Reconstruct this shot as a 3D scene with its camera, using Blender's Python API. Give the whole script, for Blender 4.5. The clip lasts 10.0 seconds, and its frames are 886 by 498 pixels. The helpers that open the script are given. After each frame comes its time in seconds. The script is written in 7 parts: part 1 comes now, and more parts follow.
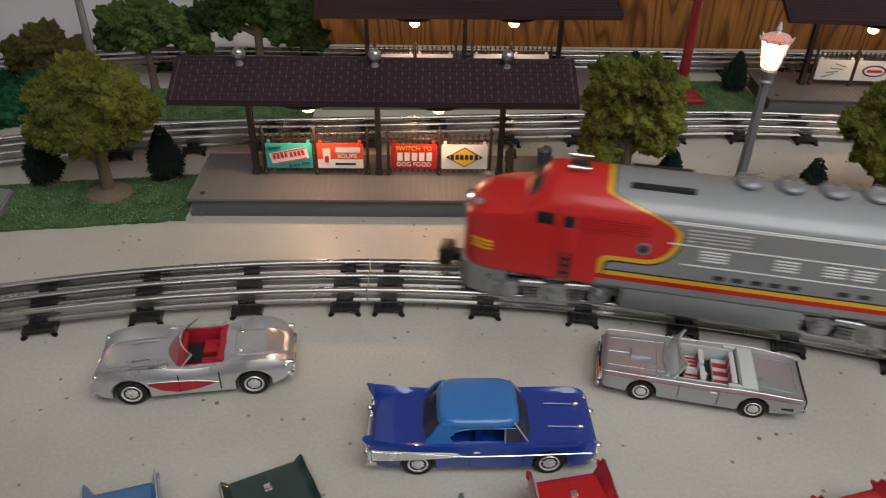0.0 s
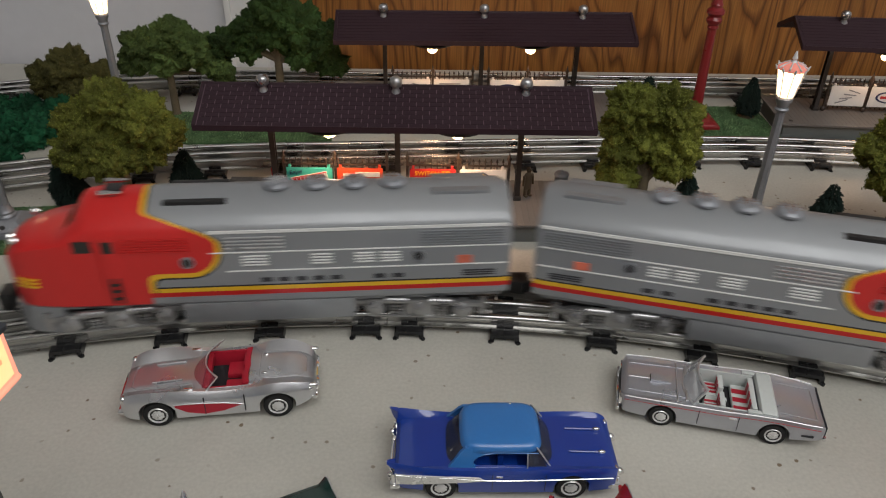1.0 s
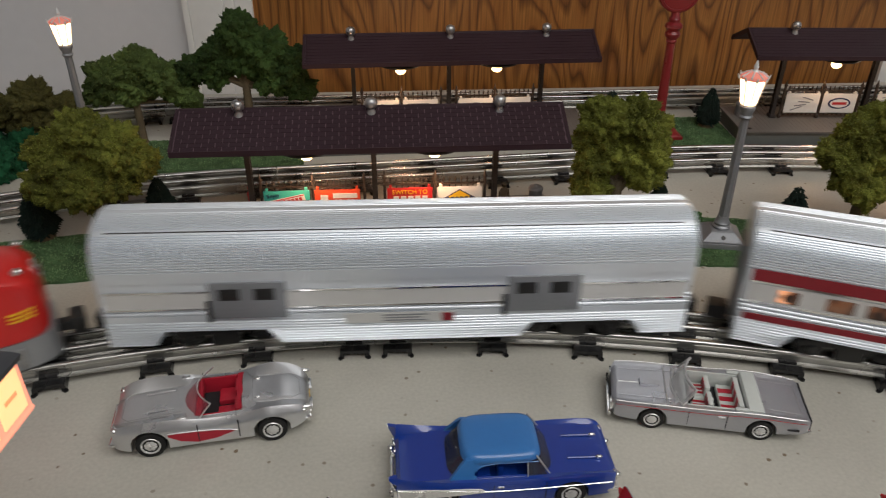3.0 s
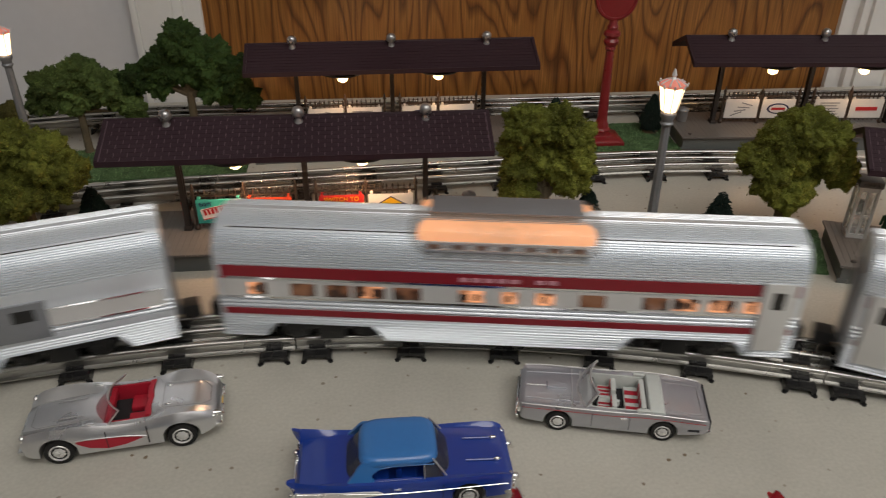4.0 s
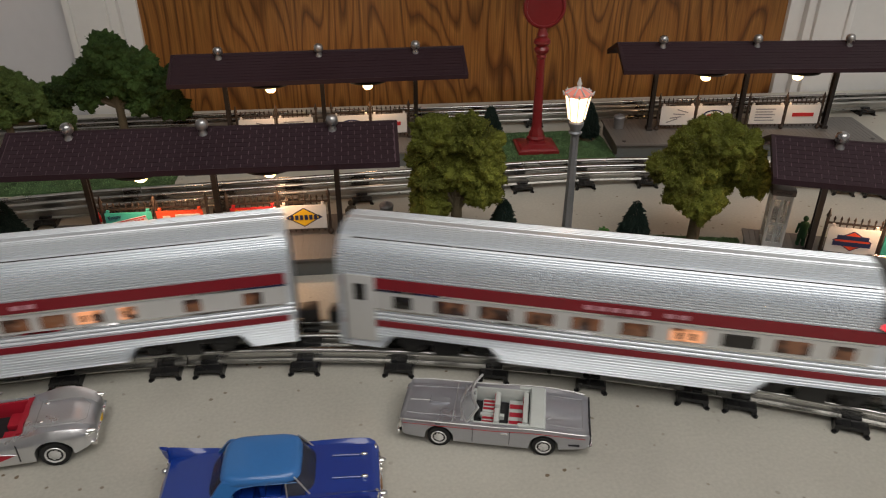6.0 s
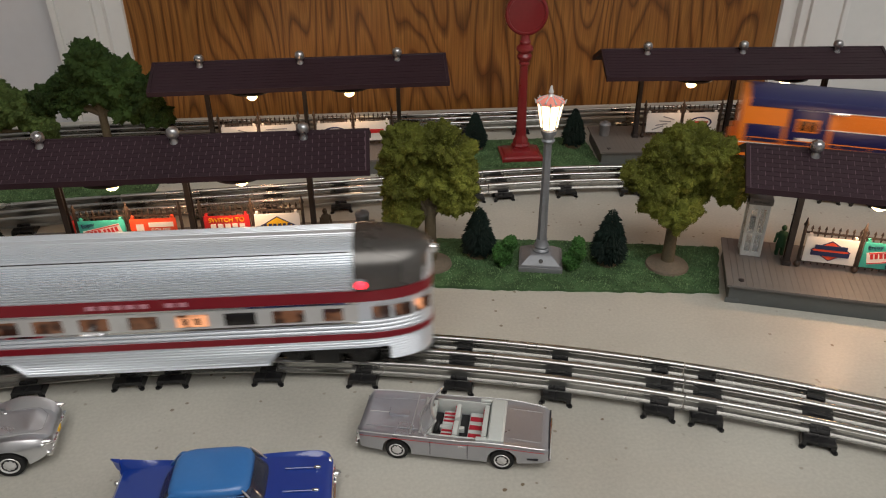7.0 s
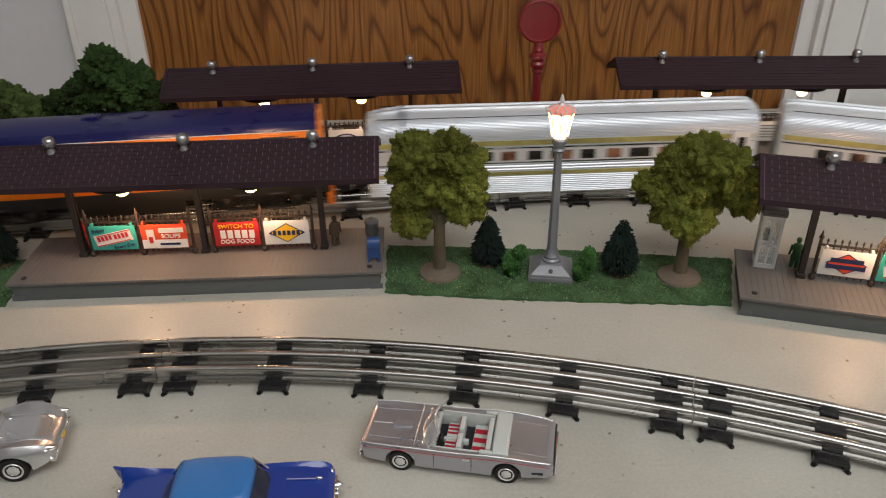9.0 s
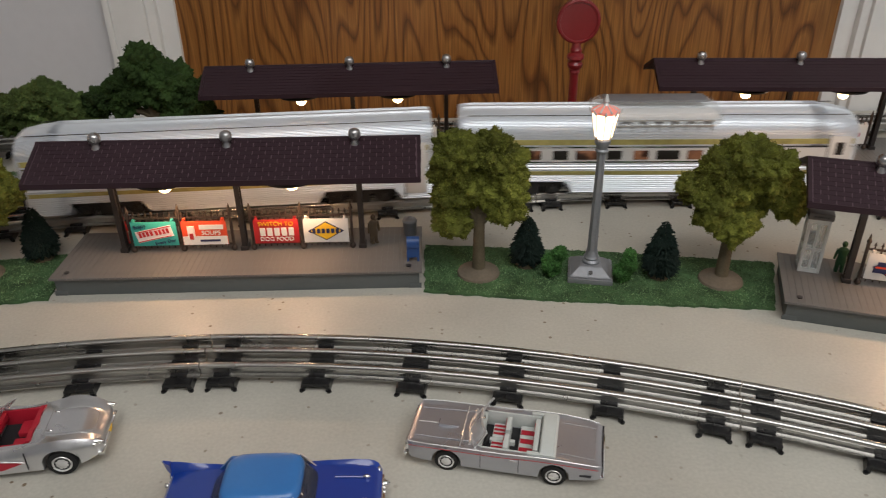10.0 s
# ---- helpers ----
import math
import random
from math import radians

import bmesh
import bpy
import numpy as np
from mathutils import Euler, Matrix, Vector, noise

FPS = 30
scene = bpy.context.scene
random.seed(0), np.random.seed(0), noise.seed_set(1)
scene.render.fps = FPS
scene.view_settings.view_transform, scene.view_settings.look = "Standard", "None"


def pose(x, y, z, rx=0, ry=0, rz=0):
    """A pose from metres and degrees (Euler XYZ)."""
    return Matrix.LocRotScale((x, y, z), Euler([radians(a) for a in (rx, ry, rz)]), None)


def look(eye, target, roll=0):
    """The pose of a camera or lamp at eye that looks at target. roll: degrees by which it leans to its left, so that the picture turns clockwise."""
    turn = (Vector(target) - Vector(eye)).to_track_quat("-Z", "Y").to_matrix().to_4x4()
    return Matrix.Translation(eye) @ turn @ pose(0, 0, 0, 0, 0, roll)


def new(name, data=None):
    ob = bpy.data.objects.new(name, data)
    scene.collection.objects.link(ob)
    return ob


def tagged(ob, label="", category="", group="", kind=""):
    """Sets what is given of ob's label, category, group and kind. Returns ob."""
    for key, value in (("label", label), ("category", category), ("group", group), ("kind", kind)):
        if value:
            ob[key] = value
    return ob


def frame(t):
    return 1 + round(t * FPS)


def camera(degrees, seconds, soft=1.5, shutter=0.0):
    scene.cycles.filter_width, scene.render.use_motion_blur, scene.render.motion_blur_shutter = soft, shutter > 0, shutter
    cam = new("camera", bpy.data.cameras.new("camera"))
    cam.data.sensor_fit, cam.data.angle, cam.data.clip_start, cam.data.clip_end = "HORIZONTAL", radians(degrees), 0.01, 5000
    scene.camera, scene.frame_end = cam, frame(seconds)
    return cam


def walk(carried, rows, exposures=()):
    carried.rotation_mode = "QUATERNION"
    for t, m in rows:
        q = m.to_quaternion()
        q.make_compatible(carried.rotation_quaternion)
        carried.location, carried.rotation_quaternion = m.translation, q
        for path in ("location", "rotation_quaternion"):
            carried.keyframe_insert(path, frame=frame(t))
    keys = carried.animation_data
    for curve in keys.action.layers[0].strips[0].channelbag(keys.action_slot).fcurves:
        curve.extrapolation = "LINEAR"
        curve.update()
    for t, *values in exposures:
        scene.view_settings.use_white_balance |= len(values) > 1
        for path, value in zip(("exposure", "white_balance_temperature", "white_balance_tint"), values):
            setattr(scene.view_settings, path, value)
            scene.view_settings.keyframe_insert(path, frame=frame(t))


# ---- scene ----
cam = camera(60.8, 10.0, soft=1.1, shutter=0.5)
PATH = [
    (0, (0.02, 0.028, 0.34), (0.067, 1.689, -0.772), 1.2),
    (0.5, (0.011, 0.03, 0.341), (0.038, 1.707, -0.747), 1.1),
    (1, (0.011, 0.024, 0.347), (0.036, 1.714, -0.723), 1.1),
    (1.5, (0.009, 0.019, 0.348), (0.062, 1.72, -0.702), 1.1),
    (2, (-0.025, 0.024, 0.349), (0.087, 1.732, -0.686), 1.5),
    (2.2, (-0.03, 0.027, 0.346), (0.082, 1.741, -0.678), 1.0),
    (3.3, (0.006, 0.014, 0.348), (0.141, 1.728, -0.673), 0.3),
    (3.5, (0.014, 0.012, 0.351), (0.163, 1.726, -0.669), 0.6),
    (4, (0.046, 0.007, 0.353), (0.202, 1.725, -0.658), 0.4),
    (4.5, (0.067, 0.004, 0.354), (0.23, 1.727, -0.65), 0.2),
    (5, (0.082, 0.005, 0.354), (0.246, 1.728, -0.647), 0.1),
    (5.5, (0.104, 0.005, 0.354), (0.268, 1.73, -0.645), -0.0),
    (6.8, (0.153, 0.012, 0.356), (0.285, 1.743, -0.637), -0.4),
    (7, (0.159, 0.011, 0.355), (0.285, 1.746, -0.632), -0.5),
    (7.5, (0.164, 0.009, 0.356), (0.278, 1.748, -0.626), -0.5),
    (8, (0.172, 0.008, 0.355), (0.276, 1.75, -0.622), -0.5),
    (8.5, (0.173, 0.011, 0.354), (0.266, 1.756, -0.619), -0.6),
    (9, (0.166, 0.016, 0.355), (0.249, 1.762, -0.619), -0.6),
    (9.5, (0.16, 0.017, 0.354), (0.224, 1.765, -0.617), -0.6),
    (10, (0.146, 0.018, 0.353), (0.185, 1.766, -0.617), -0.6),
]
walk(cam, [(t, look(eye, target, roll)) for t, eye, target, roll in PATH],
     exposures=[(0.0, 0.09, 6300, 10), (1.5, 0.10, 6320, 10), (2.2, 0.17, 6350, 10), (3.3, -0.04, 6580, 10), (4.4, -0.11, 6750, 10), (5.7, -0.11, 6720, 10), (6.8, 0.05, 6560, 10), (7.6, 0.13, 6480, 10), (10.0, 0.14, 6420, 10)])


# ---- world and light ----
world = bpy.data.worlds.new("room")
scene.world = world
world.use_nodes = True
world.node_tree.nodes["Background"].inputs[0].default_value = (0.5, 0.5, 0.52, 1)
world.node_tree.nodes["Background"].inputs[1].default_value = 0.03
scene.view_settings.exposure = 0.0


def lamp(name, kind, m, power, colour, size=0.01, size_y=None):
    data = bpy.data.lights.new(name, kind)
    data.energy, data.color = power, colour
    if kind == "AREA":
        data.shape, data.size, data.size_y = "RECTANGLE", size, size_y or size
    else:
        data.shadow_soft_size = size
    ob = new(name, data)
    ob.matrix_world = m
    return ob


WARM = (1.0, 0.58, 0.33)
lamp("ceiling_lamp", "AREA", pose(0.75, -0.80, 1.77), 29.0, (1.0, 0.985, 0.965), 2.2, 1.5)


# ---- materials ----
def nodes_of(name):
    m = bpy.data.materials.new(name)
    m.use_nodes = True
    return m, m.node_tree.nodes, m.node_tree.links, m.node_tree.nodes["Principled BSDF"]


def mat(name, col, rough=0.5, metal=0.0, var=0.18, scale=120.0, bump=0.0, bump_scale=None, coat=0.0, stretch=(1, 1, 1), glow=0.0, alpha=None, island=0.0):
    """Paint or stuff with a coarse and a fine unevenness, real size (scale per metre)."""
    m, n, l, p = nodes_of(name)
    tc = n.new("ShaderNodeTexCoord")
    mp = n.new("ShaderNodeMapping")
    mp.inputs["Scale"].default_value = stretch
    l.new(tc.outputs["Object"], mp.inputs[0])
    big, fine = n.new("ShaderNodeTexNoise"), n.new("ShaderNodeTexNoise")
    big.inputs["Scale"].default_value, fine.inputs["Scale"].default_value = scale * 0.2, scale * 3
    big.inputs["Detail"].default_value = 4
    for t in (big, fine):
        l.new(mp.outputs[0], t.inputs["Vector"])
    add = n.new("ShaderNodeMath")
    add.operation = "MULTIPLY_ADD"
    l.new(fine.outputs[0], add.inputs[0])
    add.inputs[1].default_value = 0.5
    l.new(big.outputs[0], add.inputs[2])
    ramp = n.new("ShaderNodeMapRange")
    ramp.inputs[1].default_value, ramp.inputs[2].default_value = 0.45, 1.05
    ramp.inputs[3].default_value, ramp.inputs[4].default_value = 1 - var, 1 + var
    l.new(add.outputs[0], ramp.inputs[0])
    mul = n.new("ShaderNodeVectorMath")
    mul.operation = "SCALE"
    mul.inputs[0].default_value = col[:3]
    l.new(ramp.outputs[0], mul.inputs["Scale"])
    if island:
        geo, ir, m2 = n.new("ShaderNodeNewGeometry"), n.new("ShaderNodeMapRange"), n.new("ShaderNodeVectorMath")
        m2.operation = "SCALE"
        ir.inputs[3].default_value, ir.inputs[4].default_value = 1 - island, 1 + island * 0.8
        l.new(geo.outputs["Random Per Island"], ir.inputs[0])
        l.new(mul.outputs[0], m2.inputs[0])
        l.new(ir.outputs[0], m2.inputs["Scale"])
        mul = m2
    l.new(mul.outputs[0], p.inputs["Base Color"])
    rr = n.new("ShaderNodeMapRange")
    rr.inputs[1].default_value, rr.inputs[2].default_value = 0.3, 0.7
    rr.inputs[3].default_value, rr.inputs[4].default_value = max(0.02, rough * 0.8), min(1, rough * 1.2)
    l.new(big.outputs[0], rr.inputs[0])
    l.new(rr.outputs[0], p.inputs["Roughness"])
    p.inputs["Metallic"].default_value = metal
    if rough >= 0.55:
        p.inputs["Specular IOR Level"].default_value = 0.15 if rough >= 0.8 else 0.3
    p.inputs["Coat Weight"].default_value = coat
    p.inputs["Coat Roughness"].default_value = 0.06
    if bump:
        b, bn = n.new("ShaderNodeBump"), n.new("ShaderNodeTexNoise")
        bn.inputs["Scale"].default_value, bn.inputs["Detail"].default_value = bump_scale or scale * 6, 3
        l.new(mp.outputs[0], bn.inputs["Vector"])
        l.new(bn.outputs[0], b.inputs["Height"])
        b.inputs["Strength"].default_value, b.inputs["Distance"].default_value = bump, 0.001
        l.new(b.outputs[0], p.inputs["Normal"])
    if glow:
        p.inputs["Emission Color"].default_value = (*col[:3], 1)
        p.inputs["Emission Strength"].default_value = glow
    if alpha is not None:
        p.inputs["Alpha"].default_value = alpha
    return m


def glass_mat(name, col, rough=0.03, alpha=0.3):
    m, n, l, p = nodes_of(name)
    p.inputs["Base Color"].default_value = (*col, 1)
    p.inputs["Roughness"].default_value = rough
    p.inputs["Alpha"].default_value = alpha
    p.inputs["IOR"].default_value = 1.5
    return m


def table_mat():
    """Painted beige board with a mottled tint, brown specks and scuffs."""
    m, n, l, p = nodes_of("painted_board")
    tc = n.new("ShaderNodeTexCoord")

    def noise_of(scale, detail=3):
        t = n.new("ShaderNodeTexNoise")
        t.inputs["Scale"].default_value, t.inputs["Detail"].default_value = scale, detail
        l.new(tc.outputs["Object"], t.inputs["Vector"])
        return t

    def ramp_of(src, stops):
        r = n.new("ShaderNodeValToRGB")
        e = r.color_ramp.elements
        e[0].position, e[0].color = stops[0]
        e[1].position, e[1].color = stops[1]
        l.new(src, r.inputs[0])
        return r

    base = ramp_of(noise_of(9, 5).outputs[0], [(0.35, (0.425, 0.412, 0.366, 1)), (0.65, (0.505, 0.490, 0.436, 1))])
    fine = ramp_of(noise_of(420, 2).outputs[0], [(0.3, (0.93, 0.93, 0.93, 1)), (0.7, (1.05, 1.05, 1.05, 1))])
    mix = n.new("ShaderNodeMix")
    mix.data_type, mix.blend_type = "RGBA", "MULTIPLY"
    mix.inputs[0].default_value = 1
    l.new(base.outputs[0], mix.inputs[6])
    l.new(fine.outputs[0], mix.inputs[7])
    vor = n.new("ShaderNodeTexVoronoi")
    vor.inputs["Scale"].default_value = 95
    l.new(tc.outputs["Object"], vor.inputs["Vector"])
    warp = noise_of(300, 3)
    spot = n.new("ShaderNodeMath")
    spot.operation = "MULTIPLY_ADD"
    l.new(warp.outputs[0], spot.inputs[0])
    spot.inputs[1].default_value = 0.22
    l.new(vor.outputs["Distance"], spot.inputs[2])
    near = ramp_of(spot.outputs[0], [(0.20, (1, 1, 1, 1)), (0.26, (0, 0, 0, 1))])
    pick = n.new("ShaderNodeSeparateColor")
    l.new(vor.outputs["Color"], pick.inputs[0])
    some = ramp_of(pick.outputs[0], [(0.55, (0, 0, 0, 1)), (0.75, (1, 1, 1, 1))])
    patch = ramp_of(noise_of(7, 2).outputs[0], [(0.38, (0.25, 0.25, 0.25, 1)), (0.55, (1, 1, 1, 1))])
    a, b = n.new("ShaderNodeMath"), n.new("ShaderNodeMath")
    a.operation = b.operation = "MULTIPLY"
    l.new(near.outputs[0], a.inputs[0])
    l.new(some.outputs[0], a.inputs[1])
    l.new(a.outputs[0], b.inputs[0])
    l.new(patch.outputs[0], b.inputs[1])
    out = n.new("ShaderNodeMix")
    out.data_type = "RGBA"
    l.new(b.outputs[0], out.inputs[0])
    l.new(mix.outputs[2], out.inputs[6])
    out.inputs[7].default_value = (0.16, 0.115, 0.07, 1)
    l.new(out.outputs[2], p.inputs["Base Color"])
    p.inputs["Roughness"].default_value = 0.42
    bp = n.new("ShaderNodeBump")
    bp.inputs["Strength"].default_value, bp.inputs["Distance"].default_value = 0.12, 0.001
    l.new(noise_of(160, 4).outputs[0], bp.inputs["Height"])
    l.new(bp.outputs[0], p.inputs["Normal"])
    return m


def oak_mat():
    """Oak veneer: upright grain with arches."""
    m, n, l, p = nodes_of("oak_veneer")
    tc, mp = n.new("ShaderNodeTexCoord"), n.new("ShaderNodeMapping")
    mp.inputs["Scale"].default_value = (1, 1, 0.16)
    l.new(tc.outputs["Object"], mp.inputs[0])
    ns = n.new("ShaderNodeTexNoise")
    ns.inputs["Scale"].default_value, ns.inputs["Detail"].default_value = 9, 2
    l.new(mp.outputs[0], ns.inputs["Vector"])
    rings = n.new("ShaderNodeMath")
    rings.operation = "MULTIPLY"
    rings.inputs[1].default_value = 24
    l.new(ns.outputs[0], rings.inputs[0])
    fr = n.new("ShaderNodeMath")
    fr.operation = "FRACT"
    l.new(rings.outputs[0], fr.inputs[0])
    ramp = n.new("ShaderNodeValToRGB")
    e = ramp.color_ramp.elements
    e[0].position, e[0].color = 0.0, (0.10, 0.034, 0.008, 1)
    e[1].position, e[1].color = 0.32, (0.31, 0.135, 0.034, 1)
    x = e.new(0.85)
    x.color = (0.27, 0.11, 0.026, 1)
    x = e.new(1.0)
    x.color = (0.13, 0.045, 0.010, 1)
    l.new(fr.outputs[0], ramp.inputs[0])
    mp2 = n.new("ShaderNodeMapping")
    mp2.inputs["Scale"].default_value = (1, 1, 0.03)
    l.new(tc.outputs["Object"], mp2.inputs[0])
    pore = n.new("ShaderNodeTexNoise")
    pore.inputs["Scale"].default_value, pore.inputs["Detail"].default_value = 420, 3
    l.new(mp2.outputs[0], pore.inputs["Vector"])
    pr = n.new("ShaderNodeMapRange")
    pr.inputs[1].default_value, pr.inputs[2].default_value, pr.inputs[3].default_value, pr.inputs[4].default_value = 0.3, 0.7, 0.62, 1.22
    l.new(pore.outputs[0], pr.inputs[0])
    sc = n.new("ShaderNodeVectorMath")
    sc.operation = "SCALE"
    l.new(ramp.outputs[0], sc.inputs[0])
    l.new(pr.outputs[0], sc.inputs["Scale"])
    l.new(sc.outputs[0], p.inputs["Base Color"])
    p.inputs["Roughness"].default_value = 0.38
    bp = n.new("ShaderNodeBump")
    bp.inputs["Strength"].default_value, bp.inputs["Distance"].default_value = 0.15, 0.0005
    l.new(pore.outputs[0], bp.inputs["Height"])
    l.new(bp.outputs[0], p.inputs["Normal"])
    return m


BOARD, OAK = table_mat(), oak_mat()
WALL = mat("grey_white_wall_paint", (0.64, 0.64, 0.665), 0.6, var=0.05, scale=20, bump=0.1, bump_scale=300)
TRIM = mat("white_trim_paint", (0.74, 0.74, 0.73), 0.4, var=0.04, scale=30)
CEILING = mat("ceiling_paint", (0.75, 0.74, 0.72), 0.8, var=0.04, scale=10)
FLOORING = mat("dark_carpet", (0.12, 0.11, 0.10), 0.95, var=0.25, scale=200)
RAIL = mat("tinplate_rail", (0.43, 0.425, 0.41), 0.27, 1.0, var=0.12, scale=60, stretch=(1, 1, 1))
TIE = mat("black_tie_steel", (0.014, 0.014, 0.015), 0.26, 0.2, var=0.3, scale=150)
GRASS = mat("grass_mat", (0.062, 0.120, 0.052), 0.95, var=0.6, scale=260, bump=1.0, bump_scale=900)
GRASS_TIP = mat("grass_fibre_tips", (0.15, 0.24, 0.115), 0.95, var=0.6, island=0.6, scale=300)
DECK = mat("grey_plastic_deck", (0.125, 0.12, 0.115), 0.40, var=0.14, scale=60)
DECK_EDGE = mat("grey_plastic_skirt", (0.095, 0.105, 0.105), 0.5, var=0.1, scale=60)
ROOF = mat("plum_roof_plastic", (0.029, 0.0135, 0.0195), 0.6, var=0.15, scale=60)
ROOF_LINE = mat("pale_plum_joint", (0.13, 0.085, 0.105), 0.6, var=0.15, scale=60)
BLACK = mat("black_plastic", (0.018, 0.016, 0.016), 0.42, var=0.2, scale=120)
IRON = mat("brown_black_fence", (0.035, 0.024, 0.018), 0.5, var=0.25, scale=150)
SATIN = mat("satin_bright_trim", (0.62, 0.62, 0.62), 0.32, 0.7, var=0.1, scale=90)
CHROME = mat("chrome", (0.82, 0.82, 0.82), 0.1, 1.0, var=0.05, scale=90)
STEEL_GREY = mat("silver_grey_casting", (0.25, 0.26, 0.28), 0.45, 0.4, var=0.12, scale=120)
BULB = mat("lit_bulb", (1.0, 0.74, 0.36), 0.4, glow=6.0, var=0.02)
LANTERN = mat("lit_lantern_glass", (1.0, 0.66, 0.36), 0.3, glow=5.0, var=0.04)
# the crown's emission stands for lantern light passing through it
LANTERN_TOP = mat("lit_lantern_crown_red", (0.66, 0.22, 0.17), 0.4, glow=0.45, var=0.1)
BARK = mat("model_bark", (0.115, 0.095, 0.062), 0.85, var=0.3, scale=250, bump=0.6)
DISC = mat("tree_foot_plastic", (0.15, 0.125, 0.095), 0.8, var=0.25, scale=150, bump=0.4)
LEAF = mat("olive_foliage", (0.128, 0.142, 0.026), 0.9, var=0.55, island=0.5, scale=300, bump=0.6, bump_scale=700)
LEAF_DARK = mat("dark_green_foliage", (0.038, 0.072, 0.020), 0.9, var=0.55, island=0.5, scale=300, bump=0.6, bump_scale=700)
LEAF_MID = mat("mid_green_foliage", (0.075, 0.115, 0.034), 0.9, var=0.5, island=0.5, scale=300, bump=0.6, bump_scale=700)
LEAF_BROWN = mat("brown_olive_foliage", (0.085, 0.082, 0.026), 0.9, var=0.5, island=0.5, scale=300, bump=0.6)
LEAF_BUSH = mat("bright_bush_foliage", (0.065, 0.17, 0.045), 0.9, var=0.5, island=0.5, scale=300, bump=0.6)
LEAF_MAT = mat("green_lichen", (0.010, 0.058, 0.026), 0.9, var=0.6, island=0.5, scale=200, bump=0.8)
NEEDLE = mat("dark_fir_needles", (0.011, 0.021, 0.017), 0.85, var=0.5, scale=300)
RED_POST = mat("dark_red_enamel", (0.19, 0.012, 0.016), 0.32, var=0.12, scale=80, coat=0.3)
WHITE = mat("white_print", (0.74, 0.74, 0.72), 0.5, var=0.06)
TEAL = mat("teal_print", (0.05, 0.42, 0.36), 0.5, var=0.08)
ORANGE_RED = mat("orange_red_print", (0.72, 0.075, 0.025), 0.5, var=0.08)
SIGN_RED = mat("red_print", (0.46, 0.018, 0.022), 0.5, var=0.08)
YELLOW = mat("yellow_print", (0.82, 0.50, 0.02), 0.5, var=0.06)
NAVY = mat("navy_print", (0.012, 0.02, 0.08), 0.5, var=0.1)
POST_BLUE = mat("postbox_blue", (0.018, 0.06, 0.20), 0.4, var=0.12)
COAT_BROWN = mat("figure_brown", (0.09, 0.065, 0.04), 0.6, var=0.25)
COAT_GREEN = mat("figure_green", (0.02, 0.075, 0.035), 0.6, var=0.2)
BOOTH = mat("booth_grey_plastic", (0.66, 0.68, 0.68), 0.35, 0.2, var=0.1)
PANE = glass_mat("clear_pane", (0.75, 0.8, 0.8), 0.03, 0.28)


# ---- mesh helpers ----
def part(name, bm, material, parent=None, label="", m=None, smooth=38):
    me = bpy.data.meshes.new(name)
    bmesh.ops.recalc_face_normals(bm, faces=bm.faces)
    bm.to_mesh(me)
    bm.free()
    return hang(name, me, material, parent, label, m, smooth)


def hang(name, me, material, parent=None, label="", m=None, smooth=38):
    if material and not me.materials:
        me.materials.append(material)
    if smooth:
        me.shade_smooth()
        me.set_sharp_from_angle(angle=radians(smooth))
    ob = new(name, me)
    if parent:
        ob.parent = parent
    if m is not None:
        ob.matrix_basis = m
    if label:
        tagged(ob, label)
    return ob


def thing(name, m, label, category, group="", kind=""):
    ob = new(name)
    ob.empty_display_size = 0.01
    ob.matrix_basis = m
    return tagged(ob, label, category, group, kind)


def bm_new():
    return bmesh.new()


def box(bm, x0, x1, y0, y1, z0, z1, bevel=0.0, m=None):
    r = bmesh.ops.create_cube(bm, size=1)
    vs = r["verts"]
    for v in vs:
        v.co = Vector(((x0 + x1) / 2 + v.co.x * (x1 - x0), (y0 + y1) / 2 + v.co.y * (y1 - y0), (z0 + z1) / 2 + v.co.z * (z1 - z0)))
    if m is not None:
        bmesh.ops.transform(bm, matrix=m, verts=vs)
    if bevel:
        es = list({e for v in vs for e in v.link_edges})
        bmesh.ops.bevel(bm, geom=es, offset=bevel, segments=2, affect="EDGES", profile=0.6)
    return bm


def tube(bm, p0, p1, r0, r1=None, n=10, cap=True):
    p0, p1 = Vector(p0), Vector(p1)
    d = p1 - p0
    m = Matrix.Translation((p0 + p1) / 2) @ d.to_track_quat("Z", "Y").to_matrix().to_4x4()
    bmesh.ops.create_cone(bm, cap_ends=cap, segments=n, radius1=r0, radius2=r0 if r1 is None else r1, depth=d.length, matrix=m)
    return bm


def lathe(bm, profile, n=20, m=None, a0=0.0):
    rings = []
    for r, z in profile:
        ring = []
        for i in range(n):
            a = a0 + 2 * math.pi * i / n
            co = Vector((r * math.cos(a), r * math.sin(a), z))
            ring.append(bm.verts.new(m @ co if m is not None else co))
        rings.append(ring)
    for a, b in zip(rings, rings[1:]):
        for i in range(n):
            bm.faces.new((a[i], a[(i + 1) % n], b[(i + 1) % n], b[i]))
    bm.faces.new(rings[0][::-1])
    bm.faces.new(rings[-1])
    return bm


def loft(bm, rings, closed=True, caps=True):
    """Skin rings of equally many points."""
    vs = [[bm.verts.new(p) for p in r] for r in rings]
    k = len(vs[0])
    for a, b in zip(vs, vs[1:]):
        for i in range(k if closed else k - 1):
            bm.faces.new((a[i], a[(i + 1) % k], b[(i + 1) % k], b[i]))
    if caps:
        bm.faces.new(vs[0][::-1])
        bm.faces.new(vs[-1])
    return bm


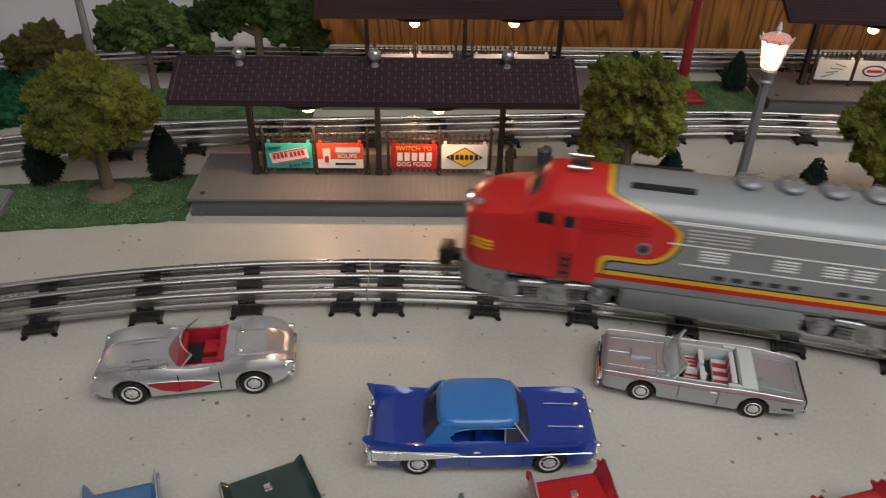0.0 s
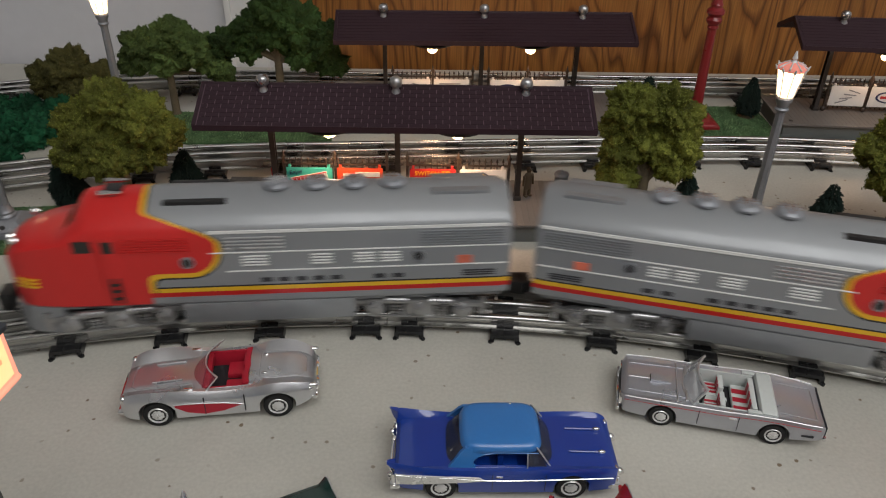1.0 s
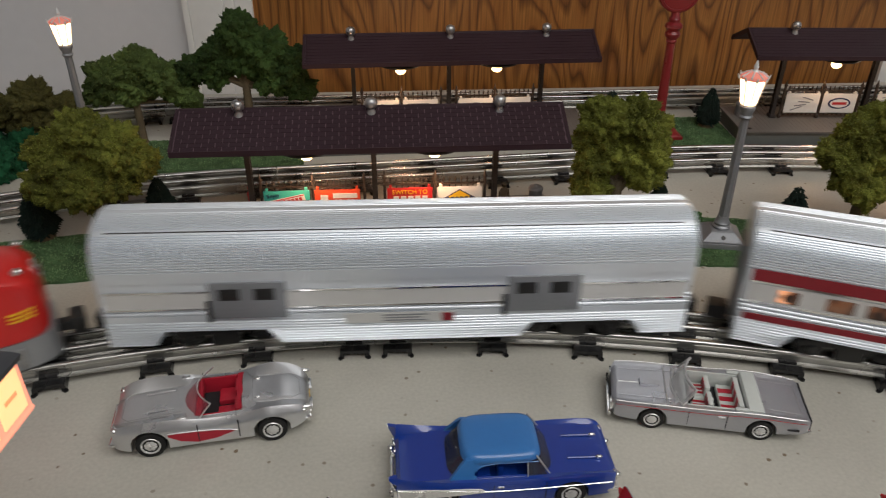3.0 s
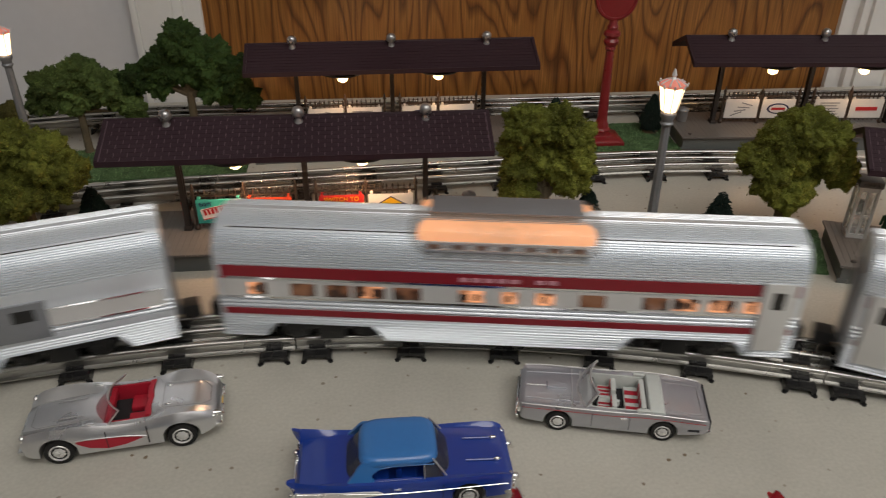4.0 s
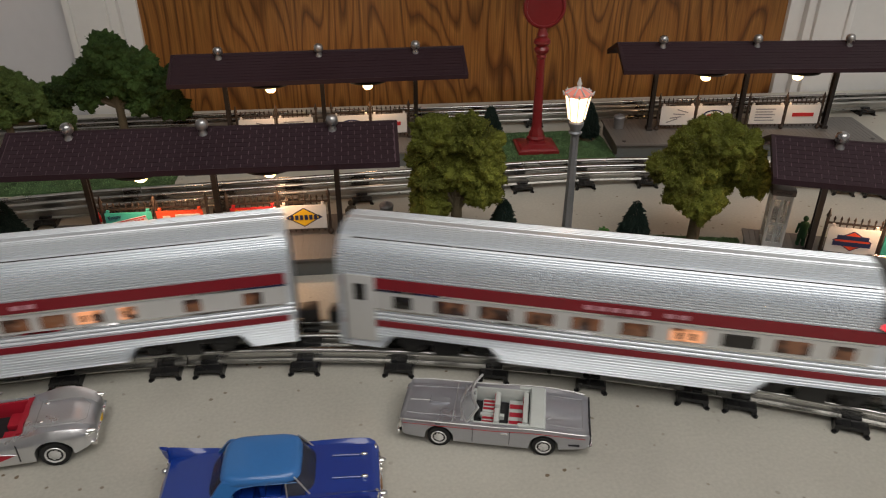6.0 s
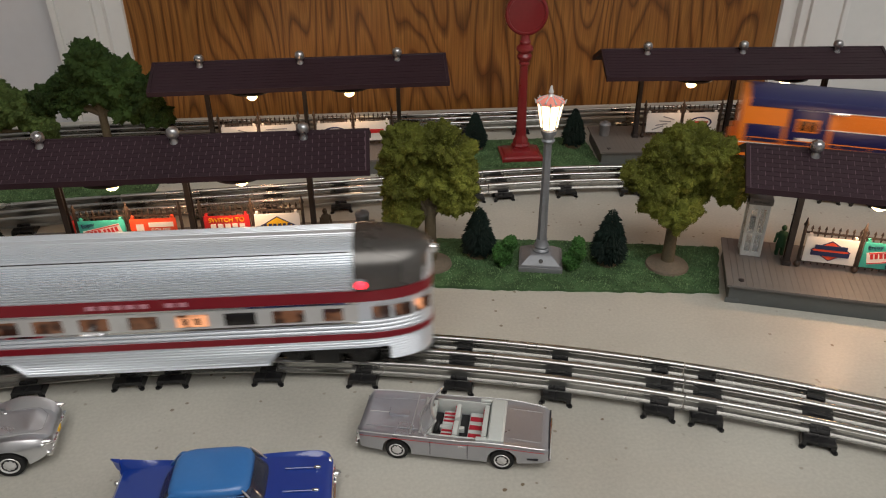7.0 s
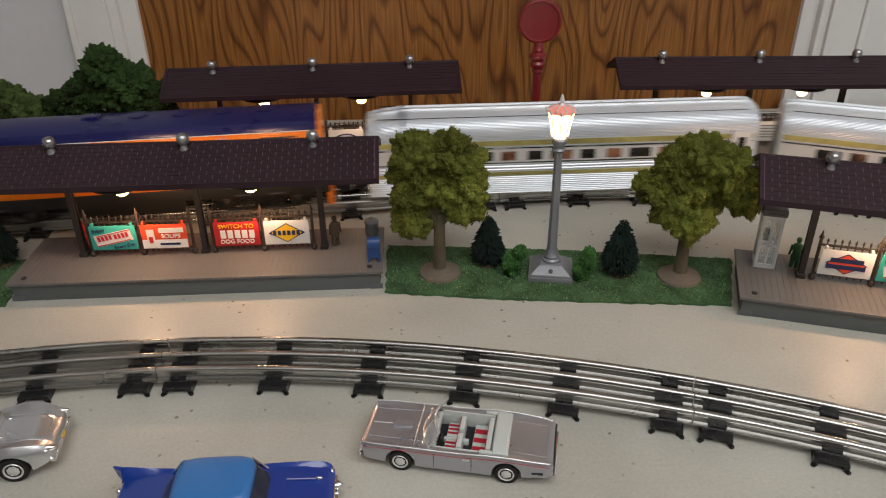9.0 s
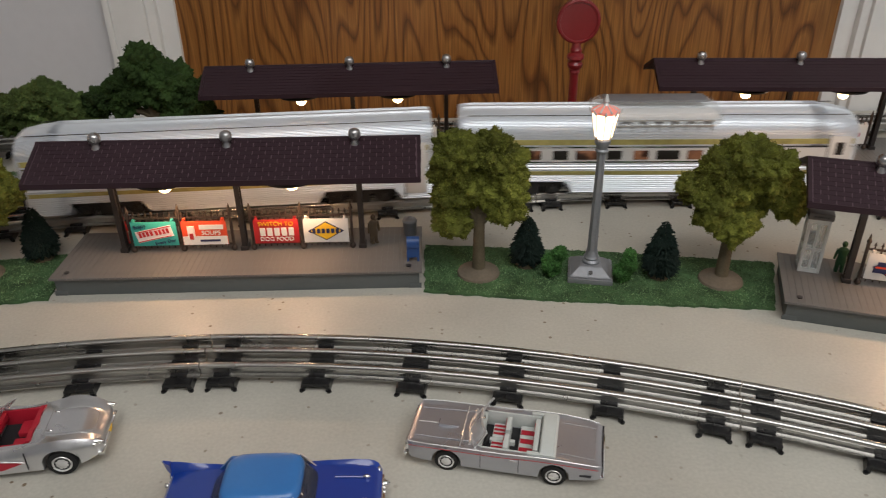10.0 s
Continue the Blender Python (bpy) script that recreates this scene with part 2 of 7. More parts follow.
def slab(bm, outline, z0, z1):
    """A flat plate from an outline in x and y."""
    return loft(bm, [[(x, y, z0) for x, y in outline], [(x, y, z1) for x, y in outline]])


def sphere(bm, c, r, sub=2, scale=(1, 1, 1)):
    res = bmesh.ops.create_icosphere(bm, subdivisions=sub, radius=r)
    for v in res["verts"]:
        v.co = Vector((v.co.x * scale[0] + c[0], v.co.y * scale[1] + c[1], v.co.z * scale[2] + c[2]))
    return bm


def words(name, text, size, material, parent, m, depth=0.0003):
    cu = bpy.data.curves.new(name, "FONT")
    cu.body, cu.size, cu.extrude, cu.align_x, cu.align_y = text, size, depth, "CENTER", "CENTER"
    tmp = new(name, cu)
    dg = bpy.context.evaluated_depsgraph_get()
    me = bpy.data.meshes.new_from_object(tmp.evaluated_get(dg))
    bpy.data.objects.remove(tmp)
    me.materials.clear()
    return hang(name, me, material, parent, "", m, 0)


# ---- room ----
def wall(name, x0, x1, y0, y1, z0, z1, material, label):
    return tagged(part(name, box(bm_new(), x0, x1, y0, y1, z0, z1), material, None, smooth=0), label, "wall", kind="structure")


XL, XR, YB, WALL_Y, FLOOR_Z, TOP_Z = -2.3, 2.6, -3.2, 1.05, -0.85, 1.85
tagged(part("floor", box(bm_new(), XL, XR, YB, WALL_Y + 0.1, FLOOR_Z - 0.05, FLOOR_Z), FLOORING, smooth=0), "dark carpeted floor under the layout table", "floor", kind="structure")
tagged(part("ceiling", box(bm_new(), XL, XR, YB, WALL_Y + 0.1, TOP_Z, TOP_Z + 0.05), CEILING, smooth=0), "plain white painted ceiling", "ceiling", kind="structure")
wall("wall_north", XL, -0.2685, WALL_Y, WALL_Y + 0.1, FLOOR_Z, TOP_Z, WALL, "grey-white painted wall behind the layout")
wall("wall_north_right", 0.80, XR, WALL_Y, WALL_Y + 0.1, FLOOR_Z, TOP_Z, TRIM, "white painted wall beside the oak door")
wall("wall_south", XL, XR, YB - 0.1, YB, FLOOR_Z, TOP_Z, WALL, "plain grey-white wall")
wall("wall_west", XL - 0.1, XL, YB, WALL_Y + 0.1, FLOOR_Z, TOP_Z, WALL, "plain grey-white wall")
wall("wall_east", XR, XR + 0.1, YB, WALL_Y + 0.1, FLOOR_Z, TOP_Z, WALL, "plain grey-white wall")
wall("wall_over_door", -0.2685, 0.80, WALL_Y, WALL_Y + 0.1, 1.25, TOP_Z, WALL, "plain grey-white wall over the door")
door = thing("door_1", pose(0.262, WALL_Y, 0), "flush oak veneer door with upright cathedral grain", "door", kind="structure")
part("door_leaf", box(bm_new(), -0.4450, 0.451, 0.012, 0.05, FLOOR_Z + 0.01, 1.16), OAK, door, smooth=0)
for side in (-1, 1):
    x = -0.4450 if side < 0 else 0.451
    b = bm_new()
    for d0, d1, y in ((0.0, 0.022, 0.004), (0.022, 0.034, -0.006), (0.034, 0.078, -0.012), (0.078, 0.086, -0.016)):
        box(b, x + side * d0 if side > 0 else x - d1, x + d1 if side > 0 else x - d0, y, 0.06, FLOOR_Z, 1.16, 0.0015)
    part("door_casing", b, TRIM, door, "white moulded door casing")
part("door_head", box(bm_new(), -0.5305, 0.537, -0.014, 0.06, 1.16, 1.25, 0.002), TRIM, door, "white moulded door casing")
table = thing("layout_table", pose(0, 0, 0), "beige painted layout table top with brown specks", "table", kind="structure")
part("tabletop", box(bm_new(), -2.0, 2.2, -2.9, WALL_Y - 0.018, -0.03, 0), BOARD, table, smooth=0)
for x, y in ((-1.9, -2.8), (2.1, -2.8), (-1.9, 0.9), (2.1, 0.9)):
    part("leg", box(bm_new(), x - 0.04, x + 0.04, y - 0.04, y + 0.04, FLOOR_Z, -0.03), OAK, table, smooth=0)
fixture = thing("ceiling_light", pose(0.75, -0.80, TOP_Z), "flat white ceiling light panel", "lamp")
part("frame", box(bm_new(), -1.15, 1.15, -0.80, 0.80, -0.05, 0, 0.005), TRIM, fixture)
part("diffuser", box(bm_new(), -1.1, 1.1, -0.75, 0.75, -0.054, -0.0505), mat("lit_diffuser", (1, 0.955, 0.89), 0.5, glow=0.9, var=0.01), fixture, smooth=0)

# ---- tracks: each is a path from distance s to place and heading ----
C1, R1 = Vector((-0.0216, -0.5341)), 1.0126


def bent(x0, y0, head, bits):
    """A path that starts at a place with a heading and runs through (length, radius) bits; a positive radius bends right."""
    knots, s = [], 0.0
    for length, r in bits:
        knots.append((s, x0, y0, head, r))
        if r:
            a = length / r
            x0 += r * (math.sin(head) - math.sin(head - a))
            y0 += r * (math.cos(head - a) - math.cos(head))
            head -= a
        else:
            x0, y0 = x0 + length * math.cos(head), y0 + length * math.sin(head)
        s += length
    knots.append((s, x0, y0, head, 0))
    return knots


def along(knots, s):
    for k in reversed(knots):
        if s >= k[0]:
            break
    s0, x, y, h, r = k
    d = s - s0
    if r:
        a = d / r
        return x + r * (math.sin(h) - math.sin(h - a)), y + r * (math.cos(h - a) - math.cos(h)), h - a
    return x + d * math.cos(h), y + d * math.sin(h), h


# the front loop: a circle, drawn out into a wider bend at the right of the view
WIDE = bent(C1.x, C1.y + R1, 0.0, [(0.20, R1), (0.60, 1.25), (0.0001, 0)])[-1]
TIGHT = (WIDE[2] - C1.y + R1) / (1 + math.cos(WIDE[3]))
TURN = TIGHT * (math.pi + WIDE[3])
RIGHT1 = bent(C1.x, C1.y + R1, 0.0, [(0.20, R1), (0.60, 1.25), (TURN, TIGHT), (2.0, 0)])
LEAD = RIGHT1[-2][1] - C1.x
LOOP = 0.80 + TURN + LEAD + math.pi * R1


def track_front(s):
    """s is 0 at the far side of the loop and grows to the right."""
    if s >= 0.80 + TURN + LEAD:
        s -= LOOP
    if s >= 0:
        return along(RIGHT1, s)
    a = s / R1
    return C1.x + R1 * math.sin(a), C1.y + R1 * math.cos(a), -a


SLOPE2 = math.atan(0.0686)
RIGHT2 = bent(0.28, 0.7615, SLOPE2, [(0.50, 0.95), (0.42, 0), (1.10, 0.95), (1.9, 0)])
LEFT2 = bent(-0.15, 0.732, math.pi + SLOPE2, [(0.38, -0.95), (1.10, 0)])
LINE2 = math.hypot(0.43, 0.0295)


def track_middle(s):
    """s is 0 where the straight meets the right bend."""
    if s >= 0:
        return along(RIGHT2, s)
    if s >= -LINE2:
        return 0.28 + s * math.cos(SLOPE2), 0.7615 + s * math.sin(SLOPE2), SLOPE2
    x, y, h = along(LEFT2, -LINE2 - s)
    return x, y, h - math.pi


LEFT3 = bent(-0.2, 0.955, math.pi, [(0.55, -0.95), (0.9, 0)])


def track_back(s):
    if s >= -0.2:
        return s, 0.955, 0.0
    x, y, h = along(LEFT3, -0.2 - s)
    return x, y, h - math.pi


def tie_mesh():
    b = bm_new()
    w, t = 0.0105, 0.0011
    prof = [(-w - 0.0002, 0), (-w + 0.0002, 0.0058), (-w + 0.0012, 0.0068), (w - 0.0012, 0.0068), (w - 0.0002, 0.0058), (w + 0.0002, 0), (w - 0.0030, 0), (w - 0.0034, 0.0042), (-w + 0.0034, 0.0042), (-w + 0.0030, 0)]
    loft(b, [[(x, y, z) for x, z in prof] for y in (-0.0285, 0.0285)])
    for y in (-0.0175, 0.0, 0.0175):
        box(b, -0.006, 0.006, y - 0.0042, y + 0.0042, 0.0066, 0.0092, 0.0006)
    box(b, -0.0095, 0.0095, -0.0075, 0.0075, 0.0066, 0.0086, 0.0004)
    for sx in (-1, 1):
        for y in (-0.0285, 0.0285):
            tube(b, (sx * (w - 0.0005), y, 0), (sx * (w - 0.0005), y, 0.0012), 0.0018, n=8)
    me = bpy.data.meshes.new("tie")
    bmesh.ops.recalc_face_normals(b, faces=b.faces)
    b.to_mesh(me)
    b.free()
    me.materials.append(TIE)
    return me


TIE_MESH = tie_mesh()
RAIL_PROFILE = [(-0.0043, 0.0066), (0.0043, 0.0066), (0.0043, 0.0074), (0.0009, 0.0080), (0.0009, 0.0122), (0.0021, 0.0131), (0.0025, 0.0148), (0.0018, 0.0163), (0.0, 0.0168),
                (-0.0018, 0.0163), (-0.0025, 0.0148), (-0.0021, 0.0131), (-0.0009, 0.0122), (-0.0009, 0.0080), (-0.0043, 0.0074)]


def track_section(path, s0, s1, label, group, pin=False):
    x, y, h = path((s0 + s1) / 2)
    base = pose(x, y, 0, 0, 0, math.degrees(h))
    inv = base.inverted()
    ob = thing("track_section", base, label, "track", group)
    gap = 0.0004
    steps = 12
    for off in (-0.0175, 0.0, 0.0175):
        rings = []
        for i in range(steps + 1):
            s = s0 + gap + (s1 - s0 - 2 * gap) * i / steps
            px, py, ph = path(s)
            side = Vector((-math.sin(ph), math.cos(ph), 0))
            rings.append([inv @ (Vector((px, py, z)) + side * (off + u)) for u, z in RAIL_PROFILE])
        part("rail", loft(bm_new(), rings), RAIL, ob, smooth=50)
    n = max(2, round((s1 - s0 - 0.032) / 0.0707) + 1)
    for i in range(n):
        s = s0 + 0.016 + (s1 - s0 - 0.032) * i / (n - 1)
        px, py, ph = path(s)
        hang("tie", TIE_MESH, None, ob, "", inv @ pose(px, py, 0, 0, 0, math.degrees(ph)), 0)
    return ob


SECTION = 0.3856
for i in range(-8, 8):
    track_section(track_front, i * SECTION, (i + 1) * SECTION, "curved tinplate three-rail track section with black ties", "front track")
track_section(track_front, 8 * SECTION, LOOP - 8 * SECTION, "short tinplate three-rail track section with black ties", "front track")
for i in range(-5, 10):
    track_section(track_middle, i * SECTION - 0.02, (i + 1) * SECTION - 0.02, "tinplate three-rail track section behind the platform", "middle track")
for i in range(-4, 4):
    track_section(track_back, i * SECTION + 0.1, (i + 1) * SECTION + 0.1, "tinplate three-rail track section along the wall", "back track")


# ---- grass mats ----
def ragged(pts, seed, step=0.006, amp=0.0012):
    rnd = random.Random(seed)
    out = []
    for (x0, y0), (x1, y1) in zip(pts, pts[1:] + pts[:1]):
        n = max(1, int(math.hypot(x1 - x0, y1 - y0) / step))
        for i in range(n):
            out.append((x0 + (x1 - x0) * i / n + rnd.uniform(-amp, amp), y0 + (y1 - y0) * i / n + rnd.uniform(-amp, amp)))
    return out


def grass_mat(pts, seed):
    ob = part("grass_mat", slab(bm_new(), ragged(pts, seed), 0, 0.0022), GRASS, smooth=0)
    tagged(ob, "dark green flocked grass mat on the table", "grass mat", "grass mats", "stuff")
    rnd = random.Random(seed)
    xs, ys = [p[0] for p in pts], [p[1] for p in pts]
    verts, faces = [], []

    def inside(x, y):
        c = False
        for (ax, ay), (bx, by) in zip(pts, pts[1:] + pts[:1]):
            if (ay > y) != (by > y) and x < (bx - ax) * (y - ay) / (by - ay) + ax:
                c = not c
        return c
    count = int((max(xs) - min(xs)) * (max(ys) - min(ys)) * 420000)
    for _ in range(count):
        x, y = rnd.uniform(min(xs), max(xs)), rnd.uniform(min(ys), max(ys))
        if not inside(x, y):
            continue
        a, h, w = rnd.uniform(0, 6.28), rnd.uniform(0.0006, 0.0018), 0.0007
        k = len(verts)
        verts += [(x - w * math.cos(a), y - w * math.sin(a), 0.002), (x + w * math.cos(a), y + w * math.sin(a), 0.002), (x + rnd.uniform(-1, 1) * 0.001, y + rnd.uniform(-1, 1) * 0.001, 0.002 + h)]
        faces.append((k, k + 1, k + 2))
    me = bpy.data.meshes.new("fibres")
    me.from_pydata(verts, [], faces)
    hang("fibres", me, GRASS_TIP, ob, "", None, 0)
    return ob


grass_mat([(0.142, 0.576), (0.261, 0.556), (0.434, 0.536), (0.464, 0.612), (0.30, 0.640), (0.143, 0.660)], 1)
grass_mat([(-0.47, 0.535), (-0.329, 0.557), (-0.184, 0.577), (-0.186, 0.657), (-0.365, 0.633), (-0.49, 0.612)], 2)
grass_mat([(0.224, 0.806), (0.404, 0.812), (0.404, 0.905), (0.224, 0.905)], 3)
grass_mat([(-0.36, 0.772), (-0.103, 0.786), (-0.103, 0.872), (-0.35, 0.862)], 4)


# ---- foliage ----
def bumps(q, amp=1.0):
    """Clumpy relief of foam foliage, in metres."""
    cell, fine = noise.voronoi(q * 105)[0], noise.voronoi(q * 300)[0]
    return amp * (noise.noise(q * 45) * 0.0065 + 0.0066 - cell[0] * 0.0115 - fine[0] * 0.0048 + noise.noise(q * 420) * 0.0010)


def clumps(lobes, grains, size, seed, core=0.93):
    """A rough crown: bumpy lobes, and many small crumbs on them."""
    rnd = random.Random(seed)
    b = bm_new()
    for cx, cy, cz, r in lobes:
        res = bmesh.ops.create_icosphere(b, subdivisions=5 if r > 0.019 else 4, radius=r * core)
        c0 = Vector((cx, cy, cz))
        for v in res["verts"]:
            d = v.co.normalized()
            v.co = c0 + d * (r * core + bumps(c0 + d * r, min(1.0, r / 0.02)))
    me0 = bpy.data.meshes.new("tmp")
    b.to_mesh(me0)
    b.free()
    verts = [tuple(v.co) for v in me0.vertices]
    faces = [tuple(p.vertices) for p in me0.polygons]
    bpy.data.meshes.remove(me0)
    total = sum(r * r for *_, r in lobes)
    cs = [(Vector(q[:3]), q[3]) for q in lobes]
    for c, r in cs:
        for _ in range(int(2.3 * grains * r * r / total)):
            d = Vector((rnd.gauss(0, 1), rnd.gauss(0, 1), rnd.gauss(0, 1))).normalized()
            p = c + d * (r * core + bumps(c + d * r, min(1.0, r / 0.02)) + rnd.uniform(-0.0012, 0.0010))
            if any((p - c2).length < r2 * 0.72 for c2, r2 in cs if c2 is not c):
                continue
            i = len(verts)
            for _ in range(4):
                verts.append(tuple(p + Vector((rnd.uniform(-1, 1), rnd.uniform(-1, 1), rnd.uniform(-1, 1))) * size))
            faces += [(i, i + 1, i + 2), (i, i + 2, i + 3), (i, i + 3, i + 1), (i + 1, i + 3, i + 2)]
    me = bpy.data.meshes.new("crown")
    me.from_pydata(verts, [], faces)
    return me


def tree(x, y, height, lobes, leaf, seed, label, grains=5200, size=0.00088, trunk_r=0.0052, fork=0.5, foot=True):
    ob = thing("tree", pose(x, y, 0.0 if not foot else 0.002), label, "tree", "model trees")
    b = bm_new()
    top = height * fork
    prof = [(trunk_r * 1.5, 0.0), (trunk_r * 1.12, 0.006), (trunk_r, top * 0.5), (trunk_r * 0.9, top)]
    lathe(b, prof, 12)
    for i, (cx, cy, cz, r) in enumerate(lobes):
        tube(b, (0, 0, top * 0.8), (cx * 0.7, cy * 0.7, cz), trunk_r * 0.75, trunk_r * 0.25, 8)
    part("trunk", b, BARK, ob)
    if foot:
        part("foot", lathe(bm_new(), [(0.0195, 0), (0.0185, 0.0022), (0.012, 0.0040), (0.006, 0.0062)], 22), DISC, ob, "round grey-brown plastic foot")
    hang("crown", clumps(lobes, grains, size, seed), leaf, ob, "", None, 0)
    return ob


def fir(x, y, h, r, seed, tilt=0):
    ob = thing("fir_tree", pose(x, y, 0.0015, 0, tilt, 0), "small dark green bottle-brush fir on the grass mat", "tree", "model firs")
    rnd = random.Random(seed)
    part("trunk", lathe(bm_new(), [(0.0105, 0), (0.0092, 0.003), (0.0040, 0.0065), (0.0022, 0.010), (0.0016, h * 0.8)], 10), BARK, ob)
    verts, faces = [], []
    for _ in range(2600):
        k = rnd.uniform(0.0, 1.0) ** 0.75
        z = h * (1 - k) * 0.86 + h * 0.12
        wide = min(1.0, 0.16 + 1.05 * k ** 0.72) * (1.0 if k < 0.88 else 0.86)
        a = rnd.uniform(0, 6.283)
        rr = r * wide * (rnd.uniform(0.62, 1.0) + 0.20 * noise.noise(Vector((math.cos(a) * 2.2, math.sin(a) * 2.2, z * 160 + seed))))
        ca, sa = math.cos(a), math.sin(a)
        tip = Vector((rr * ca, rr * sa, z - rr * 0.10 + rnd.uniform(-0.002, 0.002)))
        root = Vector((rr * 0.45 * ca, rr * 0.45 * sa, z + 0.001))
        s, u = Vector((-sa, ca, 0)) * (0.0005 + rr * 0.04), Vector((0, 0, 0.0010))
        i = len(verts)
        mid = root.lerp(tip, 0.7)
        verts += [tuple(root), tuple(mid + s), tuple(mid - s), tuple(tip), tuple(mid + u)]
        faces += [(i, i + 1, i + 4), (i, i + 4, i + 2), (i + 3, i + 4, i + 1), (i + 3, i + 2, i + 4), (i, i + 2, i + 1), (i + 3, i + 1, i + 2)]
    me = bpy.data.meshes.new("needle_crown")
    me.from_pydata(verts, [], faces)
    hang("needle_crown", me, NEEDLE, ob, "", None, 0)
    return ob


def bush(x, y, r, h, seed):
    lobes = [(random.Random(seed + i).uniform(-r, r) * 0.45, random.Random(seed + i + 9).uniform(-r, r) * 0.45, h * (0.3 + 0.16 * i), r * (0.72 - 0.09 * i)) for i in range(4)]
    me = clumps(lobes, 3200, 0.0012, seed, 1.0)
    ob = thing("bush", pose(x, y, 0.001), "small bright green clump bush beside the lamp", "bush", "small bushes")
    hang("leaves", me, LEAF_BUSH, ob, "", None, 0)
    return ob


OLIVE = "round olive-green foam-leaved model tree on a plastic foot"
tree(0.191, 0.605, 0.146, [(-0.018, 0, 0.114, 0.025), (0.010, 0, 0.116, 0.023), (0.020, 0.002, 0.104, 0.023), (-0.022, 0, 0.098, 0.022), (-0.025, -0.003, 0.077, 0.020), (-0.024, -0.004, 0.057, 0.019), (0.022, -0.004, 0.082, 0.022), (0.023, -0.004, 0.068, 0.019), (0.0, 0.010, 0.088, 0.031)], LEAF, 11, OLIVE, 26000, fork=0.42)
tree(0.404, 0.583, 0.146, [(0.003, 0, 0.113, 0.025), (-0.018, 0, 0.103, 0.022), (0.026, 0, 0.106, 0.022), (-0.034, 0, 0.089, 0.018), (-0.020, -0.004, 0.074, 0.019), (0.002, -0.004, 0.058, 0.019), (0.047, 0, 0.077, 0.018), (0.040, 0.002, 0.092, 0.018), (0.0, 0.012, 0.092, 0.029), (0.028, 0.002, 0.084, 0.018), (0.014, 0.006, 0.068, 0.016)], LEAF, 12, OLIVE, 26000, fork=0.42)
tree(-0.261, 0.619, 0.13, [(0.004, 0, 0.105, 0.026), (-0.022, 0, 0.088, 0.027), (0.026, 0, 0.092, 0.027), (-0.034, -0.004, 0.066, 0.022), (-0.004, -0.008, 0.068, 0.026), (0.022, -0.004, 0.066, 0.02), (0.044, 0, 0.082, 0.018), (0.0, 0.014, 0.085, 0.032)], LEAF, 13, OLIVE, 26000)
tree(-0.292, 0.86, 0.118, [(0.010, 0, 0.092, 0.026), (-0.026, 0, 0.080, 0.025), (0.036, 0, 0.078, 0.026), (-0.040, 0, 0.066, 0.018), (0.052, 0.004, 0.064, 0.020), (0.0, 0.01, 0.074, 0.03), (0.062, -0.004, 0.052, 0.014)], LEAF_MID, 14, "spreading mid-green model tree on a slim trunk", 12000, trunk_r=0.0042, fork=0.55, foot=False)
tree(-0.168, 0.865, 0.15, [(0.0, 0, 0.128, 0.026), (-0.026, 0, 0.100, 0.024), (0.026, 0, 0.106, 0.030), (-0.058, 0, 0.084, 0.020), (0.052, 0, 0.088, 0.026), (0.060, 0, 0.066, 0.020), (-0.034, 0.006, 0.082, 0.022), (0.01, 0.012, 0.10, 0.034), (0.030, -0.004, 0.074, 0.020)], LEAF_DARK, 15, "tall dark green model tree with open branches", 14000, trunk_r=0.0048, fork=0.55, foot=False)
tree(-0.408, 0.865, 0.078, [(0.0, 0, 0.052, 0.028), (-0.028, 0, 0.040, 0.024), (0.030, 0, 0.038, 0.024), (0.0, 0, 0.030, 0.026)], LEAF_BROWN, 16, "low brownish-olive round model tree", 8000, trunk_r=0.004, fork=0.3, foot=False)
tree(-0.42, 0.60, 0.11, [(0.0, 0, 0.085, 0.028), (-0.026, 0, 0.070, 0.026), (0.020, 0, 0.064, 0.020)], LEAF, 17, OLIVE, 6000)
fir(0.236, 0.618, 0.050, 0.0175, 21)
fir(0.352, 0.593, 0.054, 0.0185, 22)
fir(-0.218, 0.650, 0.052, 0.019, 23)
fir(-0.324, 0.640, 0.052, 0.019, 24)
fir(0.263, 0.880, 0.046, 0.0165, 25)
fir(0.385, 0.876, 0.048, 0.0165, 26)
bush(0.261, 0.596, 0.0125, 0.036, 31)
bush(0.320, 0.583, 0.0115, 0.037, 32)

# lichen mound in the bend
lobes = []
rnd = random.Random(5)
for _ in range(70):
    lobes.append((rnd.uniform(-0.60, -0.415), rnd.uniform(0.725, 0.86), rnd.uniform(0.0, 0.012), rnd.uniform(0.016, 0.026)))
mound = thing("lichen_mound", pose(0, 0, 0), "low mound of blue-green lichen foliage in the track bend", "foliage", kind="stuff")
hang("lichen", clumps(lobes, 20000, 0.0022, 6), LEAF_MAT, mound, "", None, 60)


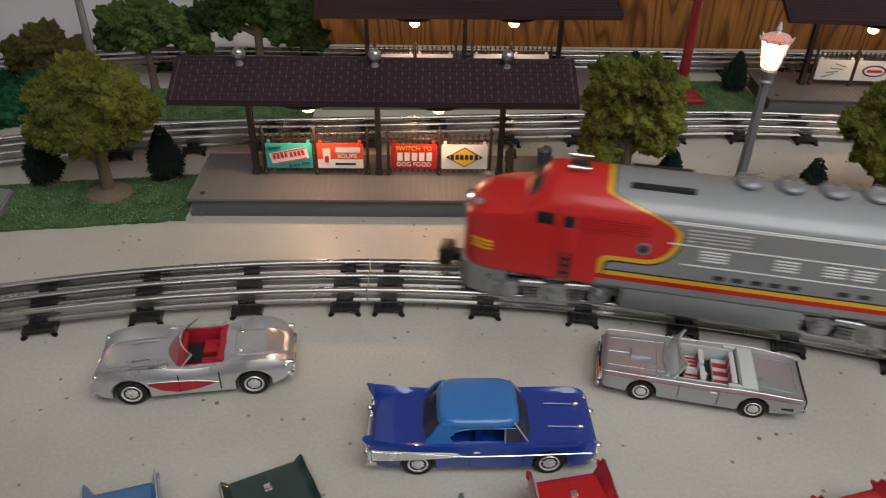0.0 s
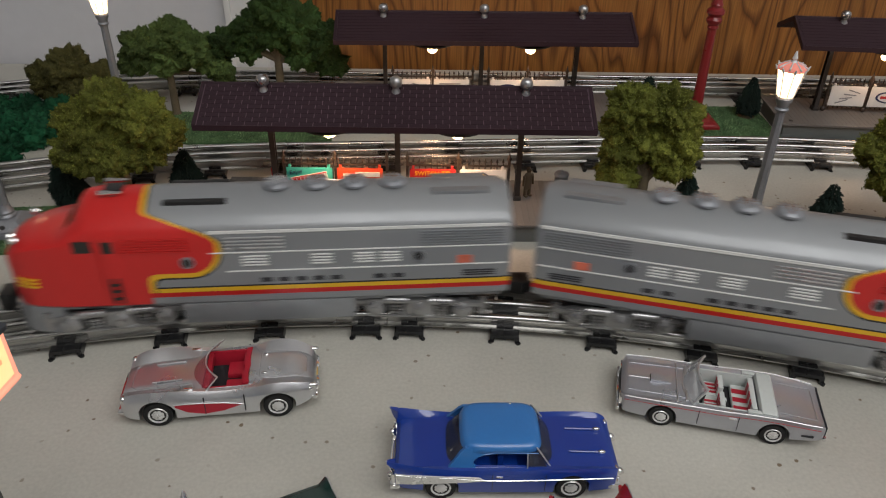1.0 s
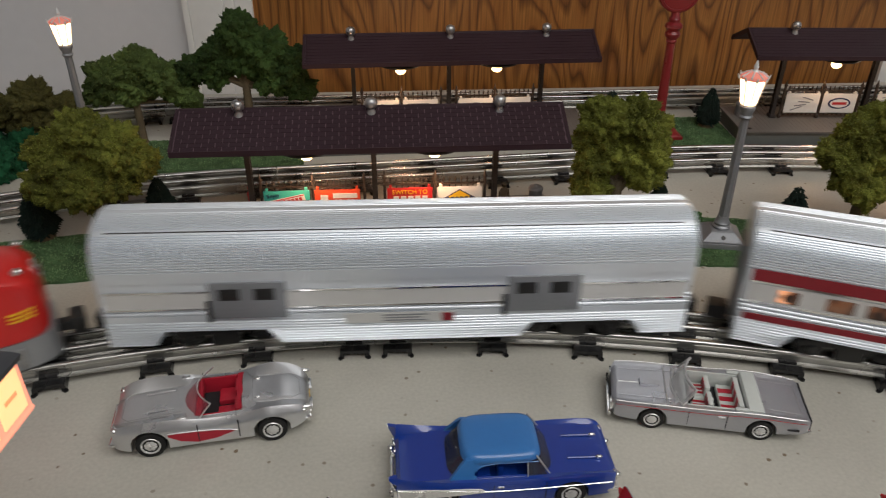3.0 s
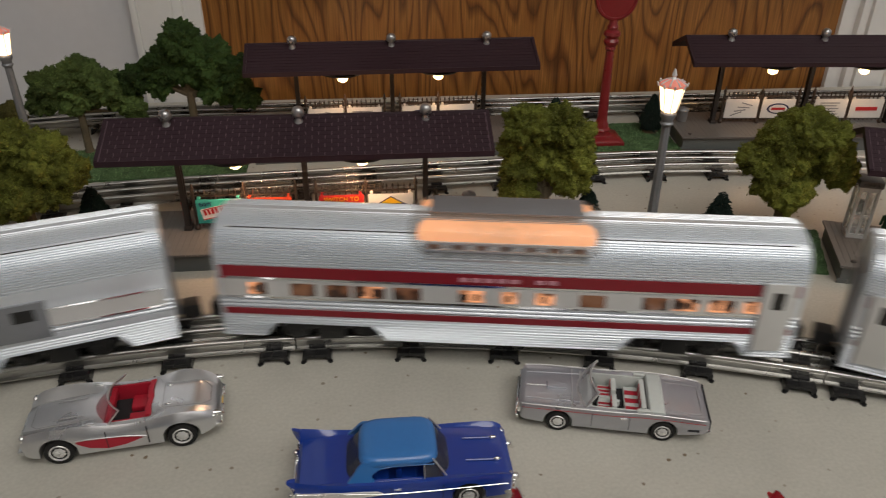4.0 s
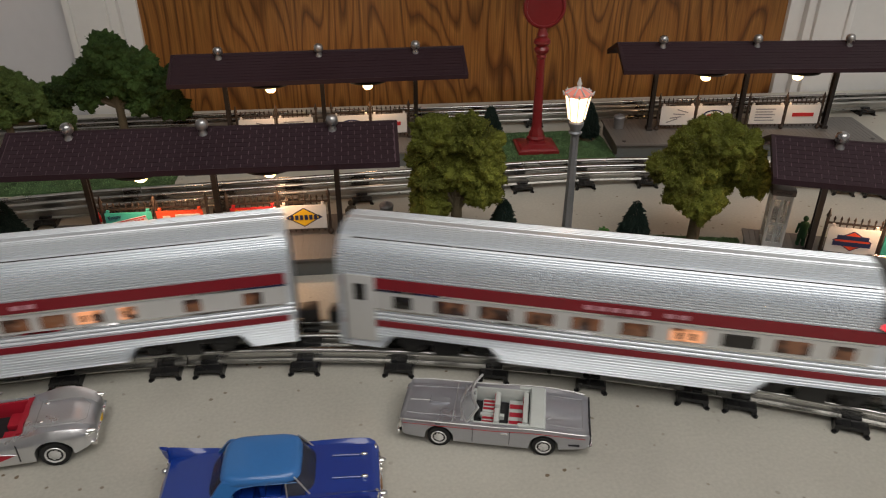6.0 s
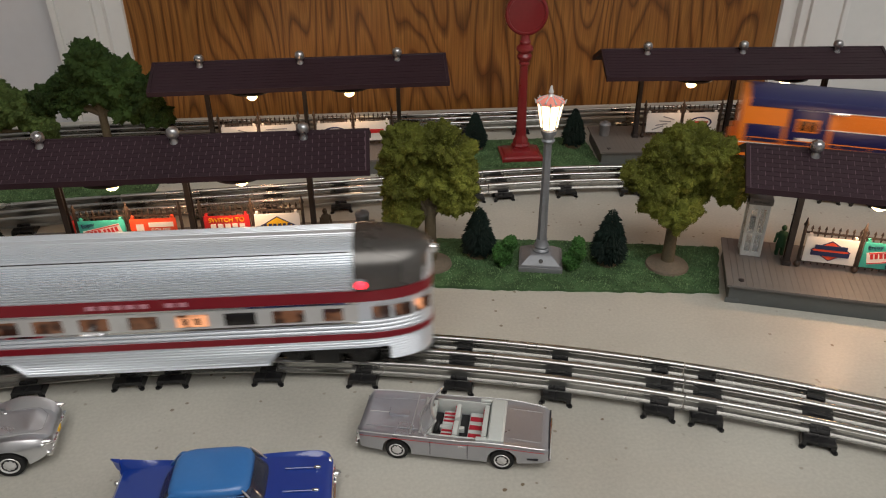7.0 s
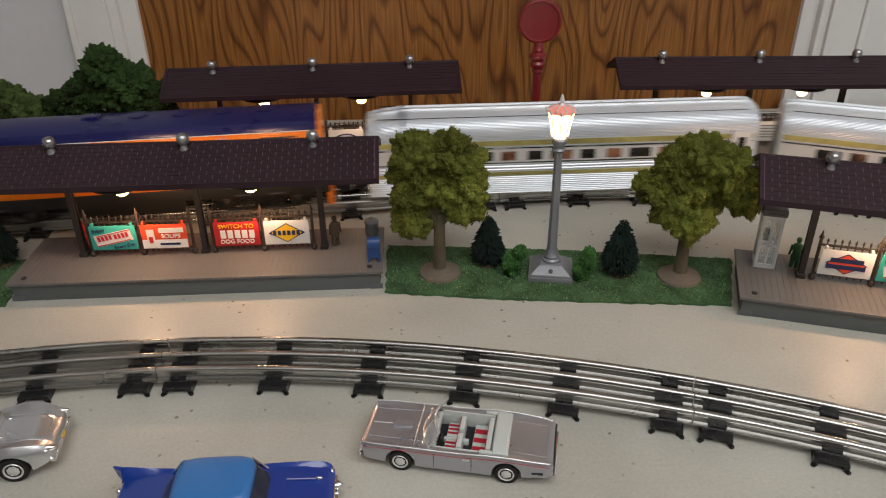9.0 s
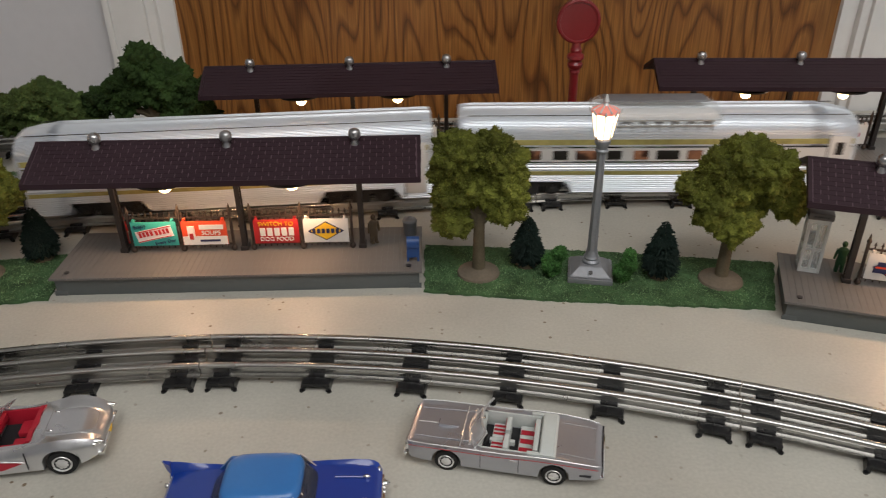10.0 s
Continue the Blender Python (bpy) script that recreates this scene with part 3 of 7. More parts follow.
# ---- station platforms ----
DULL_CHROME = mat("dull_chrome", (0.42, 0.42, 0.43), 0.30, 0.9, var=0.2, scale=200)
def platform(m, label, plain=False, lit=True):
    """Local frame: x along, y to the back, origin at the middle of the base."""
    L, D, H = 0.161, 0.0425, 0.0185
    ob = thing("station_platform", m, label, "platform", "station platforms")
    b = bm_new()
    box(b, -L + 0.003, L - 0.003, -D + 0.003, D - 0.003, 0.0, H - 0.002, 0.0006)
    for sx in (-1, 1):
        box(b, sx * L - 0.012 if sx > 0 else -L + 0.001, L - 0.001 if sx > 0 else -L + 0.012, -D + 0.0026, -D + 0.004, 0.0, 0.0045, 0.0003)
    part("skirt", b, DECK_EDGE, ob, "blue-grey plastic skirt")
    # deck boards
    n = 62
    w = 2 * L / n
    me = None
    for i in range(n):
        if me is None:
            bb = box(bm_new(), -w / 2 + 0.00014, w / 2 - 0.00014, -D, D, H - 0.0022, H, 0.00025)
            me = bpy.data.meshes.new("plank")
            bb.to_mesh(me)
            bb.free()
            me.materials.append(DECK)
        hang("plank", me, None, ob, "", pose(-L + (i + 0.5) * w, 0, 0), 0)
    part("deck_bed", box(bm_new(), -L + 0.0015, L - 0.0015, -D + 0.0008, D - 0.0008, H - 0.0021, H - 0.00025), DECK, ob, smooth=0)
    for sx in (-1, 1):
        part("fixing_hole", lathe(bm_new(), [(0.0024, 0), (0.0024, 0.0006)], 12, pose(sx * (L - 0.012), -D + 0.010, H)), BLACK, ob)
    posts = (-0.110, -0.001, 0.1065)
    py = 0.006
    for x in posts:
        b = bm_new()
        box(b, x - 0.0023, x + 0.0023, py - 0.0035, py - 0.0022, H, 0.108)
        box(b, x - 0.0023, x + 0.0023, py + 0.0022, py + 0.0035, H, 0.108)
        box(b, x - 0.0007, x + 0.0007, py - 0.0024, py + 0.0024, H, 0.108)
        box(b, x - 0.0036, x + 0.0036, py - 0.0050, py + 0.0050, H, H + 0.004, 0.0006)
        box(b, x - 0.004, x + 0.004, py - 0.034, py + 0.022, 0.1045, 0.1085, 0.0008)
        part("post", b, BLACK, ob)
    # roof: two slopes of overlapping shingle courses with a ridge
    ez, rz, hw, ry = 0.1065, 0.1262, 0.043, 0.002
    for side in (-1, 1):
        b = bm_new()
        loft(b, [[(x, ry, rz - 0.0005), (x, ry + side * hw, ez - 0.0005), (x, ry + side * hw, ez - 0.0042), (x, ry, rz - 0.0042)] for x in (-L - 0.0005, L + 0.0005)])
        edge = bm_new()
        for x in (-L - 0.0008, L - 0.0022):
            loft(edge, [[(q, ry, rz + 0.0008), (q, ry + side * hw, ez + 0.0008), (q, ry + side * hw, ez - 0.005), (q, ry, rz - 0.005)] for q in (x, x + 0.003)])
        box(edge, -L - 0.0006, L + 0.0006, *sorted((ry + side * (hw - 0.0002), ry + side * (hw + 0.0009))), ez - 0.0046, ez + 0.0002)
        part("roof_edge", edge, ROOF, ob, smooth=0)
        slope = part("roof_slope", b, ROOF if plain else ROOF_LINE, ob)
        rows, cols = (10, 29) if not plain else (10, 1)
        length = math.hypot(hw, rz - ez)
        th = math.atan2(rz - ez, hw)
        for k in range(rows if side < 0 or plain else 0):
            bb = bm_new()
            for c in range(cols + 1):
                cw = (2 * L - 0.006) / cols
                x0 = -L + 0.003 + (c - (0.5 if k % 2 else 0)) * cw
                x1 = min(x0 + cw - (0.0006 if not plain else 0), L - 0.003)
                x0 = max(x0, -L + 0.003)
                if x1 - x0 < 0.001:
                    continue
                mm = pose(0, ry, rz - 0.0008, 0, 0, 0 if side < 0 else 180) @ pose(0, 0, 0, math.degrees(th), 0, 0)
                u0, u1 = -length * k / rows, -length * (k + 1) / rows + (0.00038 if not plain else 0.0003)
                box(bb, x0, x1, u1, u0, -0.0006, 0.0006 + 0.00006 * ((c * 7 + k * 3) % 3), 0, mm)
            part("shingle_course", bb, ROOF, slope, smooth=0)
    part("ridge_cap", tube(bm_new(), (-L, ry, rz - 0.0006), (L, ry, rz - 0.0006), 0.0014, n=8), ROOF, ob)
    for x in posts:
        b = bm_new()
        lathe(b, [(0.0046, -0.003), (0.0038, 0.001), (0.0027, 0.0035), (0.0030, 0.0050), (0.0048, 0.0062), (0.0054, 0.0092), (0.0046, 0.0122), (0.0026, 0.0138), (0.0008, 0.0142)], 16, pose(x, ry - 0.006, rz - 0.0045))
        part("finial", b, DULL_CHROME, ob, "dull chrome domed finial")
    for x in (-0.057, 0.051):
        sh = part("lamp_shade", lathe(bm_new(), [(0.0035, 0.0065), (0.006, 0.006), (0.020, 0.0035), (0.024, 0.0015), (0.0242, 0.0), (0.018, 0.002), (0.004, 0.004)], 26, pose(x, -0.012, 0.0965)), BLACK, ob, "black disc lamp shade")
        if lit:
            part("bulb", sphere(bm_new(), (x, -0.012, 0.0886), 0.0058, 2, (1, 1, 0.72)), BULB, sh, "glowing warm bulb")
    return ob


def platform_lamps(m, power):
    for x in (-0.057, 0.051):
        lamp("platform_bulb", "POINT", m @ pose(x, -0.012, 0.0785), power, WARM, 0.006)


def fence(m, x0, x1, label="brown-black iron picket fence with advertising boards"):
    """Fence section with three posts; local x along, z up from the deck."""
    ob = thing("picket_fence", m, label, "fence", "platform fences")
    mid = (x0 + x1) / 2
    for x in (x0, mid, x1):
        b = bm_new()
        box(b, x - 0.0012, x + 0.0012, -0.0012, 0.0012, 0, 0.040, 0.0003)
        lathe(b, [(0.0012, 0.0), (0.0028, 0.002), (0.0028, 0.004), (0.0014, 0.0058)], 10, pose(x, 0, -0.0005))
        lathe(b, [(0.0020, 0.0395), (0.0022, 0.0405), (0.0014, 0.042), (0.0003, 0.047)], 8, pose(x, 0, 0))
        part("fence_post", b, IRON, ob)
    for z in (0.0065, 0.0335):
        part("fence_rail", box(bm_new(), x0, x1, -0.0007, 0.0007, z - 0.0008, z + 0.0008), IRON, ob)
    n = int((x1 - x0) / 0.0052)
    for i in range(1, n):
        x = x0 + (x1 - x0) * i / n
        if abs(x - mid) < 0.002:
            continue
        b = box(bm_new(), x - 0.0005, x + 0.0005, -0.0005, 0.0005, 0.0035, 0.0372)
        lathe(b, [(0.0011, 0.0370), (0.0011, 0.0376), (0.0002, 0.0402)], 6, pose(x, 0, 0))
        part("picket", b, IRON, ob)
    return ob


def board_base(m, label, face):
    ob = thing("advertising_board", m, label, "sign", "advertising boards")
    part("panel", box(bm_new(), -0.0202, 0.0202, 0.0, 0.0010, 0, 0.0238, 0.0003), face, ob)
    for x in (-0.0172, 0.0172):
        part("hook", box(bm_new(), x - 0.0012, x + 0.0012, 0.0, 0.0042, 0.0236, 0.0262, 0.0003), face, ob)
    return ob


def plate(ob, name, x0, x1, z0, z1, material, tilt=0.0, depth=0.0005):
    b = bm_new()
    box(b, -(x1 - x0) / 2, (x1 - x0) / 2, -depth, 0.0001, -(z1 - z0) / 2, (z1 - z0) / 2)
    return part(name, b, material, ob, "", pose((x0 + x1) / 2, 0, (z0 + z1) / 2, 0, -tilt, 0), 0)


def sign_banner(m):
    ob = board_base(m, "teal advertising board with a tilted white banner, red lettering bars", TEAL)
    plate(ob, "banner", -0.0165, 0.0165, 0.0065, 0.0175, WHITE, 12)
    for i in range(4):
        plate(ob, "lettering_bar", -0.0140 + i * 0.0034, -0.0117 + i * 0.0034, 0.0086 + i * 0.0007, 0.0132 + i * 0.0007, SIGN_RED, 12, 0.0009)
    for i in range(4):
        plate(ob, "lettering_bar", 0.0008 + i * 0.0034, 0.0031 + i * 0.0034, 0.0110 + i * 0.0007, 0.0156 + i * 0.0007, SIGN_RED, 12, 0.0009)
    for z in (0.0072, 0.0168):
        plate(ob, "banner_border", -0.0155, 0.0155, z - 0.0004, z + 0.0004, SIGN_RED, 12, 0.0008)
    words("lettering", "Enjoy", 0.0052, NAVY, ob, pose(-0.0118, -0.0006, 0.0198, 0, -10, 0) @ pose(0, 0, 0, 90, 0, 0))
    words("lettering", "Every Day", 0.0046, NAVY, ob, pose(0.0085, -0.0006, 0.0040, 0, -10, 0) @ pose(0, 0, 0, 90, 0, 0))
    return ob


def sign_soup(m):
    ob = board_base(m, "orange and white soup advertising board on the fence", ORANGE_RED)
    plate(ob, "white_band", -0.0198, 0.0198, 0.0004, 0.0088, WHITE)
    plate(ob, "emblem", -0.0150, -0.0085, 0.0035, 0.0190, WHITE, 0, 0.0007)
    plate(ob, "emblem_mark", -0.0135, -0.0100, 0.0060, 0.0120, SIGN_RED, 0, 0.0010)
    plate(ob, "lettering_bar", -0.0040, 0.0175, 0.0158, 0.0202, WHITE, 0, 0.0007)
    words("lettering", "SOUPS", 0.0058, WHITE, ob, pose(0.006, -0.0006, 0.0122, 90, 0, 0))
    plate(ob, "lettering_bar", -0.0045, 0.0135, 0.0036, 0.0056, NAVY, 0, 0.0009)
    return ob


def sign_food(m):
    ob = board_base(m, "red dog food advertising board on the fence", SIGN_RED)
    words("lettering", "SWITCH TO", 0.0058, YELLOW, ob, pose(0, -0.0003, 0.0196, 90, 0, 0))
    for i in range(5):
        x = -0.0145 + i * 0.0064
        plate(ob, "lettering_bar", x, x + 0.0046, 0.0080, 0.0158, WHITE, 0, 0.0007)
    words("lettering", "DOG FOOD", 0.0056, WHITE, ob, pose(0, -0.0003, 0.0044, 90, 0, 0))
    return ob


def diamond(ob, name, w, h, z, material, depth):
    b = bm_new()
    loft(b, [[(-w, y, z), (0, y, z + h), (w, y, z), (0, y, z - h)] for y in (-depth, 0.0001)])
    return part(name, b, material, ob, smooth=0)


def sign_fuel(m, second=False):
    ob = board_base(m, "white advertising board with a yellow diamond", WHITE)
    diamond(ob, "diamond_border", 0.0158, 0.0096, 0.0118, NAVY, 0.0004)
    diamond(ob, "diamond", 0.0142, 0.0086, 0.0118, YELLOW if not second else ORANGE_RED, 0.0006)
    if second:
        plate(ob, "lettering_bar", -0.0125, 0.0125, 0.0130, 0.0168, NAVY, 0, 0.0009)
        plate(ob, "lettering_bar", -0.0150, 0.0150, 0.0070, 0.0110, NAVY, 0, 0.0009)
    else:
        for i in range(6):
            x = -0.0122 + i * 0.0042
            plate(ob, "lettering_bar", x, x + 0.0029, 0.0096, 0.0142, NAVY, 0, 0.0009)
        for s in (-1, 1):
            b = bm_new()
            loft(b, [[(s * 0.0132, y, 0.0098), (s * 0.0162, y, 0.0118), (s * 0.0132, y, 0.0138)] for y in (-0.0009, 0)])
            part("arrow_mark", b, NAVY, ob, smooth=0)
    return ob


def sign_white(m, kind):
    ob = board_base(m, "white advertising board with faint printing", WHITE)
    if kind == 0:
        for i in range(4):
            plate(ob, "lettering_bar", -0.013 + i * 0.004, 0.001 + i * 0.004, 0.005 + i * 0.004, 0.0062 + i * 0.004, STEEL_GREY, 20 - 12 * i)
    elif kind == 1:
        b = bm_new()
        lathe(b, [(0.0135, 0), (0.0135, 0.0005)], 24, pose(0, 0, 0.012, 90, 0, 0) @ Matrix.Diagonal((1, 0.5, 1, 1)))
        part("oval", b, NAVY, ob)
        b = bm_new()
        lathe(b, [(0.0112, 0), (0.0112, 0.0008)], 24, pose(0, 0, 0.012, 90, 0, 0) @ Matrix.Diagonal((1, 0.46, 1, 1)))
        part("oval_centre", b, WHITE, ob)
        plate(ob, "lettering_bar", -0.0085, 0.0085, 0.0105, 0.0135, SIGN_RED, 0, 0.0011)
    elif kind == 2:
        for i in range(5):
            plate(ob, "lettering_bar", -0.014, 0.010 - 0.003 * (i % 2), 0.0045 + i * 0.0035, 0.0056 + i * 0.0035, STEEL_GREY)
    else:
        plate(ob, "lettering_bar", -0.013, 0.013, 0.0095, 0.0140, SIGN_RED, 0, 0.0007)
    return ob


PLAT_A = pose(-0.0205, 0.6245, 0)
PLAT_B = pose(0.064, 0.8550, 0, 0, 0, 1.3)
PLAT_C = pose(0.565, 0.8455, 0, 0, 0, -3.8)
PLAT_D = pose(0.432, 0.5215, 0, 0, 0, -18.8) @ pose(0.161, 0.0425, 0)
PLATES = ((PLAT_A, "grey station platform with plum shingle roof and lit lamps", False, 0.17),
          (PLAT_B, "grey station platform with plain plum roof near the door", True, 0.07),
          (PLAT_C, "grey station platform with plum roof by the white wall", True, 0.045),
          (PLAT_D, "grey station platform with plum roof, telephone booth standing on it", False, 0.17))
for m, label, plain, power in PLATES:
    platform(m, label, plain)
    platform_lamps(m, power)
SPANS = ((-0.1015, -0.0105), (0.0075, 0.0975))
BOARDS = {0: (sign_banner, sign_soup, sign_food, sign_fuel), 1: (0, 2, 1, 3), 2: (0, 1, 2, 3), 3: (lambda m: sign_fuel(m, True), sign_banner, sign_soup, sign_food)}
for k, (m, *_r) in enumerate(PLATES):
    for j, (x0, x1) in enumerate(SPANS):
        fence(m @ pose(0, 0.0035, 0.0185), x0, x1)
        for i in range(2):
            q = m @ pose(x0 + 0.0225 + i * 0.0446, 0.0003, 0.0185 + 0.0075)
            pick = BOARDS[k][j * 2 + i]
            sign_white(q, pick) if isinstance(pick, int) else pick(q)


# ---- small things on the platforms ----
def figure(m, colour, label):
    b = bm_new()
    for s in (-1, 1):
        tube(b, (s * 0.0028, 0, 0.001), (s * 0.0022, 0, 0.016), 0.0022, 0.0026, 8)
        box(b, s * 0.0028 - 0.0017, s * 0.0028 + 0.0017, -0.004, 0.002, 0, 0.0022, 0.0005)
        tube(b, (s * 0.0055, 0, 0.0272), (s * 0.0068, -0.001, 0.015), 0.0017, 0.0014, 8)
    lathe(b, [(0.0050, 0.010), (0.0052, 0.014), (0.0044, 0.020), (0.0056, 0.027), (0.0040, 0.0295), (0.0016, 0.0305)], 12, Matrix.Diagonal((1, 0.7, 1, 1)))
    sphere(b, (0, -0.0003, 0.0340), 0.0033, 2, (0.9, 1, 1.1))
    ob = part("figurine", b, colour, None)
    ob.matrix_basis = m @ Matrix.Diagonal((0.78, 0.78, 0.78, 1))
    return tagged(ob, label, "figurine", "platform figurines")


figure(pose(0.096, 0.636, 0.0185, 0, 0, 30), COAT_BROWN, "small plastic figurine in brown standing on the platform")
figure(pose(0.497, 0.566, 0.0185, 0, 0, 160), COAT_GREEN, "small plastic figurine in green standing on the platform")
figure(pose(-0.1345, 0.643, 0.0185, 0, 0, 80), SIGN_RED, "small plastic figurine in red behind the roof post")

box_ob = thing("mailbox", pose(0.1325, 0.604, 0.0185), "blue street mailbox standing on the platform", "mailbox")
b = bm_new()
loft(b, [[(x, -0.0048, 0.004), (x, 0.0048, 0.004), (x, 0.0048, 0.017), (x, 0.0036, 0.0205), (x, 0.0014, 0.0222), (x, -0.0014, 0.0222), (x, -0.0036, 0.0205), (x, -0.0048, 0.017)] for x in (-0.0055, 0.0055)])
part("body", b, POST_BLUE, box_ob)
part("chute", box(bm_new(), -0.0045, 0.0045, -0.0062, -0.0042, 0.0140, 0.0180, 0.0005), POST_BLUE, box_ob)
for x in (-0.0045, 0.0045):
    for y in (-0.0038, 0.0038):
        part("leg", box(bm_new(), x - 0.0009, x + 0.0009, y - 0.0009, y + 0.0009, 0, 0.0045), POST_BLUE, box_ob)
def litter_can(m, label):
    can = thing("litter_can", m, label, "bin", "litter cans")
    part("drum", lathe(bm_new(), [(0.0056, 0), (0.0062, 0.001), (0.0064, 0.0125), (0.0068, 0.013)], 18), STEEL_GREY, can)
    part("lid", lathe(bm_new(), [(0.0068, 0.013), (0.0070, 0.0142), (0.0060, 0.016), (0.0022, 0.0172), (0.0012, 0.0185)], 18), STEEL_GREY, can)


litter_can(pose(0.129, 0.652, 0.0185), "grey metal litter can with a lid on the platform")
litter_can(PLAT_C @ pose(-0.146, 0.012, 0.0185), "grey metal litter can with a lid by the white wall")

booth = thing("telephone_booth", pose(0.4735, 0.574, 0.0185, 0, 0, -18.8), "grey telephone booth with glass panels on the platform", "telephone booth")
W, HH = 0.0074, 0.050
for sx in (-1, 1):
    for sy in (-1, 1):
        part("corner_post", box(bm_new(), sx * W - 0.0013, sx * W + 0.0013, sy * W - 0.0013, sy * W + 0.0013, 0, HH, 0.0003), BOOTH, booth)
for z0, z1 in ((0, 0.004), (0.021, 0.023), (HH - 0.004, HH)):
    for s in (-1, 1):
        part("cross_bar", box(bm_new(), -W, W, s * W - 0.0009, s * W + 0.0009, z0, z1), BOOTH, booth)
        part("cross_bar", box(bm_new(), s * W - 0.0009, s * W + 0.0009, -W, W, z0, z1), BOOTH, booth)
for s in (-1, 1):
    part("pane", box(bm_new(), -W, W, s * W - 0.0003, s * W + 0.0003, 0.004, HH - 0.004), PANE, booth, smooth=0)
    part("pane", box(bm_new(), s * W - 0.0003, s * W + 0.0003, -W, W, 0.004, HH - 0.004), PANE, booth, smooth=0)
part("mullion", box(bm_new(), -0.001, 0.001, -W - 0.001, -W + 0.001, 0, HH), BOOTH, booth)
part("booth_roof", box(bm_new(), -W - 0.0025, W + 0.0025, -W - 0.0025, W + 0.0025, HH, HH + 0.006, 0.001), DECK, booth, "grey booth roof with a sign band")
words("lettering", "TELEPHONE", 0.0024, BLACK, booth, pose(0, -W - 0.0026, HH + 0.0030, 90, 0, 0))
part("coin_telephone", box(bm_new(), -0.003, 0.003, 0.0045, 0.0085, 0.020, 0.032, 0.0006), BLACK, booth)


# ---- street lamps ----
def street_lamp(m, label, lit=True):
    ob = thing("street_lamp", m, label, "street lamp", "street lamps")
    b = bm_new()
    for h, z0, z1 in ((0.0195, 0, 0.005), (0.0183, 0.005, 0.0065)):
        box(b, -h, h, -h, h, z0, z1, 0.0008)
    loft(b, [[(-h, -h, z), (h, -h, z), (h, h, z), (-h, h, z)] for h, z in ((0.0172, 0.0065), (0.0105, 0.0120), (0.0085, 0.0132))])
    part("base", b, STEEL_GREY, ob, "square stepped silver-grey base")
    part("screw", lathe(bm_new(), [(0.002, 0), (0.002, 0.0006)], 10, pose(0, -0.0145, 0.0093, 40, 0, 0)), BLACK, ob)
    part("collar", lathe(bm_new(), [(0.0078, 0.0130), (0.0082, 0.0148), (0.0066, 0.0165), (0.0070, 0.0185), (0.0055, 0.0205), (0.0050, 0.025)], 20), STEEL_GREY, ob)
    b = bm_new()
    n = 16
    rings = []
    for z, r in ((0.024, 0.0047), (0.060, 0.0042), (0.118, 0.0036)):
        rings.append([((r if i % 2 else r * 0.88) * math.cos(2 * math.pi * i / n), (r if i % 2 else r * 0.88) * math.sin(2 * math.pi * i / n), z) for i in range(n)])
    loft(b, rings)
    part("pole", b, STEEL_GREY, ob, "fluted tapering silver-grey pole")
    part("neck", lathe(bm_new(), [(0.0046, 0.117), (0.0058, 0.119), (0.0046, 0.1205), (0.0050, 0.123), (0.0066, 0.1255), (0.0066, 0.128), (0.0054, 0.1295)], 20), STEEL_GREY, ob)
    glass = part("lantern", lathe(bm_new(), [(0.0055, 0.1295), (0.0068, 0.131), (0.0082, 0.138), (0.0106, 0.152)], 8), LANTERN if lit else PANE, ob, "glowing eight-sided lantern glass", smooth=20)
    glass.visible_shadow = False
    for i in range(8):
        a = 2 * math.pi * i / 8
        part("lantern_rib", tube(bm_new(), (0.0069 * math.cos(a), 0.0069 * math.sin(a), 0.130), (0.0109 * math.cos(a), 0.0109 * math.sin(a), 0.1525), 0.0005, n=5), BOOTH, ob)
        part("crown_point", tube(bm_new(), (0.0112 * math.cos(a), 0.0112 * math.sin(a), 0.1515), (0.0131 * math.cos(a), 0.0131 * math.sin(a), 0.1550), 0.0013, 0.0003, 6), BOOTH, ob)
    part("crown", lathe(bm_new(), [(0.0116, 0.1515), (0.0118, 0.1525), (0.0110, 0.1540), (0.0070, 0.1562), (0.0030, 0.1574)], 8), LANTERN_TOP, ob, "red-tinted lantern crown with lantern light put in as glow", smooth=20)
    for i in range(8):
        a = 2 * math.pi * (i + 0.5) / 8
        part("crown_rib", tube(bm_new(), (0.0113 * math.cos(a), 0.0113 * math.sin(a), 0.1538), (0.0034 * math.cos(a), 0.0034 * math.sin(a), 0.1574), 0.0008, 0.0005, 6), BOOTH, ob)
    part("finial", lathe(bm_new(), [(0.0032, 0.1568), (0.0014, 0.1590), (0.0022, 0.1605), (0.0006, 0.1660)], 10), BOOTH, ob)
    if lit:
        lamp("lantern_bulb", "POINT", m @ pose(0, 0, 0.142), 0.012, WARM, 0.006)
    return ob


street_lamp(pose(0.291, 0.599, 0.002, 0, 0, -11), "silver-grey street lamp with glowing lantern on the grass")
street_lamp(pose(-0.336, 0.817, 0.0, 0, 0, 0), "silver-grey street lamp with glowing lantern behind the trees")
street_lamp(pose(-0.359, 0.594, 0.002, 0, 0, 8), "silver-grey street lamp beside the front grass mat")

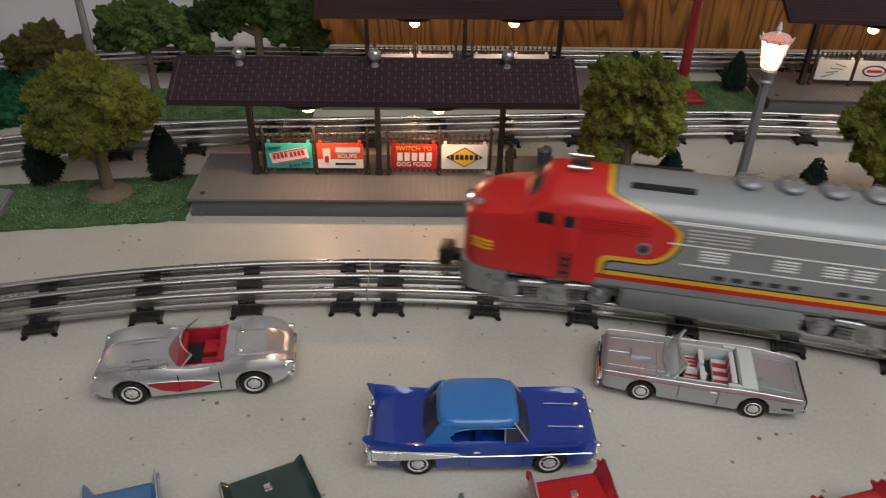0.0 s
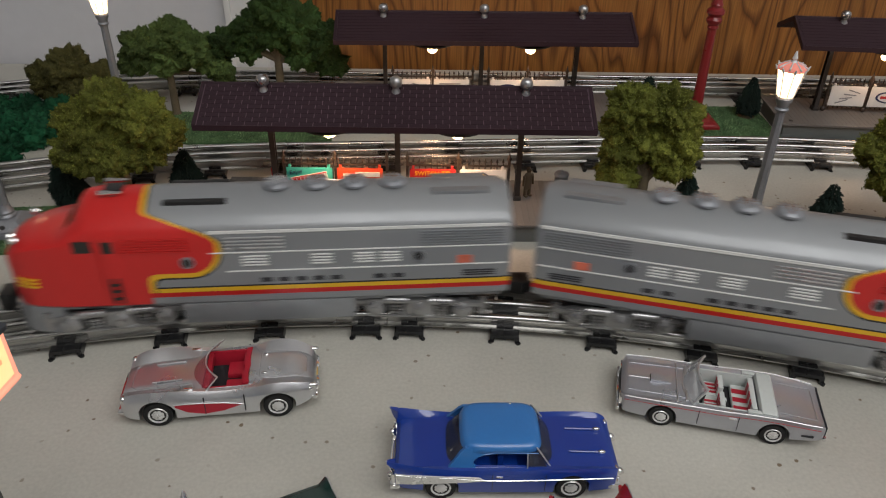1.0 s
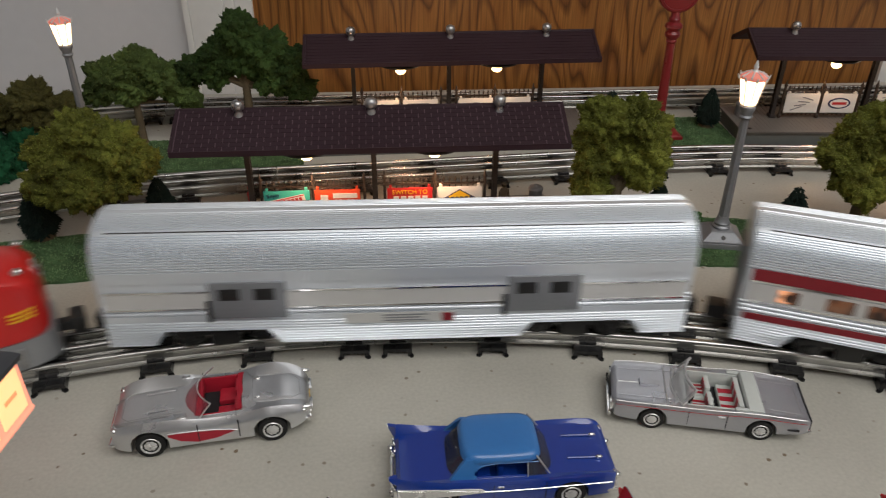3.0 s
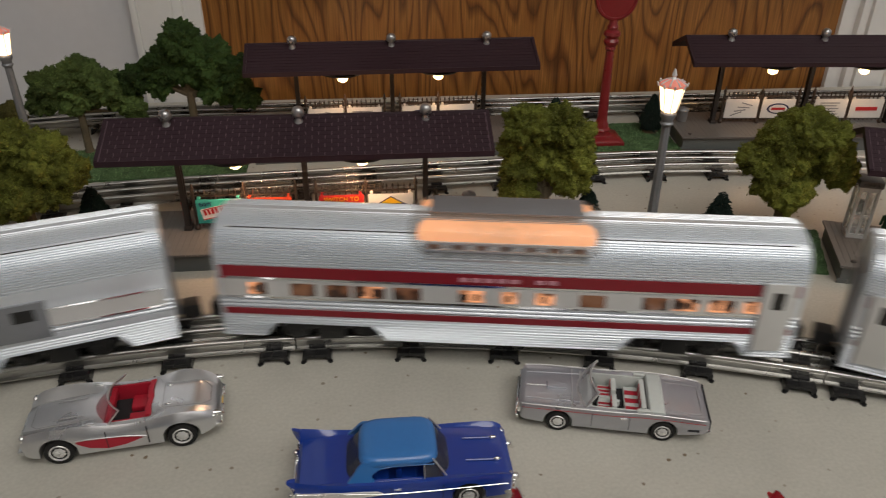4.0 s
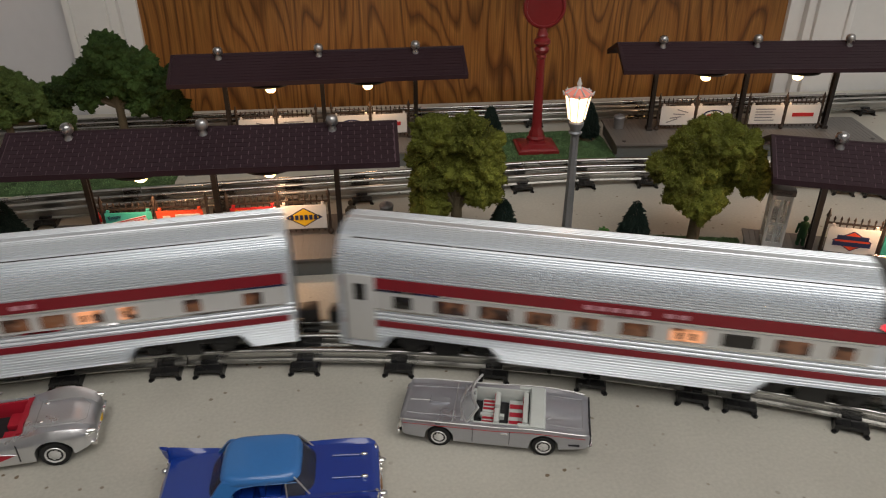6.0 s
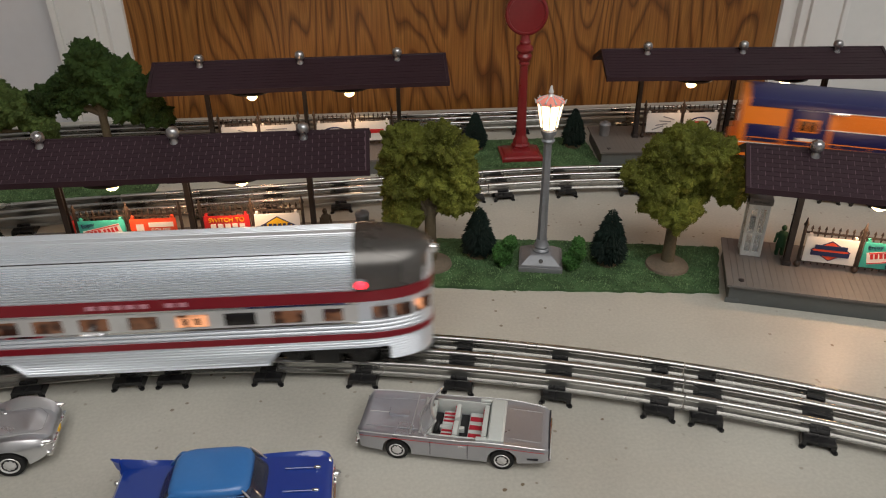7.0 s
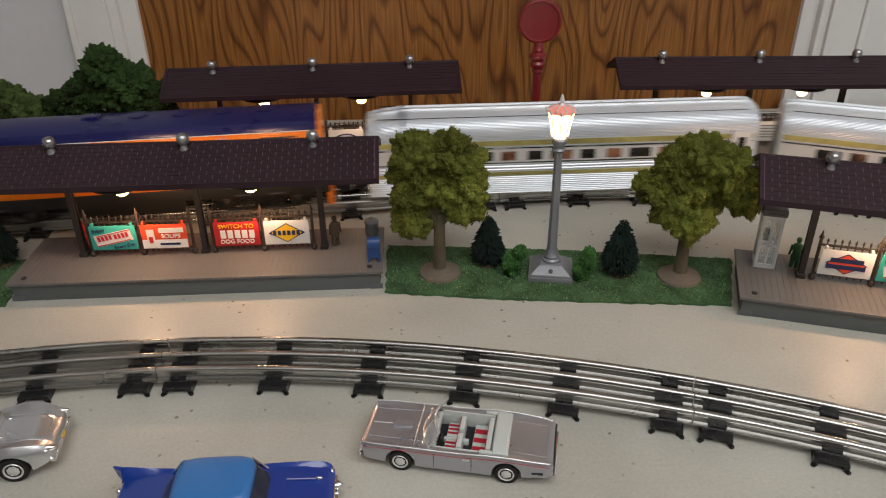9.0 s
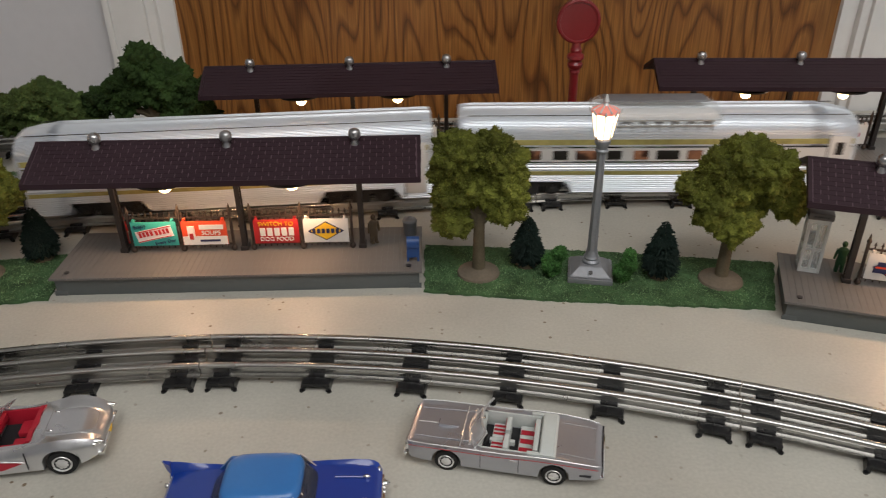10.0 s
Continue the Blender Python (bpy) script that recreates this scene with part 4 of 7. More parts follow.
# ---- tall red round-headed signal ----
sig = thing("round_signal", pose(0.3145, 0.853, 0.002), "dark red cast post with a round disc head", "signal")
b = bm_new()
box(b, -0.0245, 0.0245, -0.022, 0.022, 0, 0.004, 0.0008)
loft(b, [[(-h, -h * 0.9, z), (h, -h * 0.9, z), (h, h * 0.9, z), (-h, h * 0.9, z)] for h, z in ((0.0215, 0.004), (0.0190, 0.0065), (0.0105, 0.0085), (0.0098, 0.012))])
part("base", b, RED_POST, sig)
part("foot_moulding", lathe(bm_new(), [(0.0105, 0.012), (0.0112, 0.0145), (0.0092, 0.017), (0.0088, 0.021), (0.0070, 0.024), (0.0064, 0.028)], 8), RED_POST, sig, smooth=25)
part("post", lathe(bm_new(), [(0.0062, 0.027), (0.0054, 0.070), (0.0047, 0.116)], 14), RED_POST, sig)
part("capital", lathe(bm_new(), [(0.0050, 0.110), (0.0062, 0.112), (0.0056, 0.115), (0.0082, 0.118), (0.0088, 0.121), (0.0066, 0.124), (0.0098, 0.128), (0.0094, 0.131), (0.0060, 0.134), (0.0066, 0.137), (0.0050, 0.140), (0.0052, 0.146)], 16), RED_POST, sig)
mm = pose(0, 0, 0.168, 90, 0, 0)
part("disc", lathe(bm_new(), [(0.0225, -0.005), (0.0240, -0.003), (0.0240, 0.004), (0.0222, 0.0055), (0.0205, 0.0055), (0.0200, 0.0042)], 36, mm), RED_POST, sig)
part("disc_cap", lathe(bm_new(), [(0.004, 0.188), (0.005, 0.193), (0.003, 0.197), (0.001, 0.203)], 10), RED_POST, sig)

# ---- lit lookout cabin on a post, near the front edge ----
cab = thing("signal_cabin", pose(-0.1522, 0.2040, 0, 0, 0, -8), "dark-roofed square lookout cabin with glowing orange windows on a post", "signal cabin")
CABIN = mat("lit_orange_window", (1.0, 0.58, 0.26), 0.5, glow=1.0, var=0.25, scale=60)
# wall and print emit as well, standing in for light from inside
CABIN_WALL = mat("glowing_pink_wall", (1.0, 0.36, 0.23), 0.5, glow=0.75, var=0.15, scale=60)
BACKLIT_PRINT = mat("backlit_orange_print", (0.85, 0.42, 0.20), 0.5, glow=0.55, var=0.2)
SLATE = mat("dark_slate_roof", (0.045, 0.048, 0.055), 0.6, var=0.2, scale=80)
part("post", lathe(bm_new(), [(0.018, 0), (0.018, 0.006), (0.010, 0.010), (0.0085, 0.150), (0.014, 0.166)], 8), BLACK, cab, smooth=25)


def four(hx, hy, z):
    return [(-hx, -hy, z), (hx, -hy, z), (hx, hy, z), (-hx, hy, z)]


part("cabin_floor", loft(bm_new(), [four(0.014, 0.012, 0.165), four(0.0215, 0.0162, 0.1712)]), BLACK, cab, smooth=0)
part("cabin_wall", loft(bm_new(), [four(0.0218, 0.0165, 0.1710), four(0.0222, 0.0169, 0.1722), four(0.0218, 0.0165, 0.1734), four(0.0216, 0.0163, 0.1930)]), CABIN_WALL, cab, "cabin wall whose own glow stands for light inside", smooth=0)
for a, reach, gap in ((0, 0.0217, 0.0080), (180, 0.0217, 0.0080), (90, 0.0164, 0.0108), (270, 0.0164, 0.0108)):
    for k in (-1, 1):
        w = part("window", box(bm_new(), reach - 0.0004, reach + 0.0004, k * gap - gap * 0.80, k * gap + gap * 0.80, 0.1748, 0.1905, 0.0002), CABIN, cab, "glowing orange window", pose(0, 0, 0, 0, 0, a), 0)
        part("lettering_bar", box(bm_new(), reach + 0.0004, reach + 0.0006, k * gap - gap * 0.40, k * gap + gap * 0.40, 0.1820, 0.1836), BACKLIT_PRINT, w, "", pose(0, 0, 0, 0, 0, a), 0)
part("cabin_roof", loft(bm_new(), [four(0.0226, 0.0173, 0.1915), four(0.0230, 0.0177, 0.1935), four(0.0215, 0.0160, 0.1955), four(0.012, 0.004, 0.2030)]), SLATE, cab, "dark slate-grey cabin roof", smooth=0)


# ---- train materials ----
ALU = mat("fluted_aluminium", (0.72, 0.765, 0.82), 0.36, 0.5, var=0.06, scale=40, stretch=(0.1, 1, 1))
ALU_FLAT = mat("plain_silver_band", (0.64, 0.64, 0.63), 0.42, 0.25, var=0.06, scale=40)
CAR_RED = mat("dark_red_stripe", (0.23, 0.009, 0.018), 0.4, var=0.08, scale=60)
CAR_GOLD = mat("olive_gold_stripe", (0.40, 0.36, 0.13), 0.4, 0.3, var=0.5, scale=60)
UNDER = mat("black_underframe", (0.012, 0.012, 0.012), 0.5, var=0.2)
TRUCK_GREY = mat("silver_truck_casting", (0.36, 0.36, 0.36), 0.30, 0.8, var=0.35, scale=250)
DARK_WINDOW = mat("dark_window", (0.02, 0.018, 0.016), 0.15, var=0.3, scale=120)
SMOKED = glass_mat("smoked_dome_glass", (0.30, 0.28, 0.26), 0.08, 0.32)
TAIL_RED = mat("red_marker_lamp", (1.0, 0.03, 0.05), 0.3, glow=2.5, var=0.02)
OB_ORANGE = mat("orange_loco_paint", (0.78, 0.205, 0.012), 0.35, var=0.08, scale=60)
OB_BLUE = mat("deep_blue_loco_paint", (0.008, 0.011, 0.085), 0.32, var=0.1, scale=60)
SILVER_PAINT = mat("silver_loco_paint", (0.28, 0.29, 0.30), 0.40, 0.4, var=0.1, scale=60)
PINK_WHITE = mat("round_emblem_print", (0.62, 0.30, 0.36), 0.5, var=0.1)


def window_mat(name, strength):
    """Lit car window: warm emission with dark noise patches for silhouettes inside."""
    m, n, l, p = nodes_of(name)
    tc = n.new("ShaderNodeTexCoord")
    ns = n.new("ShaderNodeTexNoise")
    ns.inputs["Scale"].default_value, ns.inputs["Detail"].default_value = 110, 1
    l.new(tc.outputs["Object"], ns.inputs["Vector"])
    r = n.new("ShaderNodeValToRGB")
    e = r.color_ramp.elements
    e[0].position, e[0].color = 0.42, (0.03, 0.012, 0.006, 1)
    e[1].position, e[1].color = 0.58, (1.0, 0.42, 0.20, 1)
    l.new(ns.outputs[0], r.inputs[0])
    l.new(r.outputs[0], p.inputs["Emission Color"])
    p.inputs["Emission Strength"].default_value = strength
    p.inputs["Base Color"].default_value = (0.04, 0.02, 0.015, 1)
    p.inputs["Roughness"].default_value = 0.1
    return m


LIT = window_mat("lit_car_window", 0.95)
HALF_LIT = window_mat("dim_car_window", 0.12)


def bonnet_mat():
    """Silver body with a red bonnet sweeping back from the nose, yellow and black edged, and stripes along the sill."""
    m, n, l, p = nodes_of("red_and_silver_livery")
    tc, sep = n.new("ShaderNodeTexCoord"), n.new("ShaderNodeSeparateXYZ")
    l.new(tc.outputs["Object"], sep.inputs[0])

    def op(kind, a, b, c=None):
        q = n.new("ShaderNodeMath")
        q.operation = kind
        for i, v in enumerate((a, b, c)):
            if v is None:
                continue
            if isinstance(v, (int, float)):
                q.inputs[i].default_value = v
            else:
                l.new(v, q.inputs[i])
        return q.outputs[0]

    u = op("ADD", sep.outputs[0], 0.165)
    z = sep.outputs[2]
    up = op("MAXIMUM", op("SUBTRACT", z, 0.086), 0.0)
    d_up = op("SUBTRACT", op("SUBTRACT", 0.135, op("MULTIPLY", op("MULTIPLY", up, up), 125)), u)
    # rounded lower lobe, then back towards the nose in a sweep
    qx, qz = op("MAXIMUM", op("SUBTRACT", u, 0.117), 0.0), op("MAXIMUM", op("SUBTRACT", 0.0830, z), 0.0)
    d_low = op("SUBTRACT", 0.018, op("SQRT", op("ADD", op("MULTIPLY", qx, qx), op("MULTIPLY", qz, qz)), 0.0))
    d = op("SMOOTH_MAX", op("MINIMUM", d_up, d_low), op("SUBTRACT", 0.089, u), 0.010)

    def mix(f, a, b):
        q = n.new("ShaderNodeMix")
        q.data_type = "RGBA"
        l.new(f, q.inputs[0])
        for i, v in ((6, a), (7, b)):
            if isinstance(v, tuple):
                q.inputs[i].default_value = (*v, 1)
            else:
                l.new(v, q.inputs[i])
        return q.outputs[2]

    silver, red, yellow, black = (0.27, 0.28, 0.29), (0.55, 0.012, 0.010), (0.82, 0.48, 0.02), (0.02, 0.02, 0.02)
    between = lambda v, lo, hi: op("MULTIPLY", op("GREATER_THAN", v, lo), op("LESS_THAN", v, hi))
    col = mix(between(z, 0.0532, 0.0544), silver, black)
    col = mix(between(z, 0.0500, 0.0532), col, yellow)
    col = mix(between(z, 0.0464, 0.0500), col, red)
    above = op("GREATER_THAN", z, 0.0500)
    col = mix(op("MULTIPLY", above, op("GREATER_THAN", d, -0.0046)), col, black)
    col = mix(op("MULTIPLY", above, op("GREATER_THAN", d, -0.0033)), col, yellow)
    isred = op("GREATER_THAN", d, 0.0)
    col = mix(isred, col, red)
    l.new(col, p.inputs["Base Color"])
    ns = n.new("ShaderNodeTexNoise")
    ns.inputs["Scale"].default_value = 60
    l.new(tc.outputs["Object"], ns.inputs["Vector"])
    rr = n.new("ShaderNodeMapRange")
    rr.inputs[3].default_value, rr.inputs[4].default_value = 0.40, 0.55
    l.new(ns.outputs[0], rr.inputs[0])
    l.new(rr.outputs[0], p.inputs["Roughness"])
    l.new(op("SUBTRACT", 0.35, op("MULTIPLY", isred, 0.35)), p.inputs["Metallic"])
    p.inputs["Coat Weight"].default_value, p.inputs["Coat Roughness"].default_value = 0.35, 0.12
    return m


LIVERY = bonnet_mat()
FADED_RED = mat("faded_red_print", (0.62, 0.15, 0.09), 0.5, var=0.35, scale=400)
LINE_DARK = mat("dark_print", (0.03, 0.03, 0.034), 0.5, var=0.1)
TAIL = mat("brushed_grey_tail", (0.11, 0.105, 0.10), 0.28, 0.6, var=0.2, scale=90)
WHEELS = []


def bogie(parent, x, yaw, material, half=0.040, axles=(-0.026, 0.026), detail=True):
    """A truck: side frames with springs and journals, bolster, wheelsets."""
    fr = part("truck_frame", truck_mesh(half, axles, detail), material, parent, "", pose(x, 0, 0, 0, 0, yaw))
    for ax in axles:
        b = bm_new()
        for s in (-1, 1):
            lathe(b, [(0.0015, 0), (0.0102, 0.0), (0.0118, 0.0008), (0.0118, 0.0016), (0.0105, 0.002), (0.0103, 0.0046), (0.0015, 0.0046)], 20, pose(0, s * 0.0178, 0, 90 * -s, 0, 0) @ pose(0, 0, -0.0023))
            for k in range(3):
                a = 2.094 * k
                tube(b, (0.006 * math.cos(a), s * 0.0202, 0.006 * math.sin(a)), (0.006 * math.cos(a), s * 0.0209, 0.006 * math.sin(a)), 0.0013, n=6)
        tube(b, (0, -0.018, 0), (0, 0.018, 0), 0.0016, n=8)
        w = part("wheelset", b, UNDER, fr, "black flanged wheelset", pose(ax, 0, 0.0168 + 0.0103))
        WHEELS.append(w)
    return fr


def truck_mesh(half, axles, detail):
    b = bm_new()
    for s in (-1, 1):
        y0, y1 = sorted((s * 0.0225, s * 0.0258))
        box(b, -half, half, y0, y1, 0.0285, 0.0325, 0.0006)
        box(b, -0.010, 0.010, y0 - 0.0008, y1 + 0.0008, 0.0195, 0.0335, 0.0008)
        for ax in axles:
            box(b, ax - 0.0052, ax + 0.0052, y0 - 0.0006, y1 + 0.0010, 0.0215, 0.0335, 0.0008)
            tube(b, (ax, s * 0.0255, 0.027), (ax, s * 0.0285, 0.027), 0.0034, 0.0028, 10)
        if detail:
            # journal covers, coil springs, equaliser bar, brake cylinders and end steps
            for x in (*axles, 0.0):
                lathe(b, [(0.0058, 0.0), (0.0060, 0.0012), (0.0046, 0.0022), (0.0024, 0.0026), (0.0020, 0.0038)], 14, pose(x, s * 0.0262, 0.0262, -90 * s, 0, 0))
            for x0 in (-half * 0.36, half * 0.36):
                for k in (-1, 0, 1):
                    for i in range(4):
                        tube(b, (x0 + k * 0.0036, s * 0.0272, 0.0205 + i * 0.0026), (x0 + k * 0.0036, s * 0.0272, 0.0222 + i * 0.0026), 0.0016, 0.0012, 7)
                tube(b, (x0 - 0.008, s * 0.0290, 0.0352), (x0 + 0.008, s * 0.0290, 0.0352), 0.0026, 0.0026, 10)
            box(b, -half * 0.8, half * 0.8, s * 0.0268 - 0.0008, s * 0.0268 + 0.0008, 0.0192, 0.0206, 0.0004)
            for e in (-1, 1):
                box(b, e * (half + 0.002) - 0.002, e * (half + 0.002) + 0.002, y0, y1, 0.022, 0.036, 0.0005)
                tube(b, (e * half * 0.80, s * 0.0272, 0.0205), (e * half * 0.92, s * 0.0272, 0.0335), 0.0012, 0.0012, 6)
    box(b, -0.008, 0.008, -0.0225, 0.0225, 0.027, 0.036, 0.0006)
    return b


def coupler(parent, x, s):
    b = bm_new()
    box(b, min(x, x + s * 0.018), max(x, x + s * 0.018), -0.003, 0.003, 0.024, 0.029, 0.0008)
    box(b, min(x + s * 0.012, x + s * 0.026), max(x + s * 0.012, x + s * 0.026), -0.0065, 0.0065, 0.0215, 0.0325, 0.0018)
    part("coupler", b, UNDER, parent)


def ring_mirror(half, x):
    """half: (y, z) from the bottom up to the crown; the ring goes up one side and down the other."""
    pts = [(x, -y, z) for y, z in half]
    pts += [(x, y, z) for y, z in reversed(half) if y > 1e-6]
    return pts


# ---- diesel locomotive with a rounded nose ----
def nose_loco(name, label, bend=1):
    ob = thing(name, pose(0, 0, 0), label, "locomotive", "red-nosed locomotives")

    def half(w, top, low=0.0400, eave=0.0955, k=1.0):
        t = top - eave
        return [(w * 0.96, low), (w, low + 0.0015), (w, 0.060), (w, eave - 0.004), (w * 0.988, eave), (w * 0.955, eave + 0.13 * t), (w * 0.90, eave + 0.26 * t), (w * 0.70, eave + 0.51 * t), (w * 0.42, eave + 0.78 * t), (w * 0.20, eave + 0.93 * t), (0.0, top)]
    st = [(-0.1680, 0.0130, 0.0740, 0.046, 0.068), (-0.1668, 0.0178, 0.0800, 0.043, 0.074), (-0.1640, 0.0218, 0.0850, 0.041, 0.078), (-0.1590, 0.0250, 0.0888, 0.040, 0.081), (-0.1510, 0.0274, 0.0915, 0.040, 0.0835),
          (-0.1400, 0.0290, 0.0932, 0.040, 0.086), (-0.1295, 0.0298, 0.0940, 0.040, 0.0875), (-0.1265, 0.0299, 0.0965, 0.040, 0.089), (-0.1130, 0.0300, 0.1128, 0.040, 0.0935), (-0.1080, 0.0300, 0.1140, 0.040, 0.0955),
          (-0.0600, 0.0300, 0.1140, 0.040, 0.0955), (0.0, 0.0300, 0.1140, 0.040, 0.0955), (0.158, 0.0300, 0.1140, 0.040, 0.0955), (0.1645, 0.0292, 0.1105, 0.0405, 0.0930)]
    body = part("body", loft(bm_new(), [ring_mirror(half(w, top, low, ev), x) for x, w, top, low, ev in st]), LIVERY, ob, "silver body with red bonnet, yellow and black edging", smooth=32)
    # skirt, tank and pilot
    b = bm_new()
    box(b, -0.058, 0.058, -0.0297, 0.0297, 0.0235, 0.0400, 0.0015)
    box(b, -0.150, 0.160, -0.026, 0.026, 0.0365, 0.0402)
    part("underframe", b, SILVER_PAINT, ob, "silver tank and underframe")
    b = bm_new()
    loft(b, [ring_mirror([(w * 0.75, 0.0155), (w, 0.019), (w, 0.0402), (0.0, 0.0402)], x) for x, w in ((-0.1700, 0.0130), (-0.1675, 0.0200), (-0.162, 0.0240), (-0.152, 0.0272), (-0.142, 0.0285), (-0.136, 0.0288))])
    part("pilot", b, SILVER_PAINT, ob, "silver pilot under the nose")
    for s in (-1, 1):
        # door, cab windows, ladder
        for x0, x1, z0, z1 in ((-0.1185, -0.1070, 0.083, 0.0915), (-0.1010, -0.0935, 0.082, 0.0910)):
            part("cab_window", box(bm_new(), x0, x1, s * 0.0299 - 0.0006, s * 0.0299 + 0.0006, z0, z1, 0.0005), DARK_WINDOW, body)
        part("door", box(bm_new(), -0.1025, -0.0920, s * 0.0300 - 0.0004, s * 0.0300 + 0.0004, 0.046, 0.0935, 0.0003), LIVERY, body)
        b = bm_new()
        for x in (-0.1000, -0.0945):
            box(b, x - 0.0008, x + 0.0008, s * 0.0303 - 0.0005, s * 0.0303 + 0.0005, 0.043, 0.063)
        for z in (0.047, 0.053, 0.058):
            box(b, -0.1010, -0.0935, s * 0.0303 - 0.0008, s * 0.0303 + 0.0008, z - 0.0009, z + 0.0009)
        part("ladder", b, UNDER, body)
        for x, z in ((-0.049, 0.0735), (0.102, 0.0735)):
            mm = pose(x, s * 0.0301, z, 90 * s, 0, 0)
            part("porthole", lathe(bm_new(), [(0.0044, -0.001), (0.0044, 0.0006), (0.0032, 0.0008)], 18, mm), STEEL_GREY, body)
            part("porthole_glass", lathe(bm_new(), [(0.0032, -0.001), (0.0032, 0.0010)], 18, mm), DARK_WINDOW, body)
        # louvre groups
        groups = [(-0.090, -0.047, 0.081, 0.0925, 6, LIVERY), (-0.024, 0.014, 0.082, 0.0925, 4, SATIN), (-0.014, 0.003, 0.0690, 0.0780, 4, WHITE), (0.031, 0.045, 0.0690, 0.0780, 4, WHITE), (0.060, 0.073, 0.0690, 0.0780, 4, WHITE), (0.077, 0.090, 0.0690, 0.0780, 4, WHITE), (0.104, 0.158, 0.081, 0.0930, 6, SILVER_PAINT)]
        for x0, x1, z0, z1, k, mt in groups:
            for i in range(k):
                z = z0 + (z1 - z0) * (i + 0.5) / k
                part("louvre", box(bm_new(), x0, x1, s * 0.0301 - 0.0006, s * 0.0301 + 0.0006, z - 0.00042, z + 0.00042), mt, body, smooth=0)
        for z in (0.0655, 0.0800, 0.0955):
            part("trim_strip", box(bm_new(), -0.024 if z < 0.08 else -0.034, 0.162, s * 0.0301 - 0.0004, s * 0.0301 + 0.0004, z - (0.0010 if z > 0.09 else 0.0004), z + (0.0010 if z > 0.09 else 0.0004)), WHITE, body, smooth=0)
        part("emblem_plate", box(bm_new(), 0.128, 0.138, s * 0.0301 - 0.0004, s * 0.0301 + 0.0004, 0.0665, 0.0725), FADED_RED, body, smooth=0)
        for i, x in enumerate((-0.003, 0.0085, 0.020, 0.0315, 0.043, 0.072, 0.0845)):
            part("lettering_bar", box(bm_new(), x, x + 0.0072, s * 0.0301 - 0.0003, s * 0.0301 + 0.0003, 0.0565, 0.0598), LINE_DARK, body, smooth=0)
        for i in range(3):
            part("lettering_bar", box(bm_new(), 0.132, 0.154, s * 0.0301 - 0.0003, s * 0.0301 + 0.0003, 0.0562 + i * 0.0018, 0.0570 + i * 0.0018), LINE_DARK, body, smooth=0)
        for i in range(3):
            b = bm_new()
            pts = [(-0.1672, 0.012), (-0.1645, 0.0185), (-0.160, 0.0238), (-0.153, 0.0270), (-0.146, 0.0285)]
            loft(b, [[(x - 0.0006, s * (y + 0.0008), 0.0570 + i * 0.0028 - 0.0007), (x - 0.0006, s * (y + 0.0008), 0.0570 + i * 0.0028 + 0.0007), (x + 0.0004, s * (y - 0.0010), 0.0570 + i * 0.0028)] for x, y in pts])
            part("nose_stripe", b, YELLOW, body, smooth=0)
        # windscreen
        b = bm_new()
        crown = ((0.0, 1.0), (0.20, 0.93), (0.42, 0.78), (0.70, 0.51))

        def screen(x, f, out):
            q = (x + 0.1265) / 0.0135
            top, ev = 0.0965 + q * 0.0163, 0.089 + q * 0.0045
            for (f0, k0), (f1, k1) in zip(crown, crown[1:]):
                if f <= f1:
                    break
            k = k0 + (k1 - k0) * (f - f0) / (f1 - f0)
            return (x - 0.77 * out, s * 0.03 * f, ev + (top - ev) * k + 0.64 * out)
        loft(b, [[screen(x, f, 0.0005) for f in (0.10, 0.3, 0.5, 0.62)] + [screen(x, f, -0.0008) for f in (0.62, 0.5, 0.3, 0.10)] for x in (-0.1245, -0.1210, -0.1175)])
        part("windscreen", b, DARK_WINDOW, body)
        part("marker_lamp", lathe(bm_new(), [(0.0026, 0), (0.0028, 0.003), (0.0018, 0.0044)], 12, pose(-0.1565, s * 0.0195, 0.0868, 0, -55, 0)), CHROME, body)
        part("grab_rail", tube(bm_new(), (-0.104, s * 0.0312, 0.055), (-0.104, s * 0.0312, 0.088), 0.0004, n=6), LIVERY, body)
    part("headlight", lathe(bm_new(), [(0.0068, 0), (0.0072, 0.003), (0.0054, 0.0042), (0.0030, 0.0036)], 18, pose(-0.1655, 0, 0.0775, 0, -78, 0)), CHROME, body)
    for i in range(4):
        x = 0.010 + i * 0.0255
        f = part("roof_fan", lathe(bm_new(), [(0.0092, 0), (0.0092, 0.0016), (0.0080, 0.0030), (0.0056, 0.0040), (0.0028, 0.0045), (0.0010, 0.0046)], 22, pose(x, 0, 0.1133)), STEEL_GREY, body, "round silver roof fan")
        for k in range(4):
            part("fan_bar", box(bm_new(), -0.0075, 0.0075, -0.0003, 0.0003, 0.0030, 0.0048), CHROME, f, "", pose(x, 0, 0.1133, 0, 0, 45 * k), 0)
    for s in (-1, 1):
        part("roof_slot", box(bm_new(), -0.062, -0.022, s * 0.0135 - 0.0022, s * 0.0135 + 0.0022, 0.1070, 0.1106, 0.0003), UNDER, body)
        part("roof_vent", box(bm_new(), 0.112, 0.150, s * 0.010 - 0.003, s * 0.010 + 0.003, 0.1095, 0.1124, 0.0004), SILVER_PAINT, body)
        b = tube(bm_new(), (-0.102, s * 0.009, 0.1150), (-0.088, s * 0.009, 0.1150), 0.0019, 0.0009, 12)
        tube(b, (-0.094, s * 0.009, 0.1125), (-0.094, s * 0.009, 0.1150), 0.0010, n=6)
        part("horn", b, CHROME, body)
    part("roof_hatch", box(bm_new(), -0.101, -0.089, -0.0055, 0.0055, 0.1130, 0.1150, 0.0008), UNDER, body)
